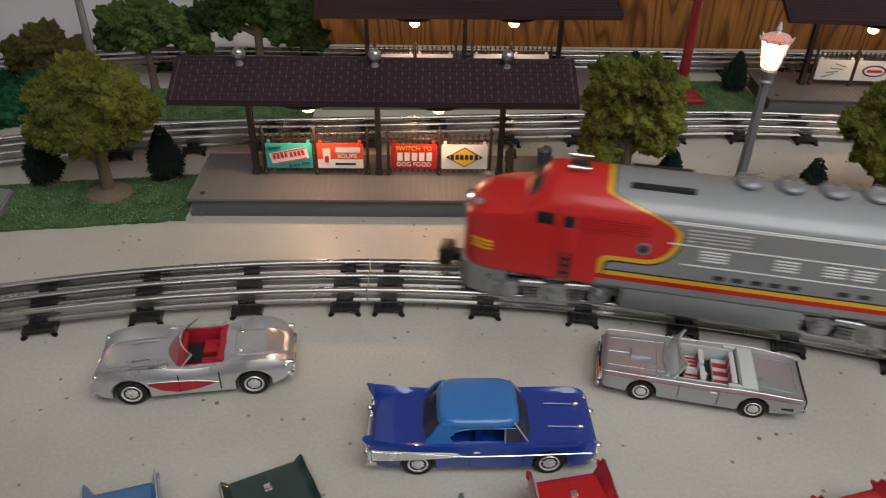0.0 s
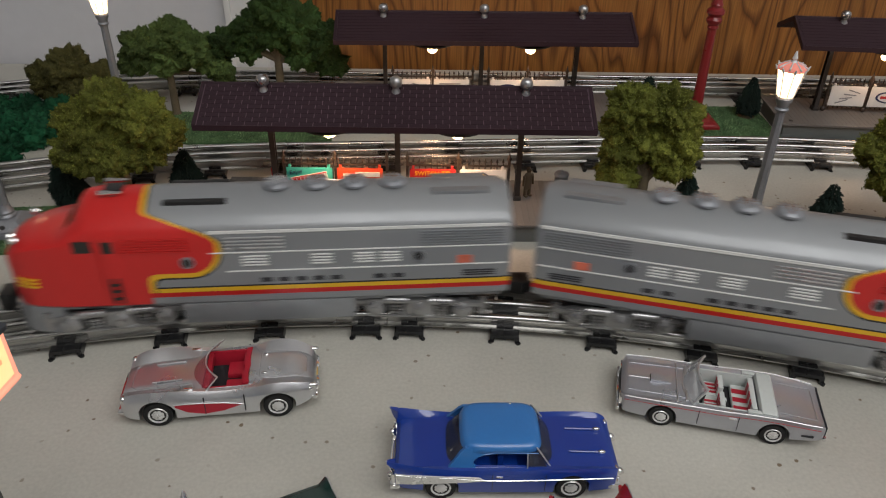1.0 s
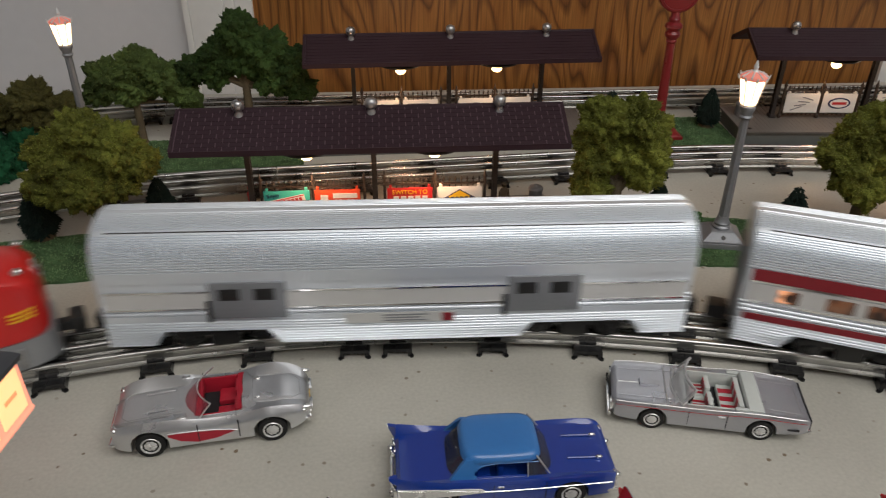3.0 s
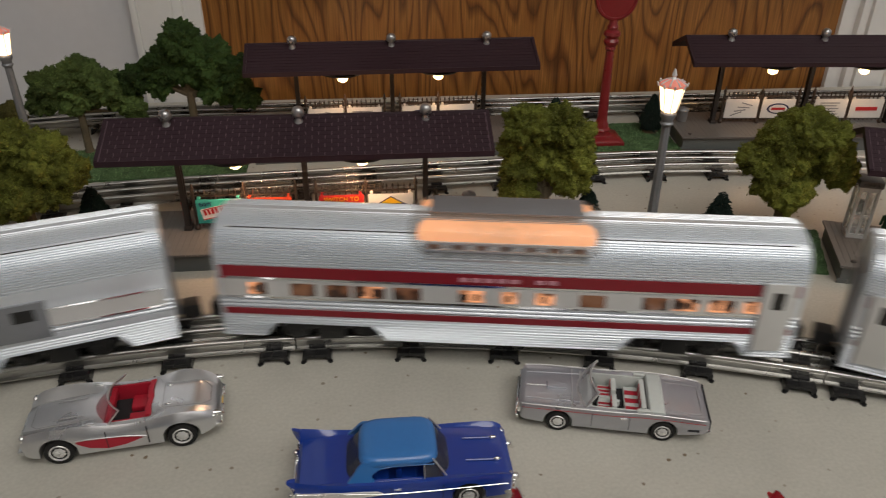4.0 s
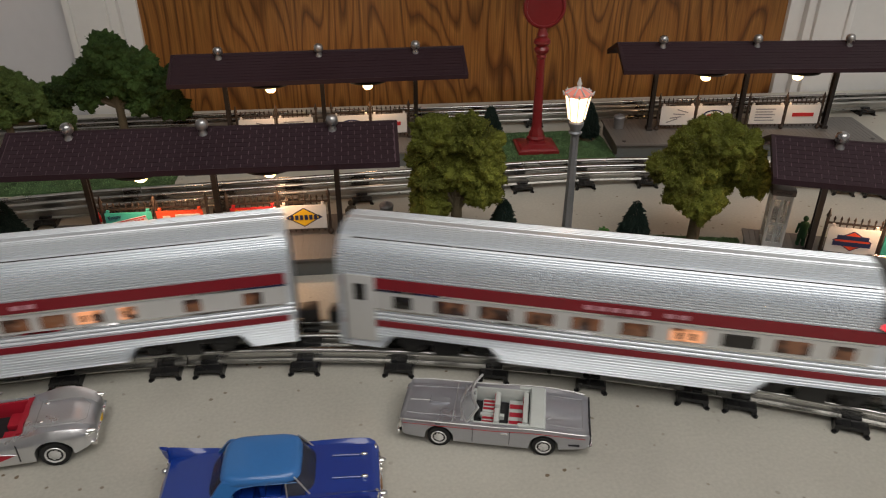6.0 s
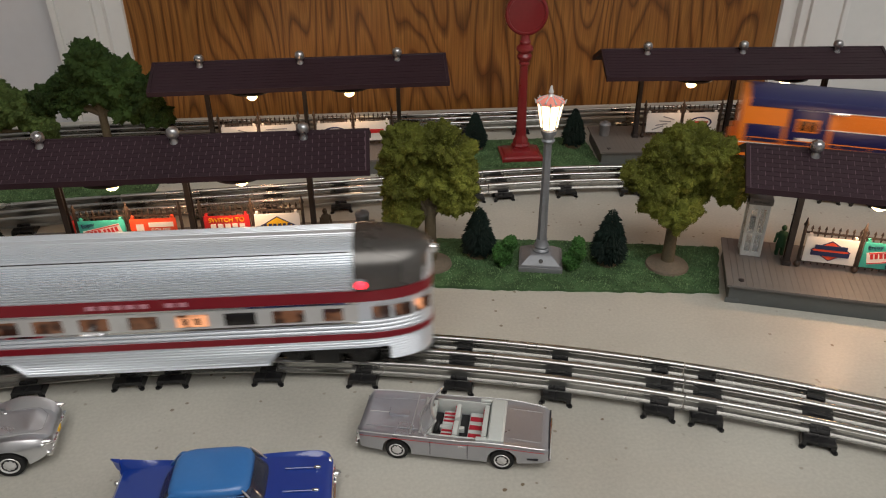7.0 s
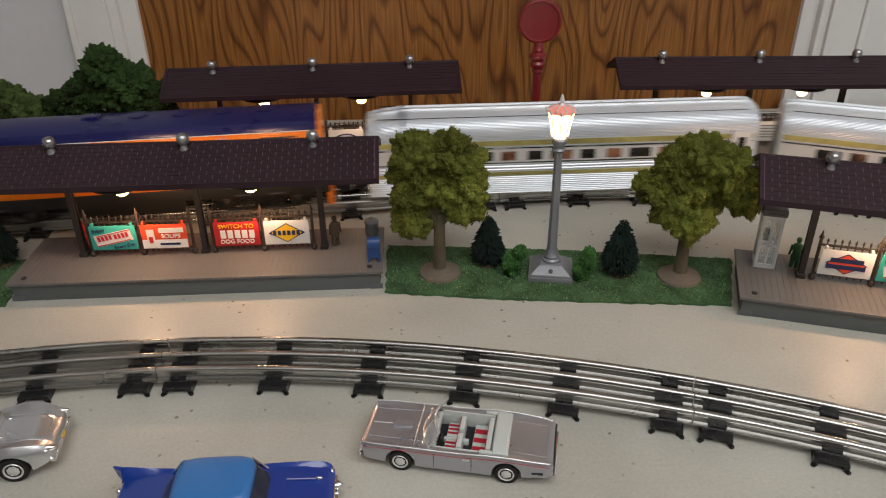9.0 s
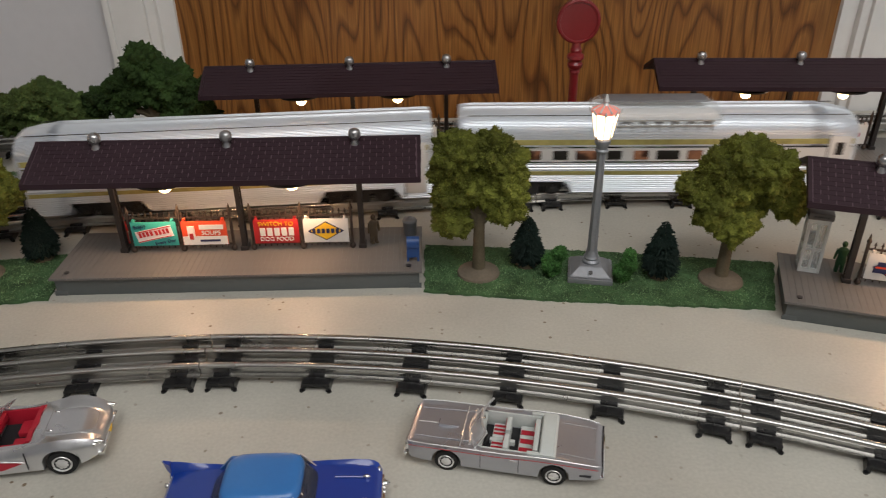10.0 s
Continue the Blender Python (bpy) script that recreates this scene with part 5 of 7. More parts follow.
    for x, yaw in ((-0.105, 5.9 * bend), (0.105, -5.9 * bend)):
        bogie(ob, x, yaw, TRUCK_GREY, 0.043, (-0.030, 0.030))
    part("front_coupler", box(box(bm_new(), -0.180, -0.166, -0.004, 0.004, 0.026, 0.033, 0.001), -0.188, -0.178, -0.008, 0.008, 0.0235, 0.0375, 0.002), UNDER, ob)
    coupler(ob, 0.160, 1)
    return ob


# ---- fluted passenger cars ----
def flutes(z0, z1, y, pitch=0.0022, deep=0.0014):
    n = max(1, round((z1 - z0) / pitch))
    out = []
    for i in range(n):
        a = z0 + (z1 - z0) * i / n
        b = z0 + (z1 - z0) * (i + 1) / n
        out += [(y - deep * d, a + (b - a) * k) for k, d in ((0.04, 1.0), (0.20, 0.25), (0.40, 0.0), (0.62, 0.18), (0.82, 0.52), (0.96, 1.0))]
    return out


def car_half(w=0.0315, rise=0.0292):
    pts = [(w - 0.002, 0.0225)] + flutes(0.0232, 0.0428, w) + [(w - 0.0006, 0.0428), (w - 0.0006, 0.0477)] + flutes(0.0480, 0.0576, w, 0.0032, 0.0016)
    pts += [(w - 0.0006, 0.0580), (w - 0.0006, 0.0738), (w, 0.0740), (w, 0.0822)]
    # arched fluted roof
    n = 26
    for i in range(n + 1):
        a = math.pi / 2 * i / n
        y, z = w * math.cos(a) ** 0.80 if i < n else 0.0, 0.0826 + rise * math.sin(a) ** 0.92
        if i < n:
            # rib: a narrow groove, then a rounded crest
            b1, b2 = math.pi / 2 * (i + 0.30) / n, math.pi / 2 * (i + 0.72) / n
            deep = 0.0 if 15 <= i <= 16 else 0.0009
            ny, nz = math.cos(a), math.sin(a)
            pts.append((y - deep * ny, z - deep * nz))
            pts += [(w * math.cos(q) ** 0.80, 0.0826 + rise * math.sin(q) ** 0.92) for q in (b1, b2)]
        else:
            pts.append((0.0, z))
    return pts


CAR_L = 0.199
CUTS = (-0.125, 0.125)


def car_body(ob, cut_half=0.043, tail=False, slant=(0.0, 0.0), rise=0.0292):
    """slant: how far the roof falls away at the two ends; rise: the roof's height over the eaves."""
    base = car_half(0.0315, rise)

    def station(x, kw=1.0, kz=1.0, cut=False):
        ring = []
        for y, z in base:
            zz = 0.0826 + (z - 0.0826) * kz if z > 0.0826 else z
            if cut:
                zz = max(zz, 0.0355)
            ring.append((y * kw, zz))
        return ring_mirror(ring, x)
    def ends(k):
        return [(0.0, 0.985, 0.96 - 1.2 * k), (0.0010, 1.0, 0.985 - k), (0.004 + k * 0.06, 1.0, 0.995 - k * 0.4), (0.006 + k * 0.16, 1.0, 1.0)]
    xs = [(-CAR_L + q, kw, kz, False) for q, kw, kz in ends(slant[0])]
    for c in CUTS:
        xs += [(c - cut_half, 1, 1, False), (c - cut_half + 0.009, 1, 1, True), (c + cut_half - 0.009, 1, 1, True), (c + cut_half, 1, 1, False)]
    if tail:
        x0, span = CAR_L - 0.052, 0.052
        for i in range(13):
            a = math.pi / 2 * min(i / 12, 0.985)
            xs.append((x0 + span * math.sin(a), max(0.10, math.cos(a) ** 0.62), 1 - 0.42 * (1 - math.cos(a)), c + cut_half > x0 + span * math.sin(a)))
        xs = sorted(xs)
        bent_in = []
        for x, kw, kz, cut in xs:
            if x > x0:
                a = math.asin(min(1.0, (x - x0) / span))
                kw, kz = max(0.10, math.cos(a) ** 0.62), 1 - 0.42 * (1 - math.cos(a))
            bent_in.append((x, kw, kz, cut))
        xs = bent_in
    else:
        xs += [(CAR_L - q, kw, kz, False) for q, kw, kz in reversed(ends(slant[1]))]
    body = part("body", loft(bm_new(), [station(*q) for q in xs]), ALU, ob, "polished fluted aluminium body", smooth=42)
    # dark seam along the roof
    a = math.pi / 2 * 15.6 / 26
    y, z = 0.0315 * math.cos(a) ** 0.80, 0.0826 + rise * math.sin(a) ** 0.92
    for s in (-1, 1):
        part("roof_seam", tube(bm_new(), (-CAR_L + 0.010, s * y, z), (CAR_L - (0.056 if tail else 0.010), s * y, z - 0.0002), 0.0005, n=6), UNDER, body)
    return body


def band(body, name, x0, x1, z0, z1, material, out=0.0003, w=0.0315, tail=False):
    for s in (-1, 1):
        part(name, box(bm_new(), x0, x1, s * (w + out) - 0.0008, s * (w + out), z0, z1) if s > 0 else box(bm_new(), x0, x1, -(w + out), -(w + out) + 0.0008, z0, z1), material, body, smooth=0)


def tail_band(body, name, z0, z1, material, out=0.0004, grow=0.0):
    x0, span = CAR_L - 0.052, 0.052
    outer, inner = [], []
    for i in range(-12, 13):
        a = math.pi / 2 * min(abs(i) / 12, 0.985)
        sg = -1 if i < 0 else 1
        # runs round the rounded end from one side to the other
        t = math.pi / 2 * (12 - abs(i)) / 12
        x, y = x0 + span * math.sin(t) ** 1.0, 0.0315 * math.cos(t) ** 0.62 if t < 1.57 else 0.0
        k = Vector((0.35, sg * 1.0)) if t < 0.9 else Vector((1, sg * 0.25))
        k = k.normalized() * out
        outer.append((x + k.x, sg * y + k.y))
        inner.append((x - 0.002, sg * y * 0.95))
    b = bm_new()
    loft(b, [[(ox, oy, z0), (ox, oy, z1), (ix, iy, z1), (ix, iy, z0)] for (ox, oy), (ix, iy) in zip(outer, inner)])
    return part(name, b, material, body, smooth=40)


def vestibule(body, x, s_end):
    """Door recess panel with a window near one end."""
    for s in (-1, 1):
        y = s * 0.0318
        part("vestibule_door", box(bm_new(), x - 0.0105, x + 0.0105, y - 0.0007, y + 0.0007, 0.0300, 0.0838, 0.0004), ALU_FLAT, body, "grey vestibule door")
        part("door_window", box(bm_new(), x - 0.0042, x + 0.0042, y - 0.0010, y + 0.0010, 0.0640, 0.0775, 0.0006), DARK_WINDOW, body)
        part("door_frame", box(bm_new(), x - 0.0120, x - 0.0105, y - 0.0009, y + 0.0009, 0.0260, 0.0850), STEEL_GREY, body)


def end_wall(ob, x, s):
    b = box(bm_new(), min(x, x + s * 0.004), max(x, x + s * 0.004), -0.0125, 0.0125, 0.030, 0.088, 0.001)
    part("gangway_diaphragm", b, STEEL_GREY, ob)


def passenger_car(name, label, group, stripe, windows, lit, dome=False, tail=False, baggage=False, doors=(), yaw=7.1, letters=True, slant=(0.0, 0.0), rise=0.0292):
    ob = thing(name, pose(0, 0, 0), label, "passenger car", group)
    body = car_body(ob, tail=tail, slant=slant, rise=rise)
    xe = CAR_L - 0.052 if tail else CAR_L - 0.004
    if stripe:
        for z0, z1 in ((0.0740, 0.0824), (0.0430, 0.0476)) if stripe is CAR_RED else ((0.0758, 0.0812), (0.0434, 0.0472)):
            band(body, "stripe", -CAR_L + 0.004, xe, z0, z1, stripe)
            if tail:
                tail_band(body, "stripe", z0, z1, stripe)
        band(body, "window_band", -CAR_L + 0.004, xe, 0.0582, 0.0716, ALU_FLAT, 0.0001)
        band(body, "bright_bead", -CAR_L + 0.004, xe, 0.0724, 0.0738, CHROME, 0.0003)
        band(body, "bright_bead", -CAR_L + 0.004, xe, 0.0566, 0.0582, CHROME, 0.0004)
        for x, w in windows:
            mt = lit[int(abs(x * 997)) % len(lit)]
            for s in (-1, 1):
                y = s * 0.0318
                pane = part("window", box(bm_new(), x - w, x + w, y - 0.0006, y + 0.0004, 0.0600, 0.0696, 0.0006), mt, body)
                if mt is LIT:
                    # dark boxes on the pane, for seats silhouetted against the light
                    b = bm_new()
                    for k in (-0.45, 0.35) if w > 0.007 else (-0.1,):
                        box(b, x + k * w - 0.0017, x + k * w + 0.0017, y - 0.0009, y + 0.0009, 0.0618, 0.0672, 0.0006)
                    part("seat_back", b, DARK_WINDOW, pane)
        if letters:
            for s in (-1, 1):
                for i in range(8):
                    if i == 5:
                        continue
                    x = -0.030 + i * 0.0085
                    part("lettering_bar", box(bm_new(), x, x + 0.0055, s * 0.0320 - 0.0005, s * 0.0320 + 0.0001, 0.0768, 0.0798), PINK_WHITE, body, smooth=0)
    if baggage:
        band(body, "plain_band", -CAR_L + 0.004, xe, 0.0545, 0.0665, ALU_FLAT, 0.0002)
        band(body, "bright_bead", -CAR_L + 0.004, xe, 0.0665, 0.0678, CHROME, 0.0006)
        band(body, "bright_bead", -CAR_L + 0.004, xe, 0.0532, 0.0545, CHROME, 0.0006)
        for x in (-0.100, 0.098):
            for s in (-1, 1):
                y = s * 0.0322
                d = part("baggage_door", box(bm_new(), x - 0.026, x + 0.024, y - 0.0010, y + 0.0010, 0.0465, 0.0745, 0.0005), STEEL_GREY, body, "grey sliding baggage door")
                for k in (-0.013, 0.010):
                    part("door_window", box(bm_new(), x + k - 0.0068, x + k + 0.0068, y - 0.0014, y + 0.0014, 0.0610, 0.0700, 0.0005), UNDER, d)
                part("door_rail", box(bm_new(), x - 0.029, x - 0.026, y - 0.0014, y + 0.0014, 0.044, 0.060), UNDER, d)
        for s in (-1, 1):
            part("paper_patch", box(bm_new(), -0.038, 0.036, s * 0.0319 - 0.0006, s * 0.0319 + 0.0003, 0.0395, 0.0475), ALU_FLAT, body, "worn sticker patch")
            part("sticker", box(bm_new(), 0.028, 0.036, s * 0.0321 - 0.0006, s * 0.0321 + 0.0003, 0.0400, 0.0465), CAR_RED, body, "dark red sticker end")
            for i in range(3):
                part("lettering_bar", box(bm_new(), -0.012, 0.018 - 0.004 * (i % 2), s * 0.0321 - 0.0006, s * 0.0321 + 0.0003, 0.0408 + i * 0.0022, 0.0418 + i * 0.0022), STEEL_GREY, body, smooth=0)
    for x in doors:
        vestibule(body, x, 1)
    if dome:
        drop = 0.0326 - rise
        b = bm_new()
        rings = []
        for x, w, h in ((-0.068, 0.016, -0.006), (-0.066, 0.0205, -0.001), (-0.062, 0.0235, 0.0035), (-0.055, 0.0252, 0.0066), (-0.046, 0.0260, 0.0078), (0.046, 0.0260, 0.0078), (0.055, 0.0252, 0.0066), (0.062, 0.0235, 0.0035), (0.066, 0.0205, -0.001), (0.068, 0.016, -0.006)):
            z0, w = 0.0945 - drop, w * 1.15
            rings.append([(x, -w, z0), (x, -w, z0 + 0.012 + h * 0.3), (x, -w * 0.86, z0 + 0.0165 + h * 0.66), (x, -w * 0.5, z0 + 0.0195 + h * 0.94), (x, 0, z0 + 0.0200 + h), (x, w * 0.5, z0 + 0.0195 + h * 0.94), (x, w * 0.86, z0 + 0.0165 + h * 0.66), (x, w, z0 + 0.012 + h * 0.3), (x, w, z0)])
        part("dome_glass", loft(b, rings), SMOKED if stripe is CAR_RED else PANE, body, "smoked glass observation dome" if stripe is CAR_RED else "clear observation dome")
        part("dome_interior", box(bm_new(), -0.060, 0.060, -0.0245, 0.0245, 0.0945 - drop, 0.1145 - drop, 0.005), DOME_GLOW if stripe is CAR_RED else DOME_DIM, body, "dome interior lit warm" if stripe is CAR_RED else "pale dome interior")
        for i in range(7):
            x = -0.048 + i * 0.016
            for s in (-1, 1):
                part("seat", box(bm_new(), x - 0.004, x + 0.004, s * 0.0270 - 0.0008, s * 0.0270 + 0.0008, 0.0990 - drop, 0.1070 - drop, 0.0006), HALF_LIT if stripe is CAR_RED else DARK_WINDOW, body)
        for s in (-1, 1):
            for i in range(9):
                x = -0.052 + i * 0.013
                part("dome_mullion", box(bm_new(), x - 0.0006, x + 0.0006, s * 0.0301 - 0.0004, s * 0.0301 + 0.0004, 0.0945 - drop, 0.1090 - drop), STEEL_GREY, body, smooth=0)
            for z in (0.0960, 0.1030, 0.1085):
                part("dome_rail", box(bm_new(), -0.054, 0.054, s * 0.0302 - 0.0004, s * 0.0302 + 0.0004, z - 0.0009 - drop, z + 0.0006 - drop), SATIN, body, smooth=0)
        part("dome_cap", box(bm_new(), -0.052, 0.052, -0.0120, 0.0120, 0.1212 - drop, 0.1228 - drop, 0.0008), STEEL_GREY, body, "grey dome roof strip")
        for sx in (-1, 1):
            part("dome_fairing", box(bm_new(), sx * 0.0690 - 0.0055, sx * 0.0690 + 0.0055, -0.0275, 0.0275, 0.0920 - drop, 0.1030 - drop, 0.003), ALU, body)
    if tail:
        b = bm_new()
        rings = []
        for i in range(9):
            a = math.pi / 2 * min(i / 8, 0.97)
            x, k, kz = CAR_L - 0.0535 + 0.053 * math.sin(a), max(0.16, math.cos(a) ** 0.62), 1 - 0.40 * (1 - math.cos(a))
            ring = []
            for j in range(15):
                t = math.pi * j / 14
                ring.append((x, -0.0326 * k * (abs(math.cos(t)) ** 0.80) * (1 if t < math.pi / 2 else -1), 0.0830 + (rise + 0.0006) * max(0.0, math.sin(t)) ** 0.92 * kz))
            rings.append(ring)
        part("tail_roof", loft(b, rings), TAIL, body, "plain grey rounded tail roof", smooth=45)
        for s in (-1, 1):
            mk = part("marker_housing", sphere(bm_new(), (CAR_L - 0.050, s * 0.0315, 0.0885), 0.0042, 2, (1.3, 0.8, 0.9)), STEEL_GREY, body)
            part("marker_lens", sphere(bm_new(), (CAR_L - 0.049, s * 0.0340, 0.0885), 0.0032, 2, (1.3, 0.8, 0.9)), TAIL_RED, mk, "glowing red marker lens")
        part("tail_light", sphere(bm_new(), (CAR_L + 0.0005, 0, 0.096), 0.0045, 2), CHROME, body)
        for z, w in ((0.0600, 0.0696),):
            for i, t in enumerate((0.30, 0.62, 1.0)):
                for s in (-1, 1):
                    x, y = CAR_L - 0.052 + 0.052 * math.sin(t), 0.0315 * math.cos(t) ** 0.62
                    ang = math.degrees(math.atan2(0.052 * math.cos(t), 0.0315 * 0.62 * math.cos(t) ** -0.38 * math.sin(t)))
                    part("tail_window", box(bm_new(), -0.0060, 0.0060, -0.0006, 0.0006, z, w, 0.0005), LIT if i == 2 else HALF_LIT, body, "", pose(x, s * y, 0, 0, 0, -s * (90 - ang)) @ pose(0, s * 0.0006, 0))
    else:
        end_wall(ob, CAR_L - 0.001, 1)
        coupler(ob, CAR_L - 0.008, 1)
    end_wall(ob, -CAR_L + 0.001, -1)
    coupler(ob, -CAR_L + 0.008, -1)
    part("underfloor", box(bm_new(), -CAR_L + 0.012, CAR_L - 0.03, -0.024, 0.024, 0.0300, 0.0350), UNDER, ob)
    for c, sg in zip(CUTS, (1, -1)):
        bogie(ob, c, sg * yaw, UNDER, 0.034, (-0.024, 0.024), False)
    return ob


DOME_GLOW = mat("warm_dome_light", (1.0, 0.46, 0.22), 0.5, var=0.6, scale=60, glow=0.9)
DOME_DIM = mat("pale_dome_seats", (0.74, 0.72, 0.72), 0.6, var=0.2)
BUS = [(-0.170, 0.0065), (-0.138, 0.0085), (-0.114, 0.0085), (-0.092, 0.0105), (-0.066, 0.0095), (-0.022, 0.0085), (0.004, 0.0055), (0.028, 0.0065), (0.060, 0.0085), (0.102, 0.0085), (0.122, 0.0085), (0.146, 0.0085), (0.166, 0.0055)]
COACH = [(-0.136, 0.0065), (-0.098, 0.0075), (-0.078, 0.0085), (-0.056, 0.0095), (-0.032, 0.0095), (-0.006, 0.0095), (0.020, 0.0085), (0.044, 0.0085), (0.066, 0.0085), (0.090, 0.0055), (0.132, 0.0055), (0.172, 0.0065)]
LOUNGE = [(-0.152, 0.0065), (-0.118, 0.0105), (-0.088, 0.0105), (-0.058, 0.0095), (-0.028, 0.0095), (0.004, 0.0095), (0.036, 0.0105), (0.068, 0.0105), (0.100, 0.0105), (0.130, 0.0065)]
SILVER = "fluted silver %s car with dark red stripes"
loco_a = nose_loco("diesel_locomotive", "silver diesel locomotive with a red rounded nose, leading")
loco_b = nose_loco("diesel_locomotive", "silver diesel locomotive with a red rounded nose, coupled backwards", -1)
bag = passenger_car("baggage_car", "plain fluted silver baggage car with grey sliding doors", "silver train cars", None, [], [], baggage=True)
dome1 = passenger_car("dome_car", SILVER % "vista dome" + " and glowing dome", "silver train cars", CAR_RED, BUS, [LIT, LIT, HALF_LIT], dome=True, doors=(0.182,))
coach = passenger_car("coach_car", SILVER % "coach" + " and lit windows", "silver train cars", CAR_RED, COACH, [LIT, LIT, LIT, HALF_LIT], doors=(-0.182,))
obs = passenger_car("observation_car", SILVER % "observation" + " and a rounded tail", "silver train cars", CAR_RED, LOUNGE, [HALF_LIT, DARK_WINDOW, LIT], tail=True, doors=(-0.182,))
coach2 = passenger_car("coach_car", "fluted silver coach car with olive-gold stripes", "gold-striped train cars", CAR_GOLD, [(-0.165 + 0.027 * i, 0.0075 if i % 3 else 0.011) for i in range(12)], [HALF_LIT, DARK_WINDOW], doors=(0.182,), yaw=0.0, letters=False, slant=(0.22, 0.0), rise=0.0245)
dome2 = passenger_car("dome_car", "fluted silver dome car with olive-gold stripes", "gold-striped train cars", CAR_GOLD, [(-0.150 + 0.027 * i, 0.0075 if i % 3 else 0.0115) for i in range(11)], [HALF_LIT, DARK_WINDOW], dome=True, doors=(0.182,), yaw=0.0, letters=False, slant=(0.05, 0.25), rise=0.0245)


# ---- orange and blue road switcher ----
def hood_loco():
    ob = thing("diesel_locomotive", pose(0, 0, 0), "orange and deep blue diesel locomotive with a square cab", "locomotive")
    L, w = 0.199, 0.0285

    def prism(x0, x1, wy, z0, z1, r=0.004, rise=0.0):
        half = [(wy, z0), (wy, z1 - r), (wy - 0.3 * r, z1 - 0.3 * r), (wy - r, z1), (wy * 0.4, z1 + rise * 0.8), (0.0, z1 + rise)]
        return loft(bm_new(), [ring_mirror(half, x) for x in (x0, x1)])
    part("frame", prism(-L, L, 0.0305, 0.0340, 0.0470, 0.0004), UNDER, ob)
    part("sill", box(bm_new(), -L, L, -0.0312, 0.0312, 0.0465, 0.0625, 0.0008), OB_ORANGE, ob, "orange side sill")
    hood = part("hood", prism(-L + 0.004, L - 0.004, w, 0.0550, 0.1085, 0.003, 0.004), OB_ORANGE, ob, "orange hood")
    part("hood_roof", prism(-L + 0.010, L - 0.008, w + 0.0006, 0.1000, 0.1105, 0.006, 0.004), OB_BLUE, hood, "deep blue roof")
    for s in (-1, 1):
        y = s * (w + 0.0004)
        for x0, x1 in ((-L + 0.010, -0.1535), (-0.108, L - 0.010)):
            part("side_band", box(bm_new(), x0, x1, y - 0.0007, y + 0.0007, 0.0632, 0.0812, 0.0003), OB_BLUE, hood, "deep blue side band")
        part("cab_side", box(bm_new(), -0.150, -0.112, y - 0.0009, y + 0.0009, 0.0632, 0.1005, 0.0003), OB_BLUE, hood, "deep blue cab side")
        part("cab_panel", box(bm_new(), -0.142, -0.121, y - 0.0011, y + 0.0011, 0.0770, 0.0910, 0.0003), OB_ORANGE, hood, "orange cab window panel")
        for z in (0.0816, 0.1000):
            part("trim_line", box(bm_new(), -0.145, L - 0.010, y - 0.0009, y + 0.0009, z - 0.0003, z + 0.0003), WHITE, hood, smooth=0)
        part("cab_window", box(bm_new(), -0.1385, -0.1325, y - 0.0014, y + 0.0014, 0.0785, 0.0890, 0.0005), DARK_WINDOW, hood)
        part("cab_window", box(bm_new(), -0.1300, -0.1240, y - 0.0014, y + 0.0014, 0.0785, 0.0890, 0.0005), DARK_WINDOW, hood)
        part("number_bar", box(bm_new(), -0.139, -0.123, y - 0.0012, y + 0.0012, 0.0680, 0.0710), WHITE, hood, smooth=0)
        part("emblem", lathe(bm_new(), [(0.0062, 0), (0.0062, 0.0012)], 20, pose(0.100, s * w, 0.0910, -90 * s, 0, 0)), PINK_WHITE, hood)
        for i in range(34):
            x = -0.100 + i * 0.0082
            if abs(x - 0.100) < 0.009:
                continue
            part("louvre", box(bm_new(), x - 0.0032, x + 0.0032, y - 0.0007, y + 0.0005, 0.0845, 0.0970, 0.0003), OB_ORANGE, hood, smooth=0)
        for i in range(3):
            part("vent_slot", box(bm_new(), 0.135, 0.170, y - 0.0008, y + 0.0010, 0.0865 + i * 0.0036, 0.0879 + i * 0.0036), UNDER, hood, smooth=0)
        part("sill_edge", box(bm_new(), -L + 0.004, L - 0.004, s * 0.0314 - 0.0006, s * 0.0314 + 0.0004, 0.0612, 0.0622), WHITE, ob, "pale line along the sill edge", smooth=0)
        b = bm_new()
        for i in range(14):
            x = -L + 0.014 + i * 0.0285
            tube(b, (x, s * 0.0318, 0.0475), (x, s * 0.0318, 0.068), 0.0005, n=5)
        tube(b, (-L + 0.014, s * 0.0318, 0.068), (L - 0.014, s * 0.0318, 0.068), 0.0005, n=5)
        part("handrail", b, OB_ORANGE, ob)
        part("horn", tube(bm_new(), (-0.112, s * 0.0295, 0.0990), (-0.098, s * 0.0295, 0.0990), 0.0012, 0.0022, 10), CHROME, hood)
    part("fuel_tank", box(bm_new(), -0.055, 0.055, -0.026, 0.026, 0.0200, 0.0345, 0.003), UNDER, ob)
    for sx in (-1, 1):
        part("pilot", box(bm_new(), sx * L - 0.003, sx * L + 0.003, -0.030, 0.030, 0.0195, 0.0560, 0.0010), OB_ORANGE, ob)
        coupler(ob, sx * (L - 0.004), sx)
        bogie(ob, sx * 0.130, 0, UNDER, 0.046, (-0.036, 0.0, 0.036))
    for x in (0.02, 0.06, 0.10, 0.14):
        part("roof_fan", lathe(bm_new(), [(0.0095, 0), (0.0095, 0.002), (0.006, 0.0026)], 18, pose(x, 0, 0.1135)), OB_BLUE, hood)
    part("exhaust_stack", box(bm_new(), -0.030, -0.015, -0.006, 0.006, 0.113, 0.117, 0.0008), OB_BLUE, hood)
    return ob


loco_c = hood_loco()


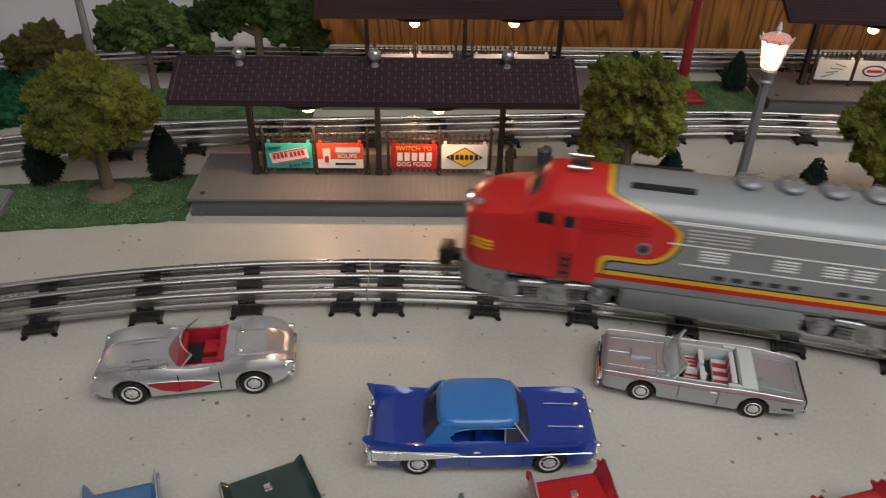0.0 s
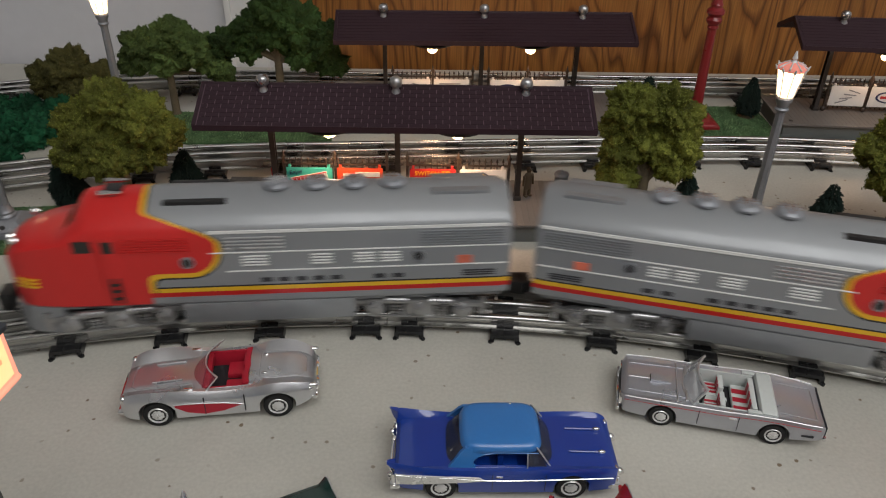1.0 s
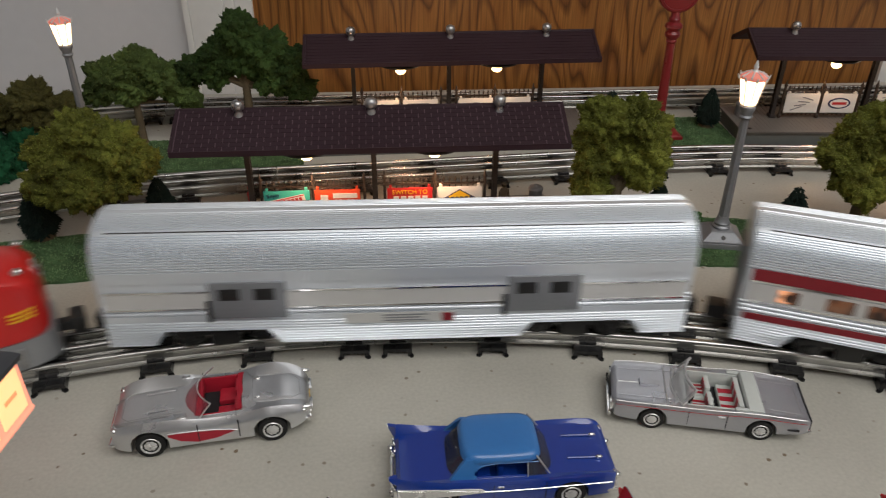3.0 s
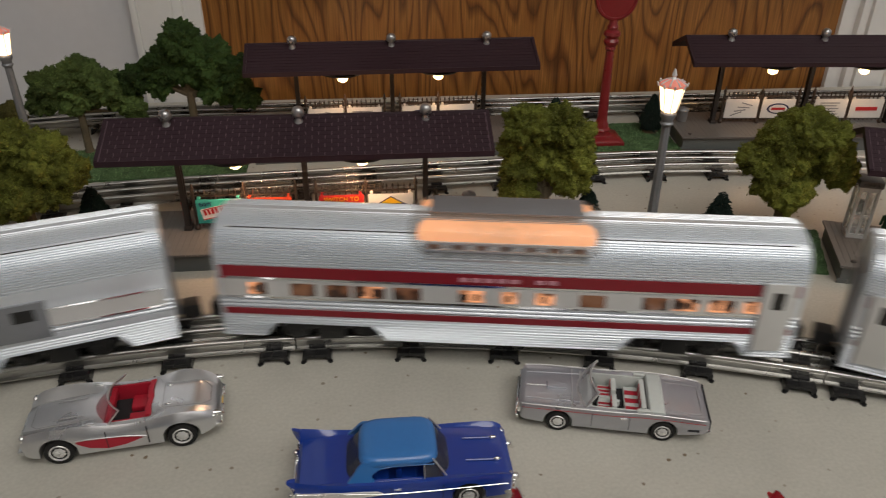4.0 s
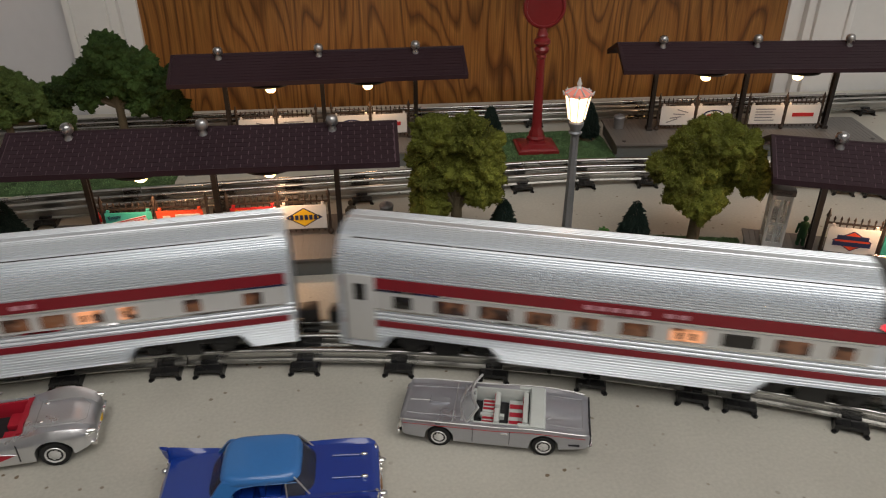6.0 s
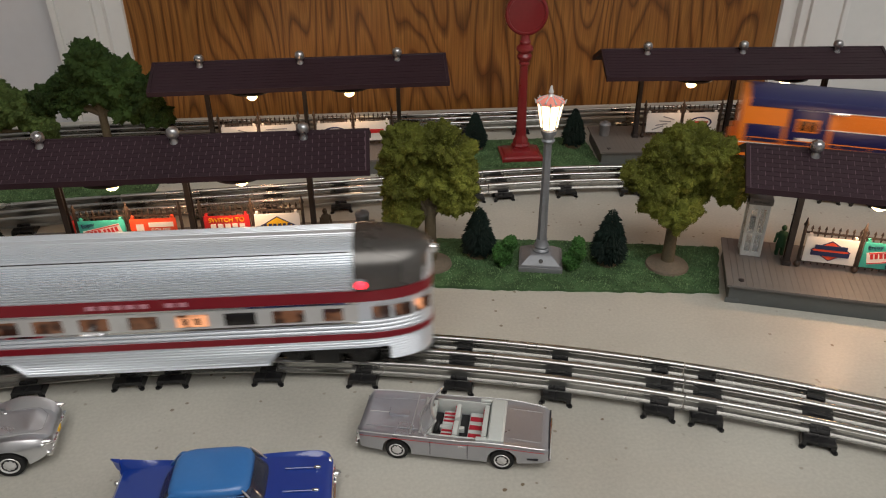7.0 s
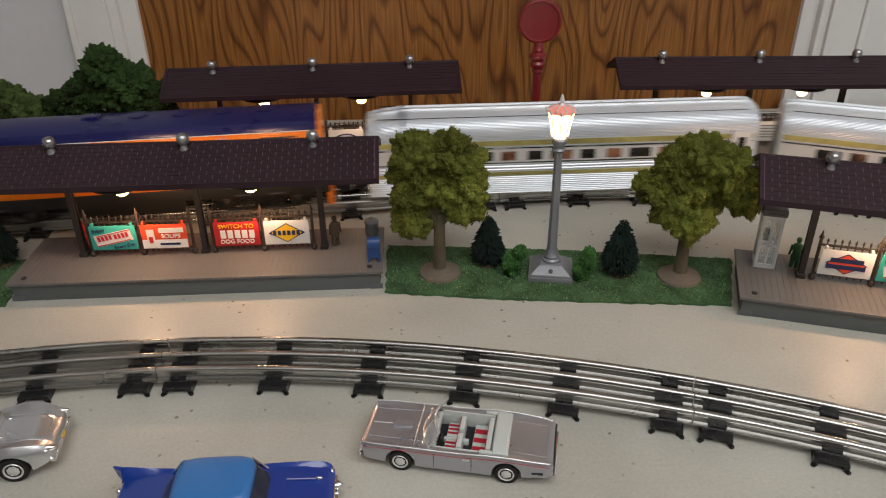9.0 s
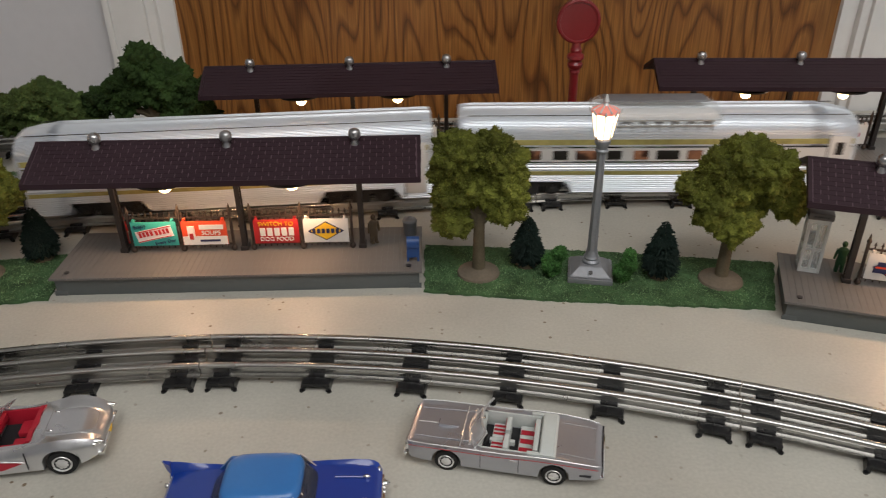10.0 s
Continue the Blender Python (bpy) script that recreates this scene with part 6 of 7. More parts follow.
# ---- die-cast cars ----
RIM = mat("bright_rim_metal", (0.72, 0.72, 0.71), 0.28, 0.45, var=0.08, scale=300)
TYRE = mat("rubber_tyre", (0.016, 0.016, 0.016), 0.7, var=0.2)
SILVER_CAR = mat("silver_metallic_paint", (0.64, 0.645, 0.665), 0.31, 0.85, var=0.05, scale=200, coat=0.9)
MAUVE_CAR = mat("grey_mauve_metallic_paint", (0.415, 0.42, 0.455), 0.32, 0.7, var=0.05, scale=200, coat=0.9)
BLUE_CAR = mat("royal_blue_paint", (0.004, 0.036, 0.27), 0.35, var=0.05, coat=1.0)
SKY_ROOF = mat("sky_blue_paint", (0.030, 0.165, 0.46), 0.40, var=0.05, coat=0.5)
PALE_BLUE_CAR = mat("pale_blue_paint", (0.05, 0.15, 0.33), 0.26, var=0.06, coat=0.7)
GREEN_CAR = mat("dark_green_paint", (0.006, 0.028, 0.022), 0.22, var=0.08, coat=0.8)
TEAL_CAR = mat("grey_green_paint", (0.06, 0.13, 0.12), 0.28, var=0.06, coat=0.7)
RED_CAR = mat("bright_red_paint", (0.42, 0.008, 0.014), 0.25, var=0.06, coat=0.8)
SEAT_RED = mat("red_seat_plastic", (0.40, 0.012, 0.03), 0.5, var=0.1)
SEAT_PALE = mat("pale_grey_seat_plastic", (0.55, 0.58, 0.56), 0.5, var=0.06)
DARK_IN = mat("dark_cockpit_floor", (0.02, 0.02, 0.022), 0.6, var=0.2)
SCREEN = glass_mat("car_windscreen", (0.62, 0.63, 0.65), 0.03, 0.42)
# red in this glass stands for the interior reflected in it
RED_REFLECT_SCREEN = glass_mat("screen_red_reflection", (0.45, 0.06, 0.09), 0.05, 0.34)
DARK_GLASS = glass_mat("tinted_car_glass", (0.05, 0.055, 0.08), 0.04, 0.62)
FIN_SILVER = mat("bright_silver_foil", (0.72, 0.71, 0.68), 0.3, 0.35, var=0.18, scale=300)
JOINT = mat("shallow_panel_joint", (0.36, 0.36, 0.37), 0.5, 0.3, var=0.1)
LINE = mat("panel_gap_dark", (0.03, 0.03, 0.035), 0.6, var=0.1)


def glide(table, x):
    """Catmull-Rom through table rows, whose first number is x (falling)."""
    rows = sorted(table)
    for i in range(len(rows) - 1):
        if x <= rows[i + 1][0]:
            break
    a, b = rows[i], rows[i + 1]
    p, q = rows[max(i - 1, 0)], rows[min(i + 2, len(rows) - 1)]
    u = min(1, max(0, (x - a[0]) / (b[0] - a[0])))
    out = []
    for k in range(1, len(a)):
        m0 = (b[k] - p[k]) / max(1e-6, b[0] - p[0]) * (b[0] - a[0])
        m1 = (q[k] - a[k]) / max(1e-6, q[0] - a[0]) * (b[0] - a[0])
        out.append((2 * u ** 3 - 3 * u * u + 1) * a[k] + (u ** 3 - 2 * u * u + u) * m0 + (3 * u * u - 2 * u ** 3) * b[k] + (u ** 3 - u * u) * m1)
    return out


def shell(table, wheels, r_arch, wheel_z, pit=None, inner=0.70, boxy=0.5, pontoon=False):
    """Car body skin: table rows are x, half-width, low edge, fender crest, middle of the deck. pit: (x0, x1, floor z)."""
    x0, x1 = min(r[0] for r in table), max(r[0] for r in table)
    xs = {x0 + (x1 - x0) * i / 56 for i in range(57)}
    for wx in wheels:
        xs |= {wx + r_arch * math.cos(math.pi * i / 10) for i in range(11)}
        xs |= {wx - r_arch - 0.0002, wx + r_arch + 0.0002}
    if pit:
        for p in pit[:2]:
            xs |= {p, p + 0.0003, p - 0.0003}
    rings = []
    for x in sorted(v for v in xs if x0 <= v <= x1):
        w, zb, ze, zc = glide(table, x)
        h0, zl = ze - zb, zb
        for wx in wheels:
            if abs(x - wx) <= r_arch:
                zb = max(zb, wheel_z + math.sqrt(max(0, r_arch ** 2 - (x - wx) ** 2)))
        h = h0
        z3 = max(zb + 0.0008, zl + 0.40 * h)
        z4 = max(z3 + 0.0004, zl + 0.68 * h)
        zf = zc
        if pit and pit[0] < x < pit[1]:
            zf = pit[2]
        half = [(w * 0.90, zb), (w * 0.975, zb + 0.0004), (w, z3), (w * 0.998, z4), (w * (0.955 + 0.03 * boxy), ze - 0.10 * h), (w * (0.90 + 0.05 * boxy), ze), (w * (0.80 + 0.05 * boxy), zc + (ze - zc) * (0.75 - 0.4 * boxy)), (w * inner, zc), (w * (inner - 0.02), zf), (w * 0.3, zf), (0.0, zf)]
        if pontoon:
            k = inner if pit[0] - 0.004 < x < pit[1] + 0.004 else 0.52
            half[4:9] = [(w * 0.960, ze - 0.16 * h), (w * 0.86, ze), (w * 0.74, zc + (ze - zc) * 0.72), (w * k, zc - 0.0003), (w * (k - 0.02), zf)]
        rings.append(ring_mirror(half, x))
    return loft(bm_new(), rings)


def wheel(parent, x, y, r, width, s):
    tyre = part("wheel", lathe(bm_new(), [(r * 0.56, -width / 2), (r * 0.92, -width / 2), (r, -width * 0.28), (r, width * 0.28), (r * 0.95, width * 0.46), (r * 0.80, width / 2), (r * 0.60, width * 0.46)], 26, pose(x, y, r, 90 * s, 0, 0)), TYRE, parent, "black tyre")
    part("rim", lathe(bm_new(), [(r * 0.58, -width * 0.4), (r * 0.66, width * 0.50), (r * 0.63, width * 0.56), (r * 0.57, width * 0.52), (r * 0.52, width * 0.45), (r * 0.32, width * 0.47), (r * 0.25, width * 0.55), (r * 0.10, width * 0.60)], 26, pose(x, y, r, 90 * s, 0, 0)), RIM, tyre, "bright rim")
    b = bm_new()
    for k in range(8):
        a = math.pi * k / 4
        tube(b, (r * 0.42 * math.cos(a), r * 0.42 * math.sin(a), width * 0.40), (r * 0.42 * math.cos(a), r * 0.42 * math.sin(a), width * 0.475), r * 0.055, n=8)
    part("rim_slot", b, TYRE, tyre, "", pose(x, y, r, 90 * s, 0, 0))
    return tyre


def wheels_of(ob, xs, track, r, width=0.0052):
    for x in xs:
        for s in (-1, 1):
            wheel(ob, x, s * track, r, width, -1 if s > 0 else 1)


def strip(ob, name, pts, rad, material, n=6):
    b = bm_new()
    for p, q in zip(pts, pts[1:]):
        tube(b, p, q, rad, n=n)
    return part(name, b, material, ob)


def windscreen(ob, x, w, z0, z1, rake, curve, frame_r=0.0005, tint=None):
    lo, hi = [], []
    for i in range(-6, 7):
        u = i / 6
        lo.append((x - curve * u * u, u * w, z0))
        hi.append((x - rake - curve * 0.9 * u * u, u * w * 0.90, z1))
    b = bm_new()
    loft(b, [[p, q, (q[0] - 0.0004, q[1], q[2]), (p[0] - 0.0004, p[1], p[2])] for p, q in zip(lo, hi)])
    g = part("windscreen", b, tint or SCREEN, ob, "clear curved windscreen")
    strip(ob, "windscreen_frame", [lo[0]] + hi + [lo[-1]], frame_r, SATIN)
    strip(ob, "windscreen_base", lo, frame_r, SATIN)
    return g


def seat(ob, x, y, w, d, z, h, material, stripes=None):
    b = bm_new()
    box(b, x - d / 2, x + d / 2, y - w / 2, y + w / 2, z, z + h * 0.35, 0.0009)
    box(b, x - d / 2 - 0.0022, x - d / 2 + 0.0012, y - w / 2, y + w / 2, z, z + h, 0.0009, None)
    st = part("seat", b, material, ob)
    if stripes:
        for k in (-0.27, 0.0, 0.27):
            bb = box(bm_new(), x - d / 2 + 0.001, x + d / 2 - 0.0005, y + k * w - w * 0.07, y + k * w + w * 0.07, z + h * 0.36, z + h * 0.38)
            box(bb, x - d / 2 + 0.0011, x - d / 2 + 0.0015, y + k * w - w * 0.07, y + k * w + w * 0.07, z + h * 0.30, z + h * 0.97)
            part("seat_stripe", bb, stripes, st, "red seat stripe", smooth=0)
    return st


def roadster():
    ob = thing("model_car", pose(-0.1242, 0.3905, 0, 0, 0, 187.2), "silver die-cast roadster with red side coves and red seats", "model car", "die-cast cars")
    T = [(0.0600, 0.0150, 0.0105, 0.0150, 0.0152), (0.0585, 0.0195, 0.0085, 0.0185, 0.0180), (0.0540, 0.0228, 0.0068, 0.0228, 0.0198), (0.0455, 0.0244, 0.0062, 0.0252, 0.0210), (0.0360, 0.0250, 0.0060, 0.0258, 0.0218),
         (0.0180, 0.0248, 0.0058, 0.0250, 0.0230), (0.0050, 0.0243, 0.0058, 0.0232, 0.0234), (-0.0100, 0.0240, 0.0058, 0.0228, 0.0236), (-0.0220, 0.0244, 0.0058, 0.0240, 0.0244), (-0.0360, 0.0252, 0.0062, 0.0266, 0.0238),
         (-0.0460, 0.0244, 0.0072, 0.0256, 0.0236), (-0.0535, 0.0224, 0.0090, 0.0232, 0.0214), (-0.0580, 0.0196, 0.0105, 0.0204, 0.0186), (-0.0602, 0.0160, 0.0115, 0.0165, 0.0155)]
    body = part("body", shell(T, (0.0363, -0.0363), 0.0112, 0.0092, (-0.0190, 0.0090, 0.0110), 0.74, 0.0, True), SILVER_CAR, ob, smooth=40)
    wheels_of(ob, (0.0363, -0.0363), 0.0212, 0.0092, 0.0058)
    part("cockpit_floor", box(bm_new(), -0.0187, 0.0087, -0.0172, 0.0172, 0.0108, 0.0116), DARK_IN, body, smooth=0)
    for y in (-0.0085, 0.0085):
        seat(body, -0.0095, y, 0.0125, 0.012, 0.0116, 0.0112, SEAT_RED)
    part("tonneau_trim", box(bm_new(), -0.0185, -0.0160, -0.0170, 0.0170, 0.0170, 0.0238, 0.0008), SEAT_RED, body)
    part("dashboard", box(bm_new(), 0.0055, 0.0088, -0.0165, 0.0165, 0.0170, 0.0226, 0.0008), SEAT_RED, body)
    part("steering_wheel", tube(bm_new(), (0.0030, 0.0085, 0.0205), (0.0043, 0.0085, 0.0210), 0.0040, n=16), DARK_IN, body)
    windscreen(body, 0.0165, 0.0200, 0.0226, 0.0315, 0.0090, 0.0100, 0.0005, RED_REFLECT_SCREEN)
    for s in (-1, 1):
        # red cove tapering to the back
        b = bm_new()
        loft(b, [[(x, s * (glide(T, x)[0] * 0.985 + 0.0008), z0), (x, s * (glide(T, x)[0] * 1.0 + 0.0004), z1), (x, s * (glide(T, x)[0] - 0.002), z1), (x, s * (glide(T, x)[0] - 0.002), z0)] for x, z0, z1 in ((0.0250, 0.0158, 0.0178), (0.0180, 0.0112, 0.0178), (0.0080, 0.0086, 0.0172), (-0.0030, 0.0098, 0.0162), (-0.0110, 0.0124, 0.0150), (-0.0150, 0.0138, 0.0142))])
        part("side_cove", b, SEAT_RED, body, "red side cove")
        strip(body, "cove_trim", [(x, s * (glide(T, x)[0] * 1.0 + 0.0006), z) for x, z in ((0.0255, 0.0180), (0.0180, 0.0181), (0.0080, 0.0175), (-0.0030, 0.0165), (-0.0110, 0.0152), (-0.0155, 0.0141))], 0.0004, SATIN)
        for x in (0.0075, -0.0165):
            strip(body, "door_gap", [(x, s * (glide(T, x)[0] + 0.0002), z) for z in (0.0085, 0.0150, 0.0200, 0.0215)], 0.0004, LINE)
        part("headlight", sphere(bm_new(), (0.0560, s * 0.0185, 0.0195), 0.0028, 2, (0.7, 1, 1)), CHROME, body)
        part("tail_lamp", sphere(bm_new(), (-0.0555, s * 0.0190, 0.0185), 0.0020, 2, (1.5, 1, 0.8)), CHROME, body)
        part("bumper", box(bm_new(), 0.0565, 0.0605, min(s * 0.009, s * 0.021), max(s * 0.009, s * 0.021), 0.0090, 0.0112, 0.0008), CHROME, body)
        part("bumper", box(bm_new(), -0.0608, -0.0570, min(s * 0.009, s * 0.020), max(s * 0.009, s * 0.020), 0.0095, 0.0120, 0.0008), CHROME, body)
        strip(body, "hood_ridge", [(0.0400, s * 0.0085, 0.0224), (0.0220, s * 0.0085, 0.0234)], 0.0007, SILVER_CAR)
        part("fender_vent", box(bm_new(), 0.0140, 0.0195, s * 0.0190 - 0.0010, s * 0.0190 + 0.0010, 0.0238, 0.0250, 0.0004), CHROME, body)
        strip(body, "side_sill", [(0.0230, s * 0.0228, 0.0060), (-0.0230, s * 0.0228, 0.0060)], 0.0007, SATIN)
    part("grille", box(bm_new(), 0.0578, 0.0606, -0.0125, 0.0125, 0.0112, 0.0150, 0.0010), CHROME, body)

    def deck(x, y):
        w, zb, ze, zc = glide(T, x)
        u = abs(y) / w
        return zc + 0.0002 if u < 0.52 else zc + 0.0002 + (ze - zc) * min(1, (u - 0.52) / 0.22) * 0.72
    # panel joints of bonnet and boot
    for xa, xb, w in ((0.0175, 0.0530, 0.0122), (-0.0555, -0.0255, 0.0118)):
        loop = [(xa, -w), (xb - 0.004 if xb > 0 else xb, -w), (xb, -w * 0.7), (xb, w * 0.7), (xb - 0.004 if xb > 0 else xb, w), (xa, w)] if xb > 0 else [(xb, -w), (xa + 0.006, -w), (xa + 0.001, -w * 0.6), (xa + 0.001, w * 0.6), (xa + 0.006, w), (xb, w), (xb, -w)]
        fine = []
        for (x0, y0), (x1, y1) in zip(loop, loop[1:]):
            fine += [(x0 + (x1 - x0) * i / 5, y0 + (y1 - y0) * i / 5) for i in range(5)]
        fine.append(loop[-1])
        strip(body, "panel_joint", [(x, y, deck(x, y)) for x, y in fine], 0.00018, JOINT, 5)
    for s in (-1, 1):
        part("door_card", box(bm_new(), -0.0185, 0.0085, s * 0.0170 - 0.0006, s * 0.0170 + 0.0006, 0.0115, 0.0230, 0.0003), SEAT_RED, body, "red door lining")
        part("tail_bullet", lathe(bm_new(), [(0.0021, -0.003), (0.0019, 0.0), (0.0013, 0.003), (0.0003, 0.0042)], 12, pose(-0.0578, s * 0.0176, 0.0192, 0, -90, 0)), CHROME, body)
        part("boot_crest", sphere(bm_new(), (-0.0285, s * 0.0090, 0.0246), 0.0013, 2, (1.5, 0.7, 0.5)), CHROME, body)
        part("rear_overrider", box(bm_new(), -0.0622, -0.0596, min(s * 0.0040, s * 0.0150), max(s * 0.0040, s * 0.0150), 0.0125, 0.0152, 0.0009), CHROME, body)
    part("seat_back_rail", loft(bm_new(), [[(-0.0190 - 0.0005 * math.cos(q * 2 * math.pi), 0.0170 * u, 0.0232), (-0.0190 - 0.0005 * math.cos(q * 2 * math.pi), 0.0170 * u, 0.0250), (-0.0160, 0.0168 * u, 0.0246), (-0.0150, 0.0168 * u, 0.0200)] for u, q in ((-1, 0), (-0.75, 0.25), (-0.5, 0.5), (-0.25, 0.25), (0, 0), (0.25, 0.25), (0.5, 0.5), (0.75, 0.25), (1, 0))]), SEAT_RED, body, "red padded seat-back rail", smooth=50)
    part("rear_plate", box(bm_new(), -0.0606, -0.0590, -0.0045, 0.0045, 0.0105, 0.0135, 0.0004), YELLOW, body)
    return ob


def convertible():
    ob = thing("model_car", pose(0.1926, 0.3790, 0, 0, 0, 167.0), "mauve-grey die-cast convertible with red-striped pale seats", "model car", "die-cast cars")
    T = [(0.0605, 0.0165, 0.0090, 0.0175, 0.0170), (0.0595, 0.0195, 0.0082, 0.0192, 0.0185), (0.0560, 0.0210, 0.0070, 0.0200, 0.0192), (0.0360, 0.0214, 0.0056, 0.0202, 0.0198), (0.0150, 0.0215, 0.0052, 0.0202, 0.0202), (0.0000, 0.0216, 0.0052, 0.0202, 0.0200),
         (-0.0200, 0.0216, 0.0054, 0.0212, 0.0202), (-0.0320, 0.0216, 0.0058, 0.0212, 0.0204), (-0.0480, 0.0211, 0.0070, 0.0200, 0.0196), (-0.0580, 0.0200, 0.0080, 0.0188, 0.0186), (-0.0605, 0.0190, 0.0092, 0.0180, 0.0178)]
    body = part("body", shell(T, (0.0345, -0.0322), 0.0092, 0.0077, (-0.0222, 0.0165, 0.0085), 0.80, 0.9), MAUVE_CAR, ob, smooth=40)
    wheels_of(ob, (0.0345, -0.0322), 0.0186, 0.0077, 0.0048)
    part("cockpit_floor", box(bm_new(), -0.0220, 0.0162, -0.0162, 0.0162, 0.0083, 0.0090), DARK_IN, body, smooth=0)
    for y in (-0.0080, 0.0080):
        seat(body, 0.0040, y, 0.0130, 0.0095, 0.0090, 0.0108, SEAT_PALE, SEAT_RED)
    seat(body, -0.0140, 0, 0.0290, 0.0105, 0.0090, 0.0120, SEAT_PALE, SEAT_RED)
    part("console", box(bm_new(), -0.0060, 0.0100, -0.0014, 0.0014, 0.0090, 0.0125, 0.0005), SEAT_PALE, body)
    part("dashboard", box(bm_new(), 0.0132, 0.0164, -0.0162, 0.0162, 0.0140, 0.0200, 0.0008), SEAT_PALE, body)
    part("steering_wheel", tube(bm_new(), (0.0105, 0.0078, 0.0182), (0.0115, 0.0078, 0.0187), 0.0036, n=16), DARK_IN, body)
    part("folded_top", loft(bm_new(), [ring_mirror([(0.0192, 0.0205), (0.0192, 0.0222), (0.0170, 0.0232), (0.0, 0.0234), ], x) if k else ring_mirror([(0.0188, 0.0204), (0.0188, 0.0212), (0.0168, 0.0218), (0.0, 0.0220)], x) for x, k in ((-0.0325, 0), (-0.0312, 1), (-0.0232, 1), (-0.0222, 0))]), SEAT_PALE, body, "pale grey folded top boot")
    for s in (-1, 1):
        part("inner_door", box(bm_new(), -0.0215, 0.0135, s * 0.0168 - 0.0006, s * 0.0168 + 0.0006, 0.0095, 0.0204, 0.0003), SEAT_PALE, body)
        part("top_wing", box(bm_new(), -0.0235, -0.0150, s * 0.0180 - 0.0014, s * 0.0180 + 0.0014, 0.0203, 0.0222, 0.0006), SEAT_PALE, body)
        # bright strip drawn in for the highlight along the belt crease
        strip(body, "belt_trim", [(x, s * (glide(T, x)[0] * 0.975), glide(T, x)[2] + 0.0002) for x in (0.058, 0.045, 0.03, 0.012, -0.005, -0.02, -0.035, -0.05, -0.058)], 0.00045, SATIN)
        strip(body, "pin_line", [(x, s * (glide(T, x)[0] * 1.0 + 0.0001), glide(T, x)[2] - 0.0024) for x in (0.058, 0.04, 0.02, 0.0, -0.02, -0.035, -0.05, -0.058)], 0.00018, SIGN_RED)
        strip(body, "sill_trim", [(0.0245, s * 0.0202, 0.0058), (-0.0225, s * 0.0204, 0.0058)], 0.0006, SATIN)
        for x in (0.0130, -0.0105):
            strip(body, "door_gap", [(x, s * (glide(T, x)[0] + 0.0001), z) for z in (0.0075, 0.0130, 0.0185)], 0.0002, LINE)
        part("lamp_pair", box(bm_new(), 0.0590, 0.0612, min(s * 0.0115, s * 0.0185), max(s * 0.0115, s * 0.0185), 0.0110, 0.0165, 0.0008), CHROME, body)
        strip(body, "hood_line", [(0.0560, s * 0.0130, 0.0196), (0.0180, s * 0.0140, 0.0206)], 0.0003, MAUVE_CAR)
        part("tail_lamp", box(bm_new(), -0.0614, -0.0600, min(s * 0.006, s * 0.0175), max(s * 0.006, s * 0.0175), 0.0125, 0.0150, 0.0004), SIGN_RED, body)
        part("lettering_bar", box(bm_new(), -0.0545, -0.0475, s * 0.0206 - 0.0004, s * 0.0208 + 0.0004, 0.0108, 0.0122), LINE, body, smooth=0)
        part("door_handle", box(bm_new(), -0.0090, -0.0050, s * 0.0216 - 0.0005, s * 0.0216 + 0.0005, 0.0160, 0.0168), CHROME, body)
    windscreen(body, 0.0225, 0.0182, 0.0202, 0.0315, 0.0075, 0.0055, 0.0008)
    strip(body, "cowl_strip", [(0.0205, -0.0165, 0.0206), (0.0205, 0.0165, 0.0206)], 0.0009, SATIN)
    strip(body, "hood_joint", [(0.0262, -0.0185, 0.0205), (0.0262, 0.0185, 0.0205)], 0.0004, SATIN)
    strip(body, "hood_crease", [(0.0560, 0.0, 0.0193), (0.0430, 0.0, 0.0198)], 0.0004, SATIN)
    strip(body, "boot_joint", [(-0.0345, -0.0138, 0.0206), (-0.0560, -0.0140, 0.0191), (-0.0560, 0.0140, 0.0191), (-0.0345, 0.0138, 0.0206)], 0.00018, JOINT)
    strip(body, "rear_edge", [(-0.0608, -0.0186, 0.0120), (-0.0608, -0.0180, 0.0180), (-0.0606, 0.0, 0.0182), (-0.0608, 0.0180, 0.0180), (-0.0608, 0.0186, 0.0120)], 0.0006, LINE)
    part("mirror", sphere(bm_new(), (0.0135, 0.0, 0.0290), 0.0012, 1, (0.6, 1.6, 0.8)), CHROME, body)
    b = bm_new()
    loft(b, [[(x, -w, 0.0196), (x, -w, 0.0196 + h), (x, w, 0.0196 + h), (x, w, 0.0196)] for x, w, h in ((0.0425, 0.0032, 0.0022), (0.0395, 0.0034, 0.0024), (0.0300, 0.0022, 0.0012))])
    part("hood_scoop", b, MAUVE_CAR, body)
    part("scoop_mouth", box(bm_new(), 0.0422, 0.0428, -0.0026, 0.0026, 0.0200, 0.0214), LINE, body, smooth=0)
    part("bumper", box(bm_new(), 0.0600, 0.0625, -0.0200, 0.0200, 0.0068, 0.0095, 0.0010), CHROME, body)
    part("bumper", box(bm_new(), -0.0625, -0.0603, -0.0198, 0.0198, 0.0080, 0.0108, 0.0010), CHROME, body)
    part("grille", box(bm_new(), 0.0592, 0.0610, -0.0110, 0.0110, 0.0105, 0.0160, 0.0006), LINE, body)
    return ob


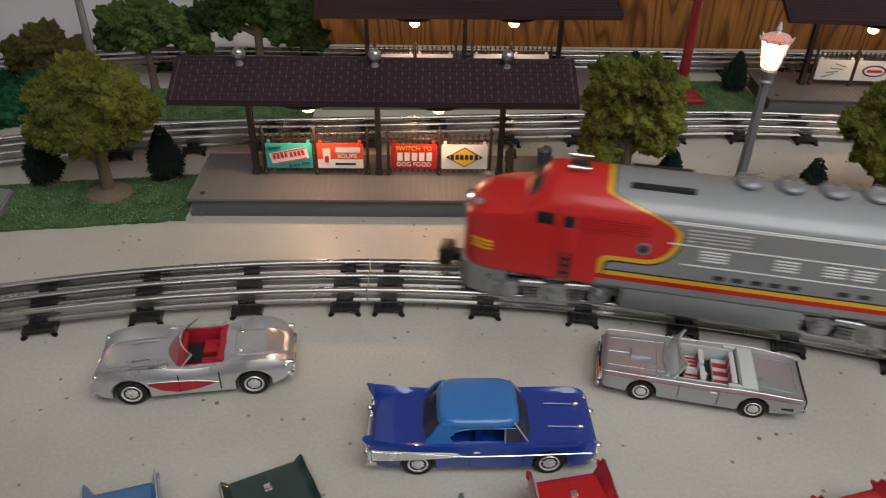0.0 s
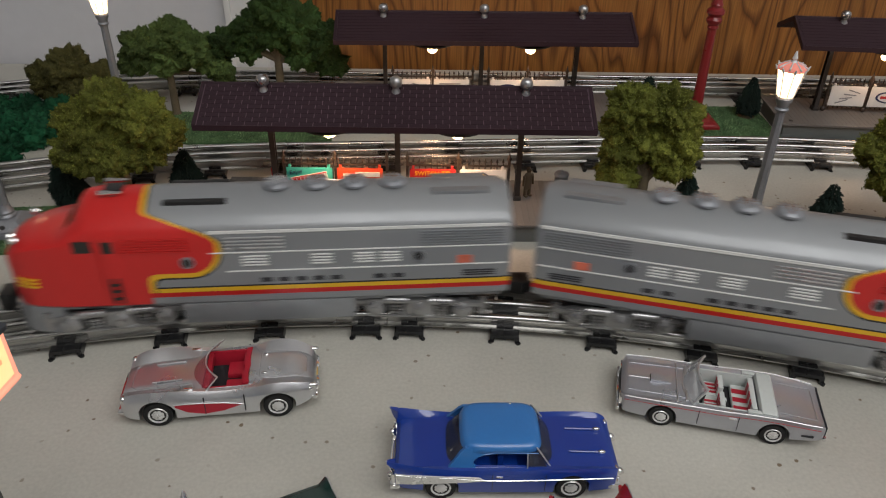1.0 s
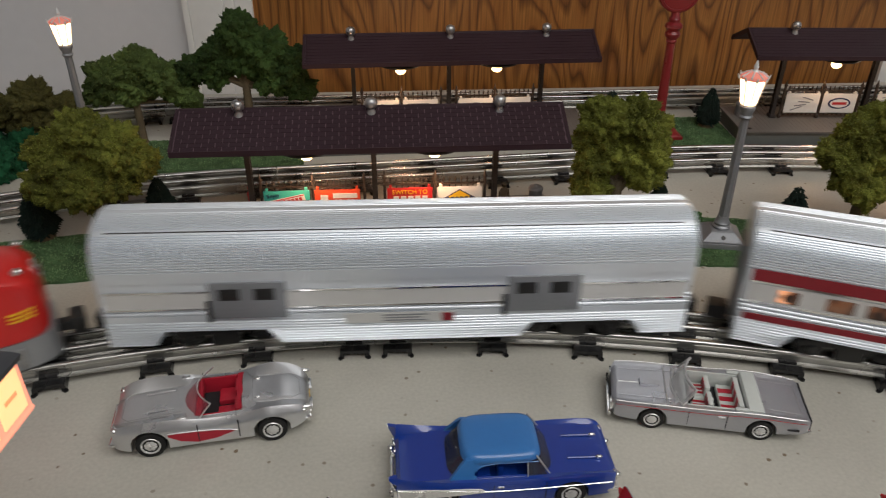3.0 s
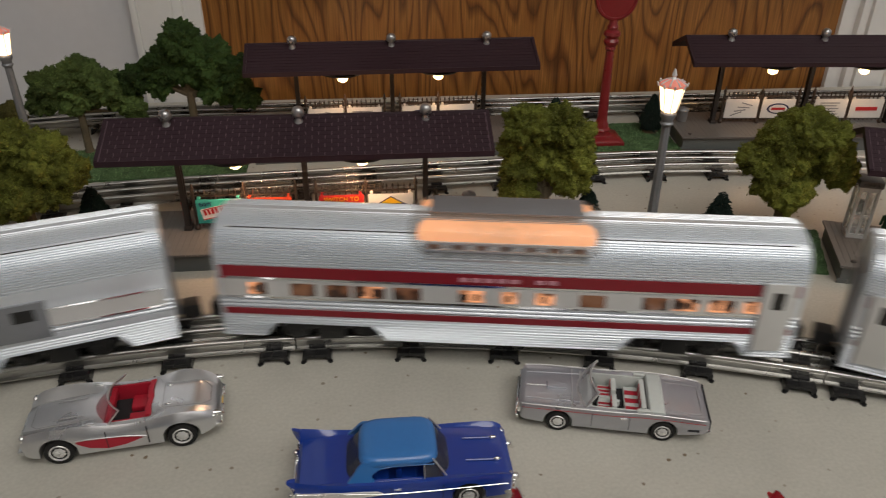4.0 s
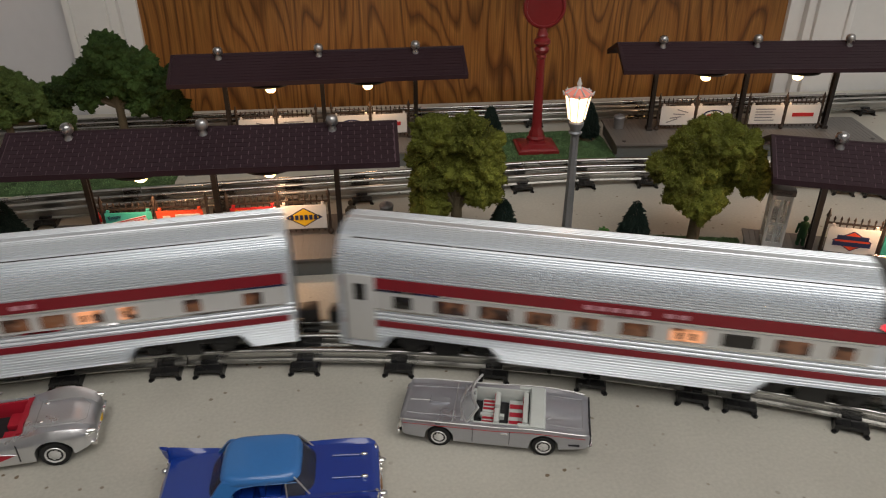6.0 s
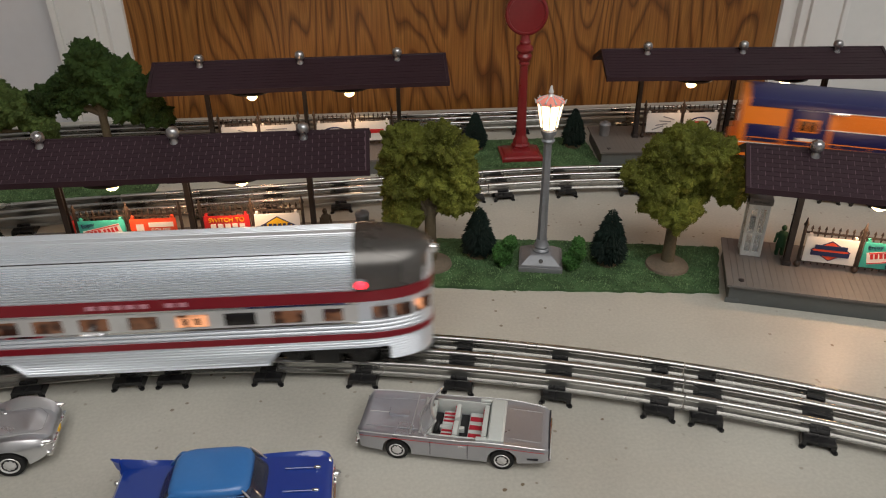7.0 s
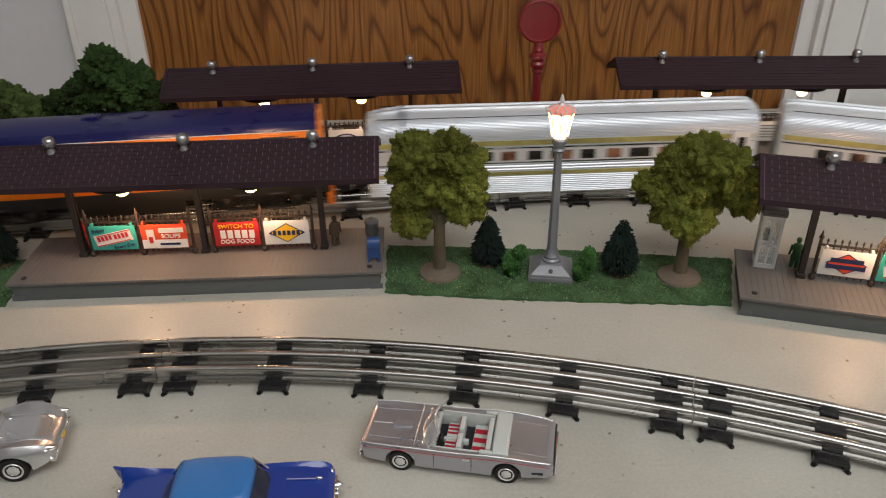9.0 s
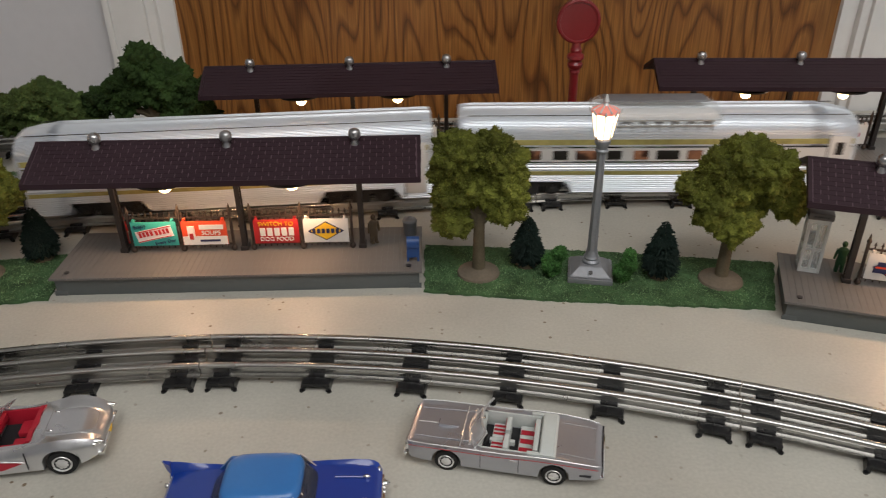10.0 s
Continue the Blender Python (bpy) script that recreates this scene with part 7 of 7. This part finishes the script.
def hardtop():
    ob = thing("model_car", pose(0.0528, 0.3315, 0, 0, 0, 0.6), "royal blue die-cast hardtop with sky-blue roof and tail fins", "model car", "die-cast cars")
    T = [(0.0632, 0.0185, 0.0105, 0.0195, 0.0185), (0.0618, 0.0215, 0.0085, 0.0212, 0.0205), (0.0560, 0.0228, 0.0070, 0.0236, 0.0216), (0.0365, 0.0233, 0.0058, 0.0239, 0.0225), (0.0200, 0.0235, 0.0054, 0.0232, 0.0232), (0.0000, 0.0235, 0.0054, 0.0222, 0.0232),
         (-0.0200, 0.0235, 0.0056, 0.0224, 0.0232), (-0.0360, 0.0235, 0.0060, 0.0236, 0.0226), (-0.0480, 0.0232, 0.0072, 0.0252, 0.0219), (-0.0580, 0.0228, 0.0085, 0.0270, 0.0208), (-0.0612, 0.0224, 0.0098, 0.0276, 0.0200), (-0.0622, 0.0220, 0.0112, 0.0276, 0.0180)]
    body = part("body", shell(T, (0.0365, -0.0365), 0.0100, 0.0088, (-0.0275, 0.0190, 0.0150), 0.81, 0.95), BLUE_CAR, ob, smooth=40)
    wheels_of(ob, (0.0365, -0.0365), 0.0202, 0.0088, 0.0052)
    for y in (-0.0082, 0.0082):
        seat(body, 0.0020, y, 0.0130, 0.0095, 0.0155, 0.0100, BLUE_CAR)
    seat(body, -0.0130, 0, 0.0290, 0.0085, 0.0155, 0.0100, BLUE_CAR)

    def rounded(xa, xb, w, z):
        pts = []
        for i in range(28):
            a = 2 * math.pi * i / 28
            c, s = math.cos(a), math.sin(a)
            p = 0.42
            pts.append(((xa + xb) / 2 + (xb - xa) / 2 * math.copysign(abs(c) ** p, c), w * math.copysign(abs(s) ** p, s), z))
        return pts
    def wrap(name, low, high, a0, a1, label):
        """A bent pane between a low and a high outline, from angle a0 to a1."""
        def at(xa, xb, w, z, a, shrink):
            c, q = math.cos(a), math.sin(a)
            return ((xa + xb) / 2 + ((xb - xa) / 2 - shrink) * math.copysign(abs(c) ** 0.42, c), (w - shrink) * math.copysign(abs(q) ** 0.42, q), z)
        rings = []
        for i in range(25):
            a = radians(a0 + (a1 - a0) * i / 24)
            rings.append([at(*low, a, 0), at(*high, a, 0), at(*high, a, 0.0005), at(*low, a, 0.0005)])
        return part(name, loft(bm_new(), rings), DARK_GLASS, body, label)
    wrap("rear_window", (-0.0338, 0.0262, 0.0196, 0.0226), (-0.0250, 0.0186, 0.0172, 0.0338), 122, 238, "tinted wrap-around rear window")
    wrap("windscreen", (-0.0338, 0.0268, 0.0196, 0.0226), (-0.0250, 0.0186, 0.0172, 0.0338), -52, 52, "tinted wrap-around windscreen")
    part("car_roof", loft(bm_new(), [rounded(-0.0255, 0.0192, 0.0180, 0.0316), rounded(-0.0262, 0.0197, 0.0186, 0.0322), rounded(-0.0254, 0.0190, 0.0181, 0.0345), rounded(-0.0240, 0.0177, 0.0170, 0.0360), rounded(-0.0220, 0.0158, 0.0152, 0.0367), rounded(-0.0160, 0.0100, 0.0100, 0.0372), rounded(-0.0080, 0.0040, 0.0040, 0.0373)]), SKY_ROOF, body, "sky-blue roof", smooth=60)
    for s in (-1, 1):
        # rear pillar: sweeps down from the roof round the rounded back of the side window
        def leaned(x, z, deep):
            return (x, s * (0.0204 - (z - 0.0226) * 0.27 - deep), z)
        shape = [(-0.0330, 0.0224), (-0.0168, 0.0224), (-0.0184, 0.0238), (-0.0189, 0.0256), (-0.0183, 0.0276), (-0.0164, 0.0294), (-0.0130, 0.0308), (-0.0060, 0.0317), (-0.0060, 0.0338), (-0.0235, 0.0344), (-0.0262, 0.0318), (-0.0290, 0.0275)]
        part("roof_pillar", loft(bm_new(), [[leaned(x, z, k) for x, z in shape] for k in (0.0, 0.0020)]), SKY_ROOF, body, "sky-blue rear pillar", smooth=30)
        part("vent_window", loft(bm_new(), [[leaned(x, z, k) for x, z in ((0.0110, 0.0226), (0.0225, 0.0226), (0.0170, 0.0318), (0.0110, 0.0318))] for k in (0.0002, 0.0006)]), DARK_GLASS, body, "tinted vent window", smooth=0)
        strip(body, "drip_rail", [leaned(x, z, -0.0004) for x, z in ((-0.0184, 0.0278), (-0.0164, 0.0297), (-0.0130, 0.0311), (-0.0060, 0.0319), (0.0170, 0.0319))], 0.0003, SKY_ROOF)
        part("door_lining", box(bm_new(), -0.0270, 0.0188, s * 0.0188 - 0.0004, s * 0.0188 + 0.0004, 0.0152, 0.0228), BLUE_CAR, body)
        strip(body, "windscreen_post", [(0.0240, s * 0.0190, 0.0226), (0.0160, s * 0.0168, 0.0348)], 0.0005, SATIN)
        strip(body, "vent_window_bar", [leaned(0.0112, 0.0226, -0.0002), leaned(0.0110, 0.0318, -0.0002)], 0.0004, SATIN)
        strip(body, "belt_trim", [(0.0235, s * 0.0199, 0.0229), (-0.0220, s * 0.0201, 0.0227)], 0.0002, BLUE_CAR)
        # bright side sweep widening towards the fin
        def side(x, k=0.0):
            return glide(T, x)[0] + 0.0004 + k
        strip(body, "side_trim", [(x, s * side(x), z) for x, z in ((0.0590, 0.0172), (0.0400, 0.0172), (0.0200, 0.0166), (0.0000, 0.0162), (-0.0120, 0.0164), (-0.0300, 0.0182), (-0.0500, 0.0192), (-0.0610, 0.0196))], 0.00032, CHROME)
        b = bm_new()
        loft(b, [[(x, s * side(x, 0.0002), z0), (x, s * side(x, 0.0002), z1), (x, s * (side(x) - 0.002), z1), (x, s * (side(x) - 0.002), z0)] for x, z0, z1 in ((-0.0125, 0.0160, 0.0166), (-0.0155, 0.0158, 0.0184), (-0.0250, 0.0150, 0.0190), (-0.0400, 0.0140, 0.0196), (-0.0520, 0.0132, 0.0200), (-0.0616, 0.0126, 0.0204))])
        part("fin_panel", b, FIN_SILVER, body, "brushed bright fin panel")
        strip(body, "sill_trim", [(0.0255, s * 0.0222, 0.0060), (-0.0255, s * 0.0222, 0.0060)], 0.0007, SATIN)
        for x in (0.0215, -0.0080):
            strip(body, "door_gap", [(x, s * (glide(T, x)[0] + 0.0001), z) for z in (0.0078, 0.0140, 0.0205)], 0.0002, LINE)
        b = bm_new()
        loft(b, [[(x, s * (0.0221 - k), z0), (x, s * 0.0221, (z0 + z1) / 2), (x, s * 0.0214, z1), (x, s * (0.0214 - k), z1)] for x, k, z0, z1 in ((-0.0615, 0.0034, 0.0190, 0.0277), (-0.0640, 0.0026, 0.0218, 0.0282), (-0.0662, 0.0012, 0.0262, 0.0286))])
        part("fin_tip", b, BLUE_CAR, body, "pointed blue fin tip", smooth=30)
        strip(body, "fin_edge", [(-0.0628, s * 0.0206, 0.0150), (-0.0630, s * 0.0210, 0.0195), (-0.0665, s * 0.0208, 0.0286)], 0.0006, CHROME)
        part("headlight", sphere(bm_new(), (0.0612, s * 0.0178, 0.0180), 0.0032, 2, (0.6, 1, 1)), CHROME, body)
        strip(body, "hood_spear", [(0.0540, s * 0.0088, 0.0226), (0.0360, s * 0.0088, 0.0234)], 0.0006, BLUE_CAR)
        part("hood_rocket", sphere(bm_new(), (0.0545, s * 0.0088, 0.0228), 0.0015, 2, (1.6, 0.8, 0.9)), CHROME, body)
        part("bumper_end", box(bm_new(), 0.0570, 0.0640, min(s * 0.0130, s * 0.0225), max(s * 0.0130, s * 0.0225), 0.0085, 0.0112, 0.0010), CHROME, body)
        part("bumper_bullet", sphere(bm_new(), (0.0645, s * 0.0130, 0.0120), 0.0026, 2, (1.3, 1, 1)), CHROME, body)
        part("tail_lamp", box(bm_new(), -0.0640, -0.0618, min(s * 0.0196, s * 0.0228), max(s * 0.0196, s * 0.0228), 0.0125, 0.0200, 0.0008), CHROME, body)
        part("rear_bumper_end", box(bm_new(), -0.0650, -0.0590, min(s * 0.0120, s * 0.0232), max(s * 0.0120, s * 0.0232), 0.0085, 0.0118, 0.0012), CHROME, body)
        part("tail_bullet", sphere(bm_new(), (-0.0648, s * 0.0165, 0.0128), 0.0022, 2), CHROME, body)
        part("door_handle", box(bm_new(), -0.0060, -0.0025, s * 0.0236 - 0.0004, s * 0.0236 + 0.0004, 0.0186, 0.0194), CHROME, body)
    part("dashboard", box(bm_new(), 0.0150, 0.0188, -0.0180, 0.0180, 0.0180, 0.0230, 0.0010), BLUE_CAR, body)
    part("front_bumper", box(bm_new(), 0.0625, 0.0650, -0.0190, 0.0190, 0.0078, 0.0105, 0.0010), CHROME, body)
    part("grille", box(bm_new(), 0.0615, 0.0636, -0.0150, 0.0150, 0.0112, 0.0160, 0.0006), CHROME, body)
    part("rear_bumper", box(bm_new(), -0.0655, -0.0630, -0.0190, 0.0190, 0.0082, 0.0112, 0.0012), CHROME, body)
    return ob


def finned(x, y, heading, paint, label, roof_paint=None, fin=0.0285, width=0.0215):
    """Saloon with tail fins, parked with its tail to the track."""
    ob = thing("model_car", pose(x, y, 0, 0, 0, heading), label, "model car", "die-cast cars")
    k = width / 0.0215
    T = [(0.0600, 0.0175 * k, 0.0100, 0.0185, 0.0178), (0.0580, 0.0205 * k, 0.0080, 0.0205, 0.0198), (0.0360, 0.0214 * k, 0.0058, 0.0214, 0.0212), (0.0100, 0.0216 * k, 0.0054, 0.0212, 0.0216), (-0.0200, 0.0216 * k, 0.0056, 0.0214, 0.0214),
         (-0.0380, 0.0215 * k, 0.0062, 0.0236, 0.0208), (-0.0500, 0.0213 * k, 0.0075, fin - 0.0014, 0.0202), (-0.0575, 0.0210 * k, 0.0090, fin, 0.0194), (-0.0600, 0.0207 * k, 0.0105, fin - 0.0010, 0.0180)]
    body = part("body", shell(T, (0.0360, -0.0350), 0.0095, 0.0083, None, 0.76, 0.8), paint, ob, smooth=40)
    wheels_of(ob, (0.0360, -0.0350), 0.0186 * k, 0.0083, 0.0050)
    b = bm_new()
    loft(b, [[(xa, -w, z), (xb, -w, z), (xb, w, z), (xa, w, z)] for xa, xb, w, z in ((-0.0230, 0.0210, 0.0188 * k, 0.0212), (-0.0160, 0.0110, 0.0160 * k, 0.0325))])
    part("window_glass", b, DARK_GLASS, body)
    b = bm_new()
    loft(b, [[(xa, -w, z), (xb, -w, z), (xb, w, z), (xa, w, z)] for xa, xb, w, z in ((-0.0172, 0.0120, 0.0168 * k, 0.0322), (-0.0165, 0.0112, 0.0160 * k, 0.0342), (-0.0120, 0.0070, 0.0110 * k, 0.0350))])
    part("car_roof", b, roof_paint or paint, body)
    for s in (-1, 1):
        strip(body, "fin_trim", [(q, s * glide(T, q)[0] * 0.955, glide(T, q)[2] + 0.0002) for q in (-0.030, -0.040, -0.050, -0.057, -0.0595)], 0.0004, SATIN)
        part("tail_lamp", lathe(bm_new(), [(0.0018, 0), (0.0020, 0.002), (0.0008, 0.005)], 10, pose(-0.0592, s * 0.0196 * k, fin - 0.0075, 0, -90, 0)), SIGN_RED if paint is RED_CAR else CHROME, body)
    part("boot_emblem", box(bm_new(), -0.0490, -0.0455, -0.0020, 0.0020, 0.0200, 0.0214, 0.0004), CHROME, body)
    strip(body, "boot_line", [(-0.0560, 0.0, 0.0201), (-0.0260, 0.0, 0.0216)], 0.00025, paint)
    part("rear_bumper", box(bm_new(), -0.0628, -0.0600, -0.0205 * k, 0.0205 * k, 0.0085, 0.0118, 0.0012), CHROME, body)
    part("front_bumper", box(bm_new(), 0.0600, 0.0625, -0.0195 * k, 0.0195 * k, 0.0080, 0.0110, 0.0012), CHROME, body)
    return ob


roadster()
convertible()
hardtop()
finned(-0.1175, 0.2280, -73, PALE_BLUE_CAR, "pale blue die-cast saloon with pointed tail fins", None, 0.0285, 0.0185)
finned(-0.0400, 0.2415, -64.5, GREEN_CAR, "dark green die-cast saloon with a broad boot", None, 0.0232, 0.0235)
finned(0.0300, 0.2150, -82, TEAL_CAR, "grey-green die-cast saloon with small tail fins", None, 0.0262, 0.0195)
finned(0.1060, 0.2330, -79, RED_CAR, "bright red die-cast saloon with tall tail fins", None, 0.0300, 0.0215)
finned(0.2560, 0.2220, -75, RED_CAR, "red die-cast saloon with a white roof", WHITE, 0.0265, 0.0205)


# ---- what moves ----
def riding(path, s_mid, pivot, turned=False):
    """Pose of a vehicle whose two pivots stand on the path, pivot metres to either side of s_mid."""
    xa, ya, _ = path(s_mid - pivot)
    xb, yb, _ = path(s_mid + pivot)
    yaw = math.degrees(math.atan2(yb - ya, xb - xa)) + (180 if turned else 0)
    return pose((xa + xb) / 2, (ya + yb) / 2, 0, 0, 0, yaw)


def smooth_at(knots, t):
    """Cubic through (t, s) knots with end slopes from the neighbours."""
    ks = [((b[1] - a[1]) / (b[0] - a[0])) for a, b in zip(knots, knots[1:])]
    for i in range(len(knots) - 1):
        if t <= knots[i + 1][0] or i == len(knots) - 2:
            break
    (t0, a), (t1, b) = knots[i], knots[i + 1]
    m0 = ks[i] if i == 0 else (ks[i - 1] + ks[i]) / 2
    m1 = ks[i] if i == len(ks) - 1 else (ks[i] + ks[i + 1]) / 2
    h = t1 - t0
    u = (t - t0) / h
    return (2 * u ** 3 - 3 * u * u + 1) * a + (u ** 3 - 2 * u * u + u) * h * m0 + (3 * u * u - 2 * u ** 3) * b + (u ** 3 - u * u) * h * m1


# the leading nose's distance along each track
NOSE_1 = [(0.0, 0.071), (0.5, -0.086), (1.0, -0.250), (2.0, -0.592), (2.2, -0.660), (3.3, -1.004), (3.5, -1.065), (4.2, -1.281), (4.5, -1.386), (5.3, -1.6915), (5.5, -1.762), (6.8, -2.190), (7.0, -2.244), (7.5, -2.374), (8.0, -2.505), (9.0, -2.76), (10.0, -3.01)]
TRAIN_1 = ((loco_a, 0.168, 0.105, False), (loco_b, 0.522, 0.105, True), (bag, 0.931, 0.125, False), (dome1, 1.371, 0.125, False), (coach, 1.811, 0.125, False), (obs, 2.251, 0.125, False))
NOSE_2 = [(0.0, 2.30), (2.0, 1.75), (4.0, 1.12), (5.7, 0.76), (6.8, 0.335), (7.0, 0.245), (7.5, 0.024), (7.8, -0.102), (8.2, -0.268), (8.6, -0.432), (9.0, -0.596), (9.4, -0.759), (10.0, -0.969)]
TRAIN_2 = ((loco_c, 0.2, 0.130, False), (coach2, 0.640, 0.125, False), (dome2, 1.068, 0.125, False))


def motions():
    times = [i * 0.2 for i in range(51)]
    for path, nose, train in ((track_front, NOSE_1, TRAIN_1), (track_middle, NOSE_2, TRAIN_2)):
        for ob, back, pivot, turned in train:
            walk(ob, [(t, riding(path, smooth_at(nose, t) + back, pivot, turned)) for t in times])
            sets = [w for f in ob.children if f.name.startswith("truck_frame") for w in f.children]
            for w in sets:
                x, y, z = w.location
                walk(w, [(i / 30, pose(x, y, z, 0, math.degrees(smooth_at(nose, i / 30) / 0.0118) * (-1 if turned else 1), 0)) for i in range(301)])


motions()
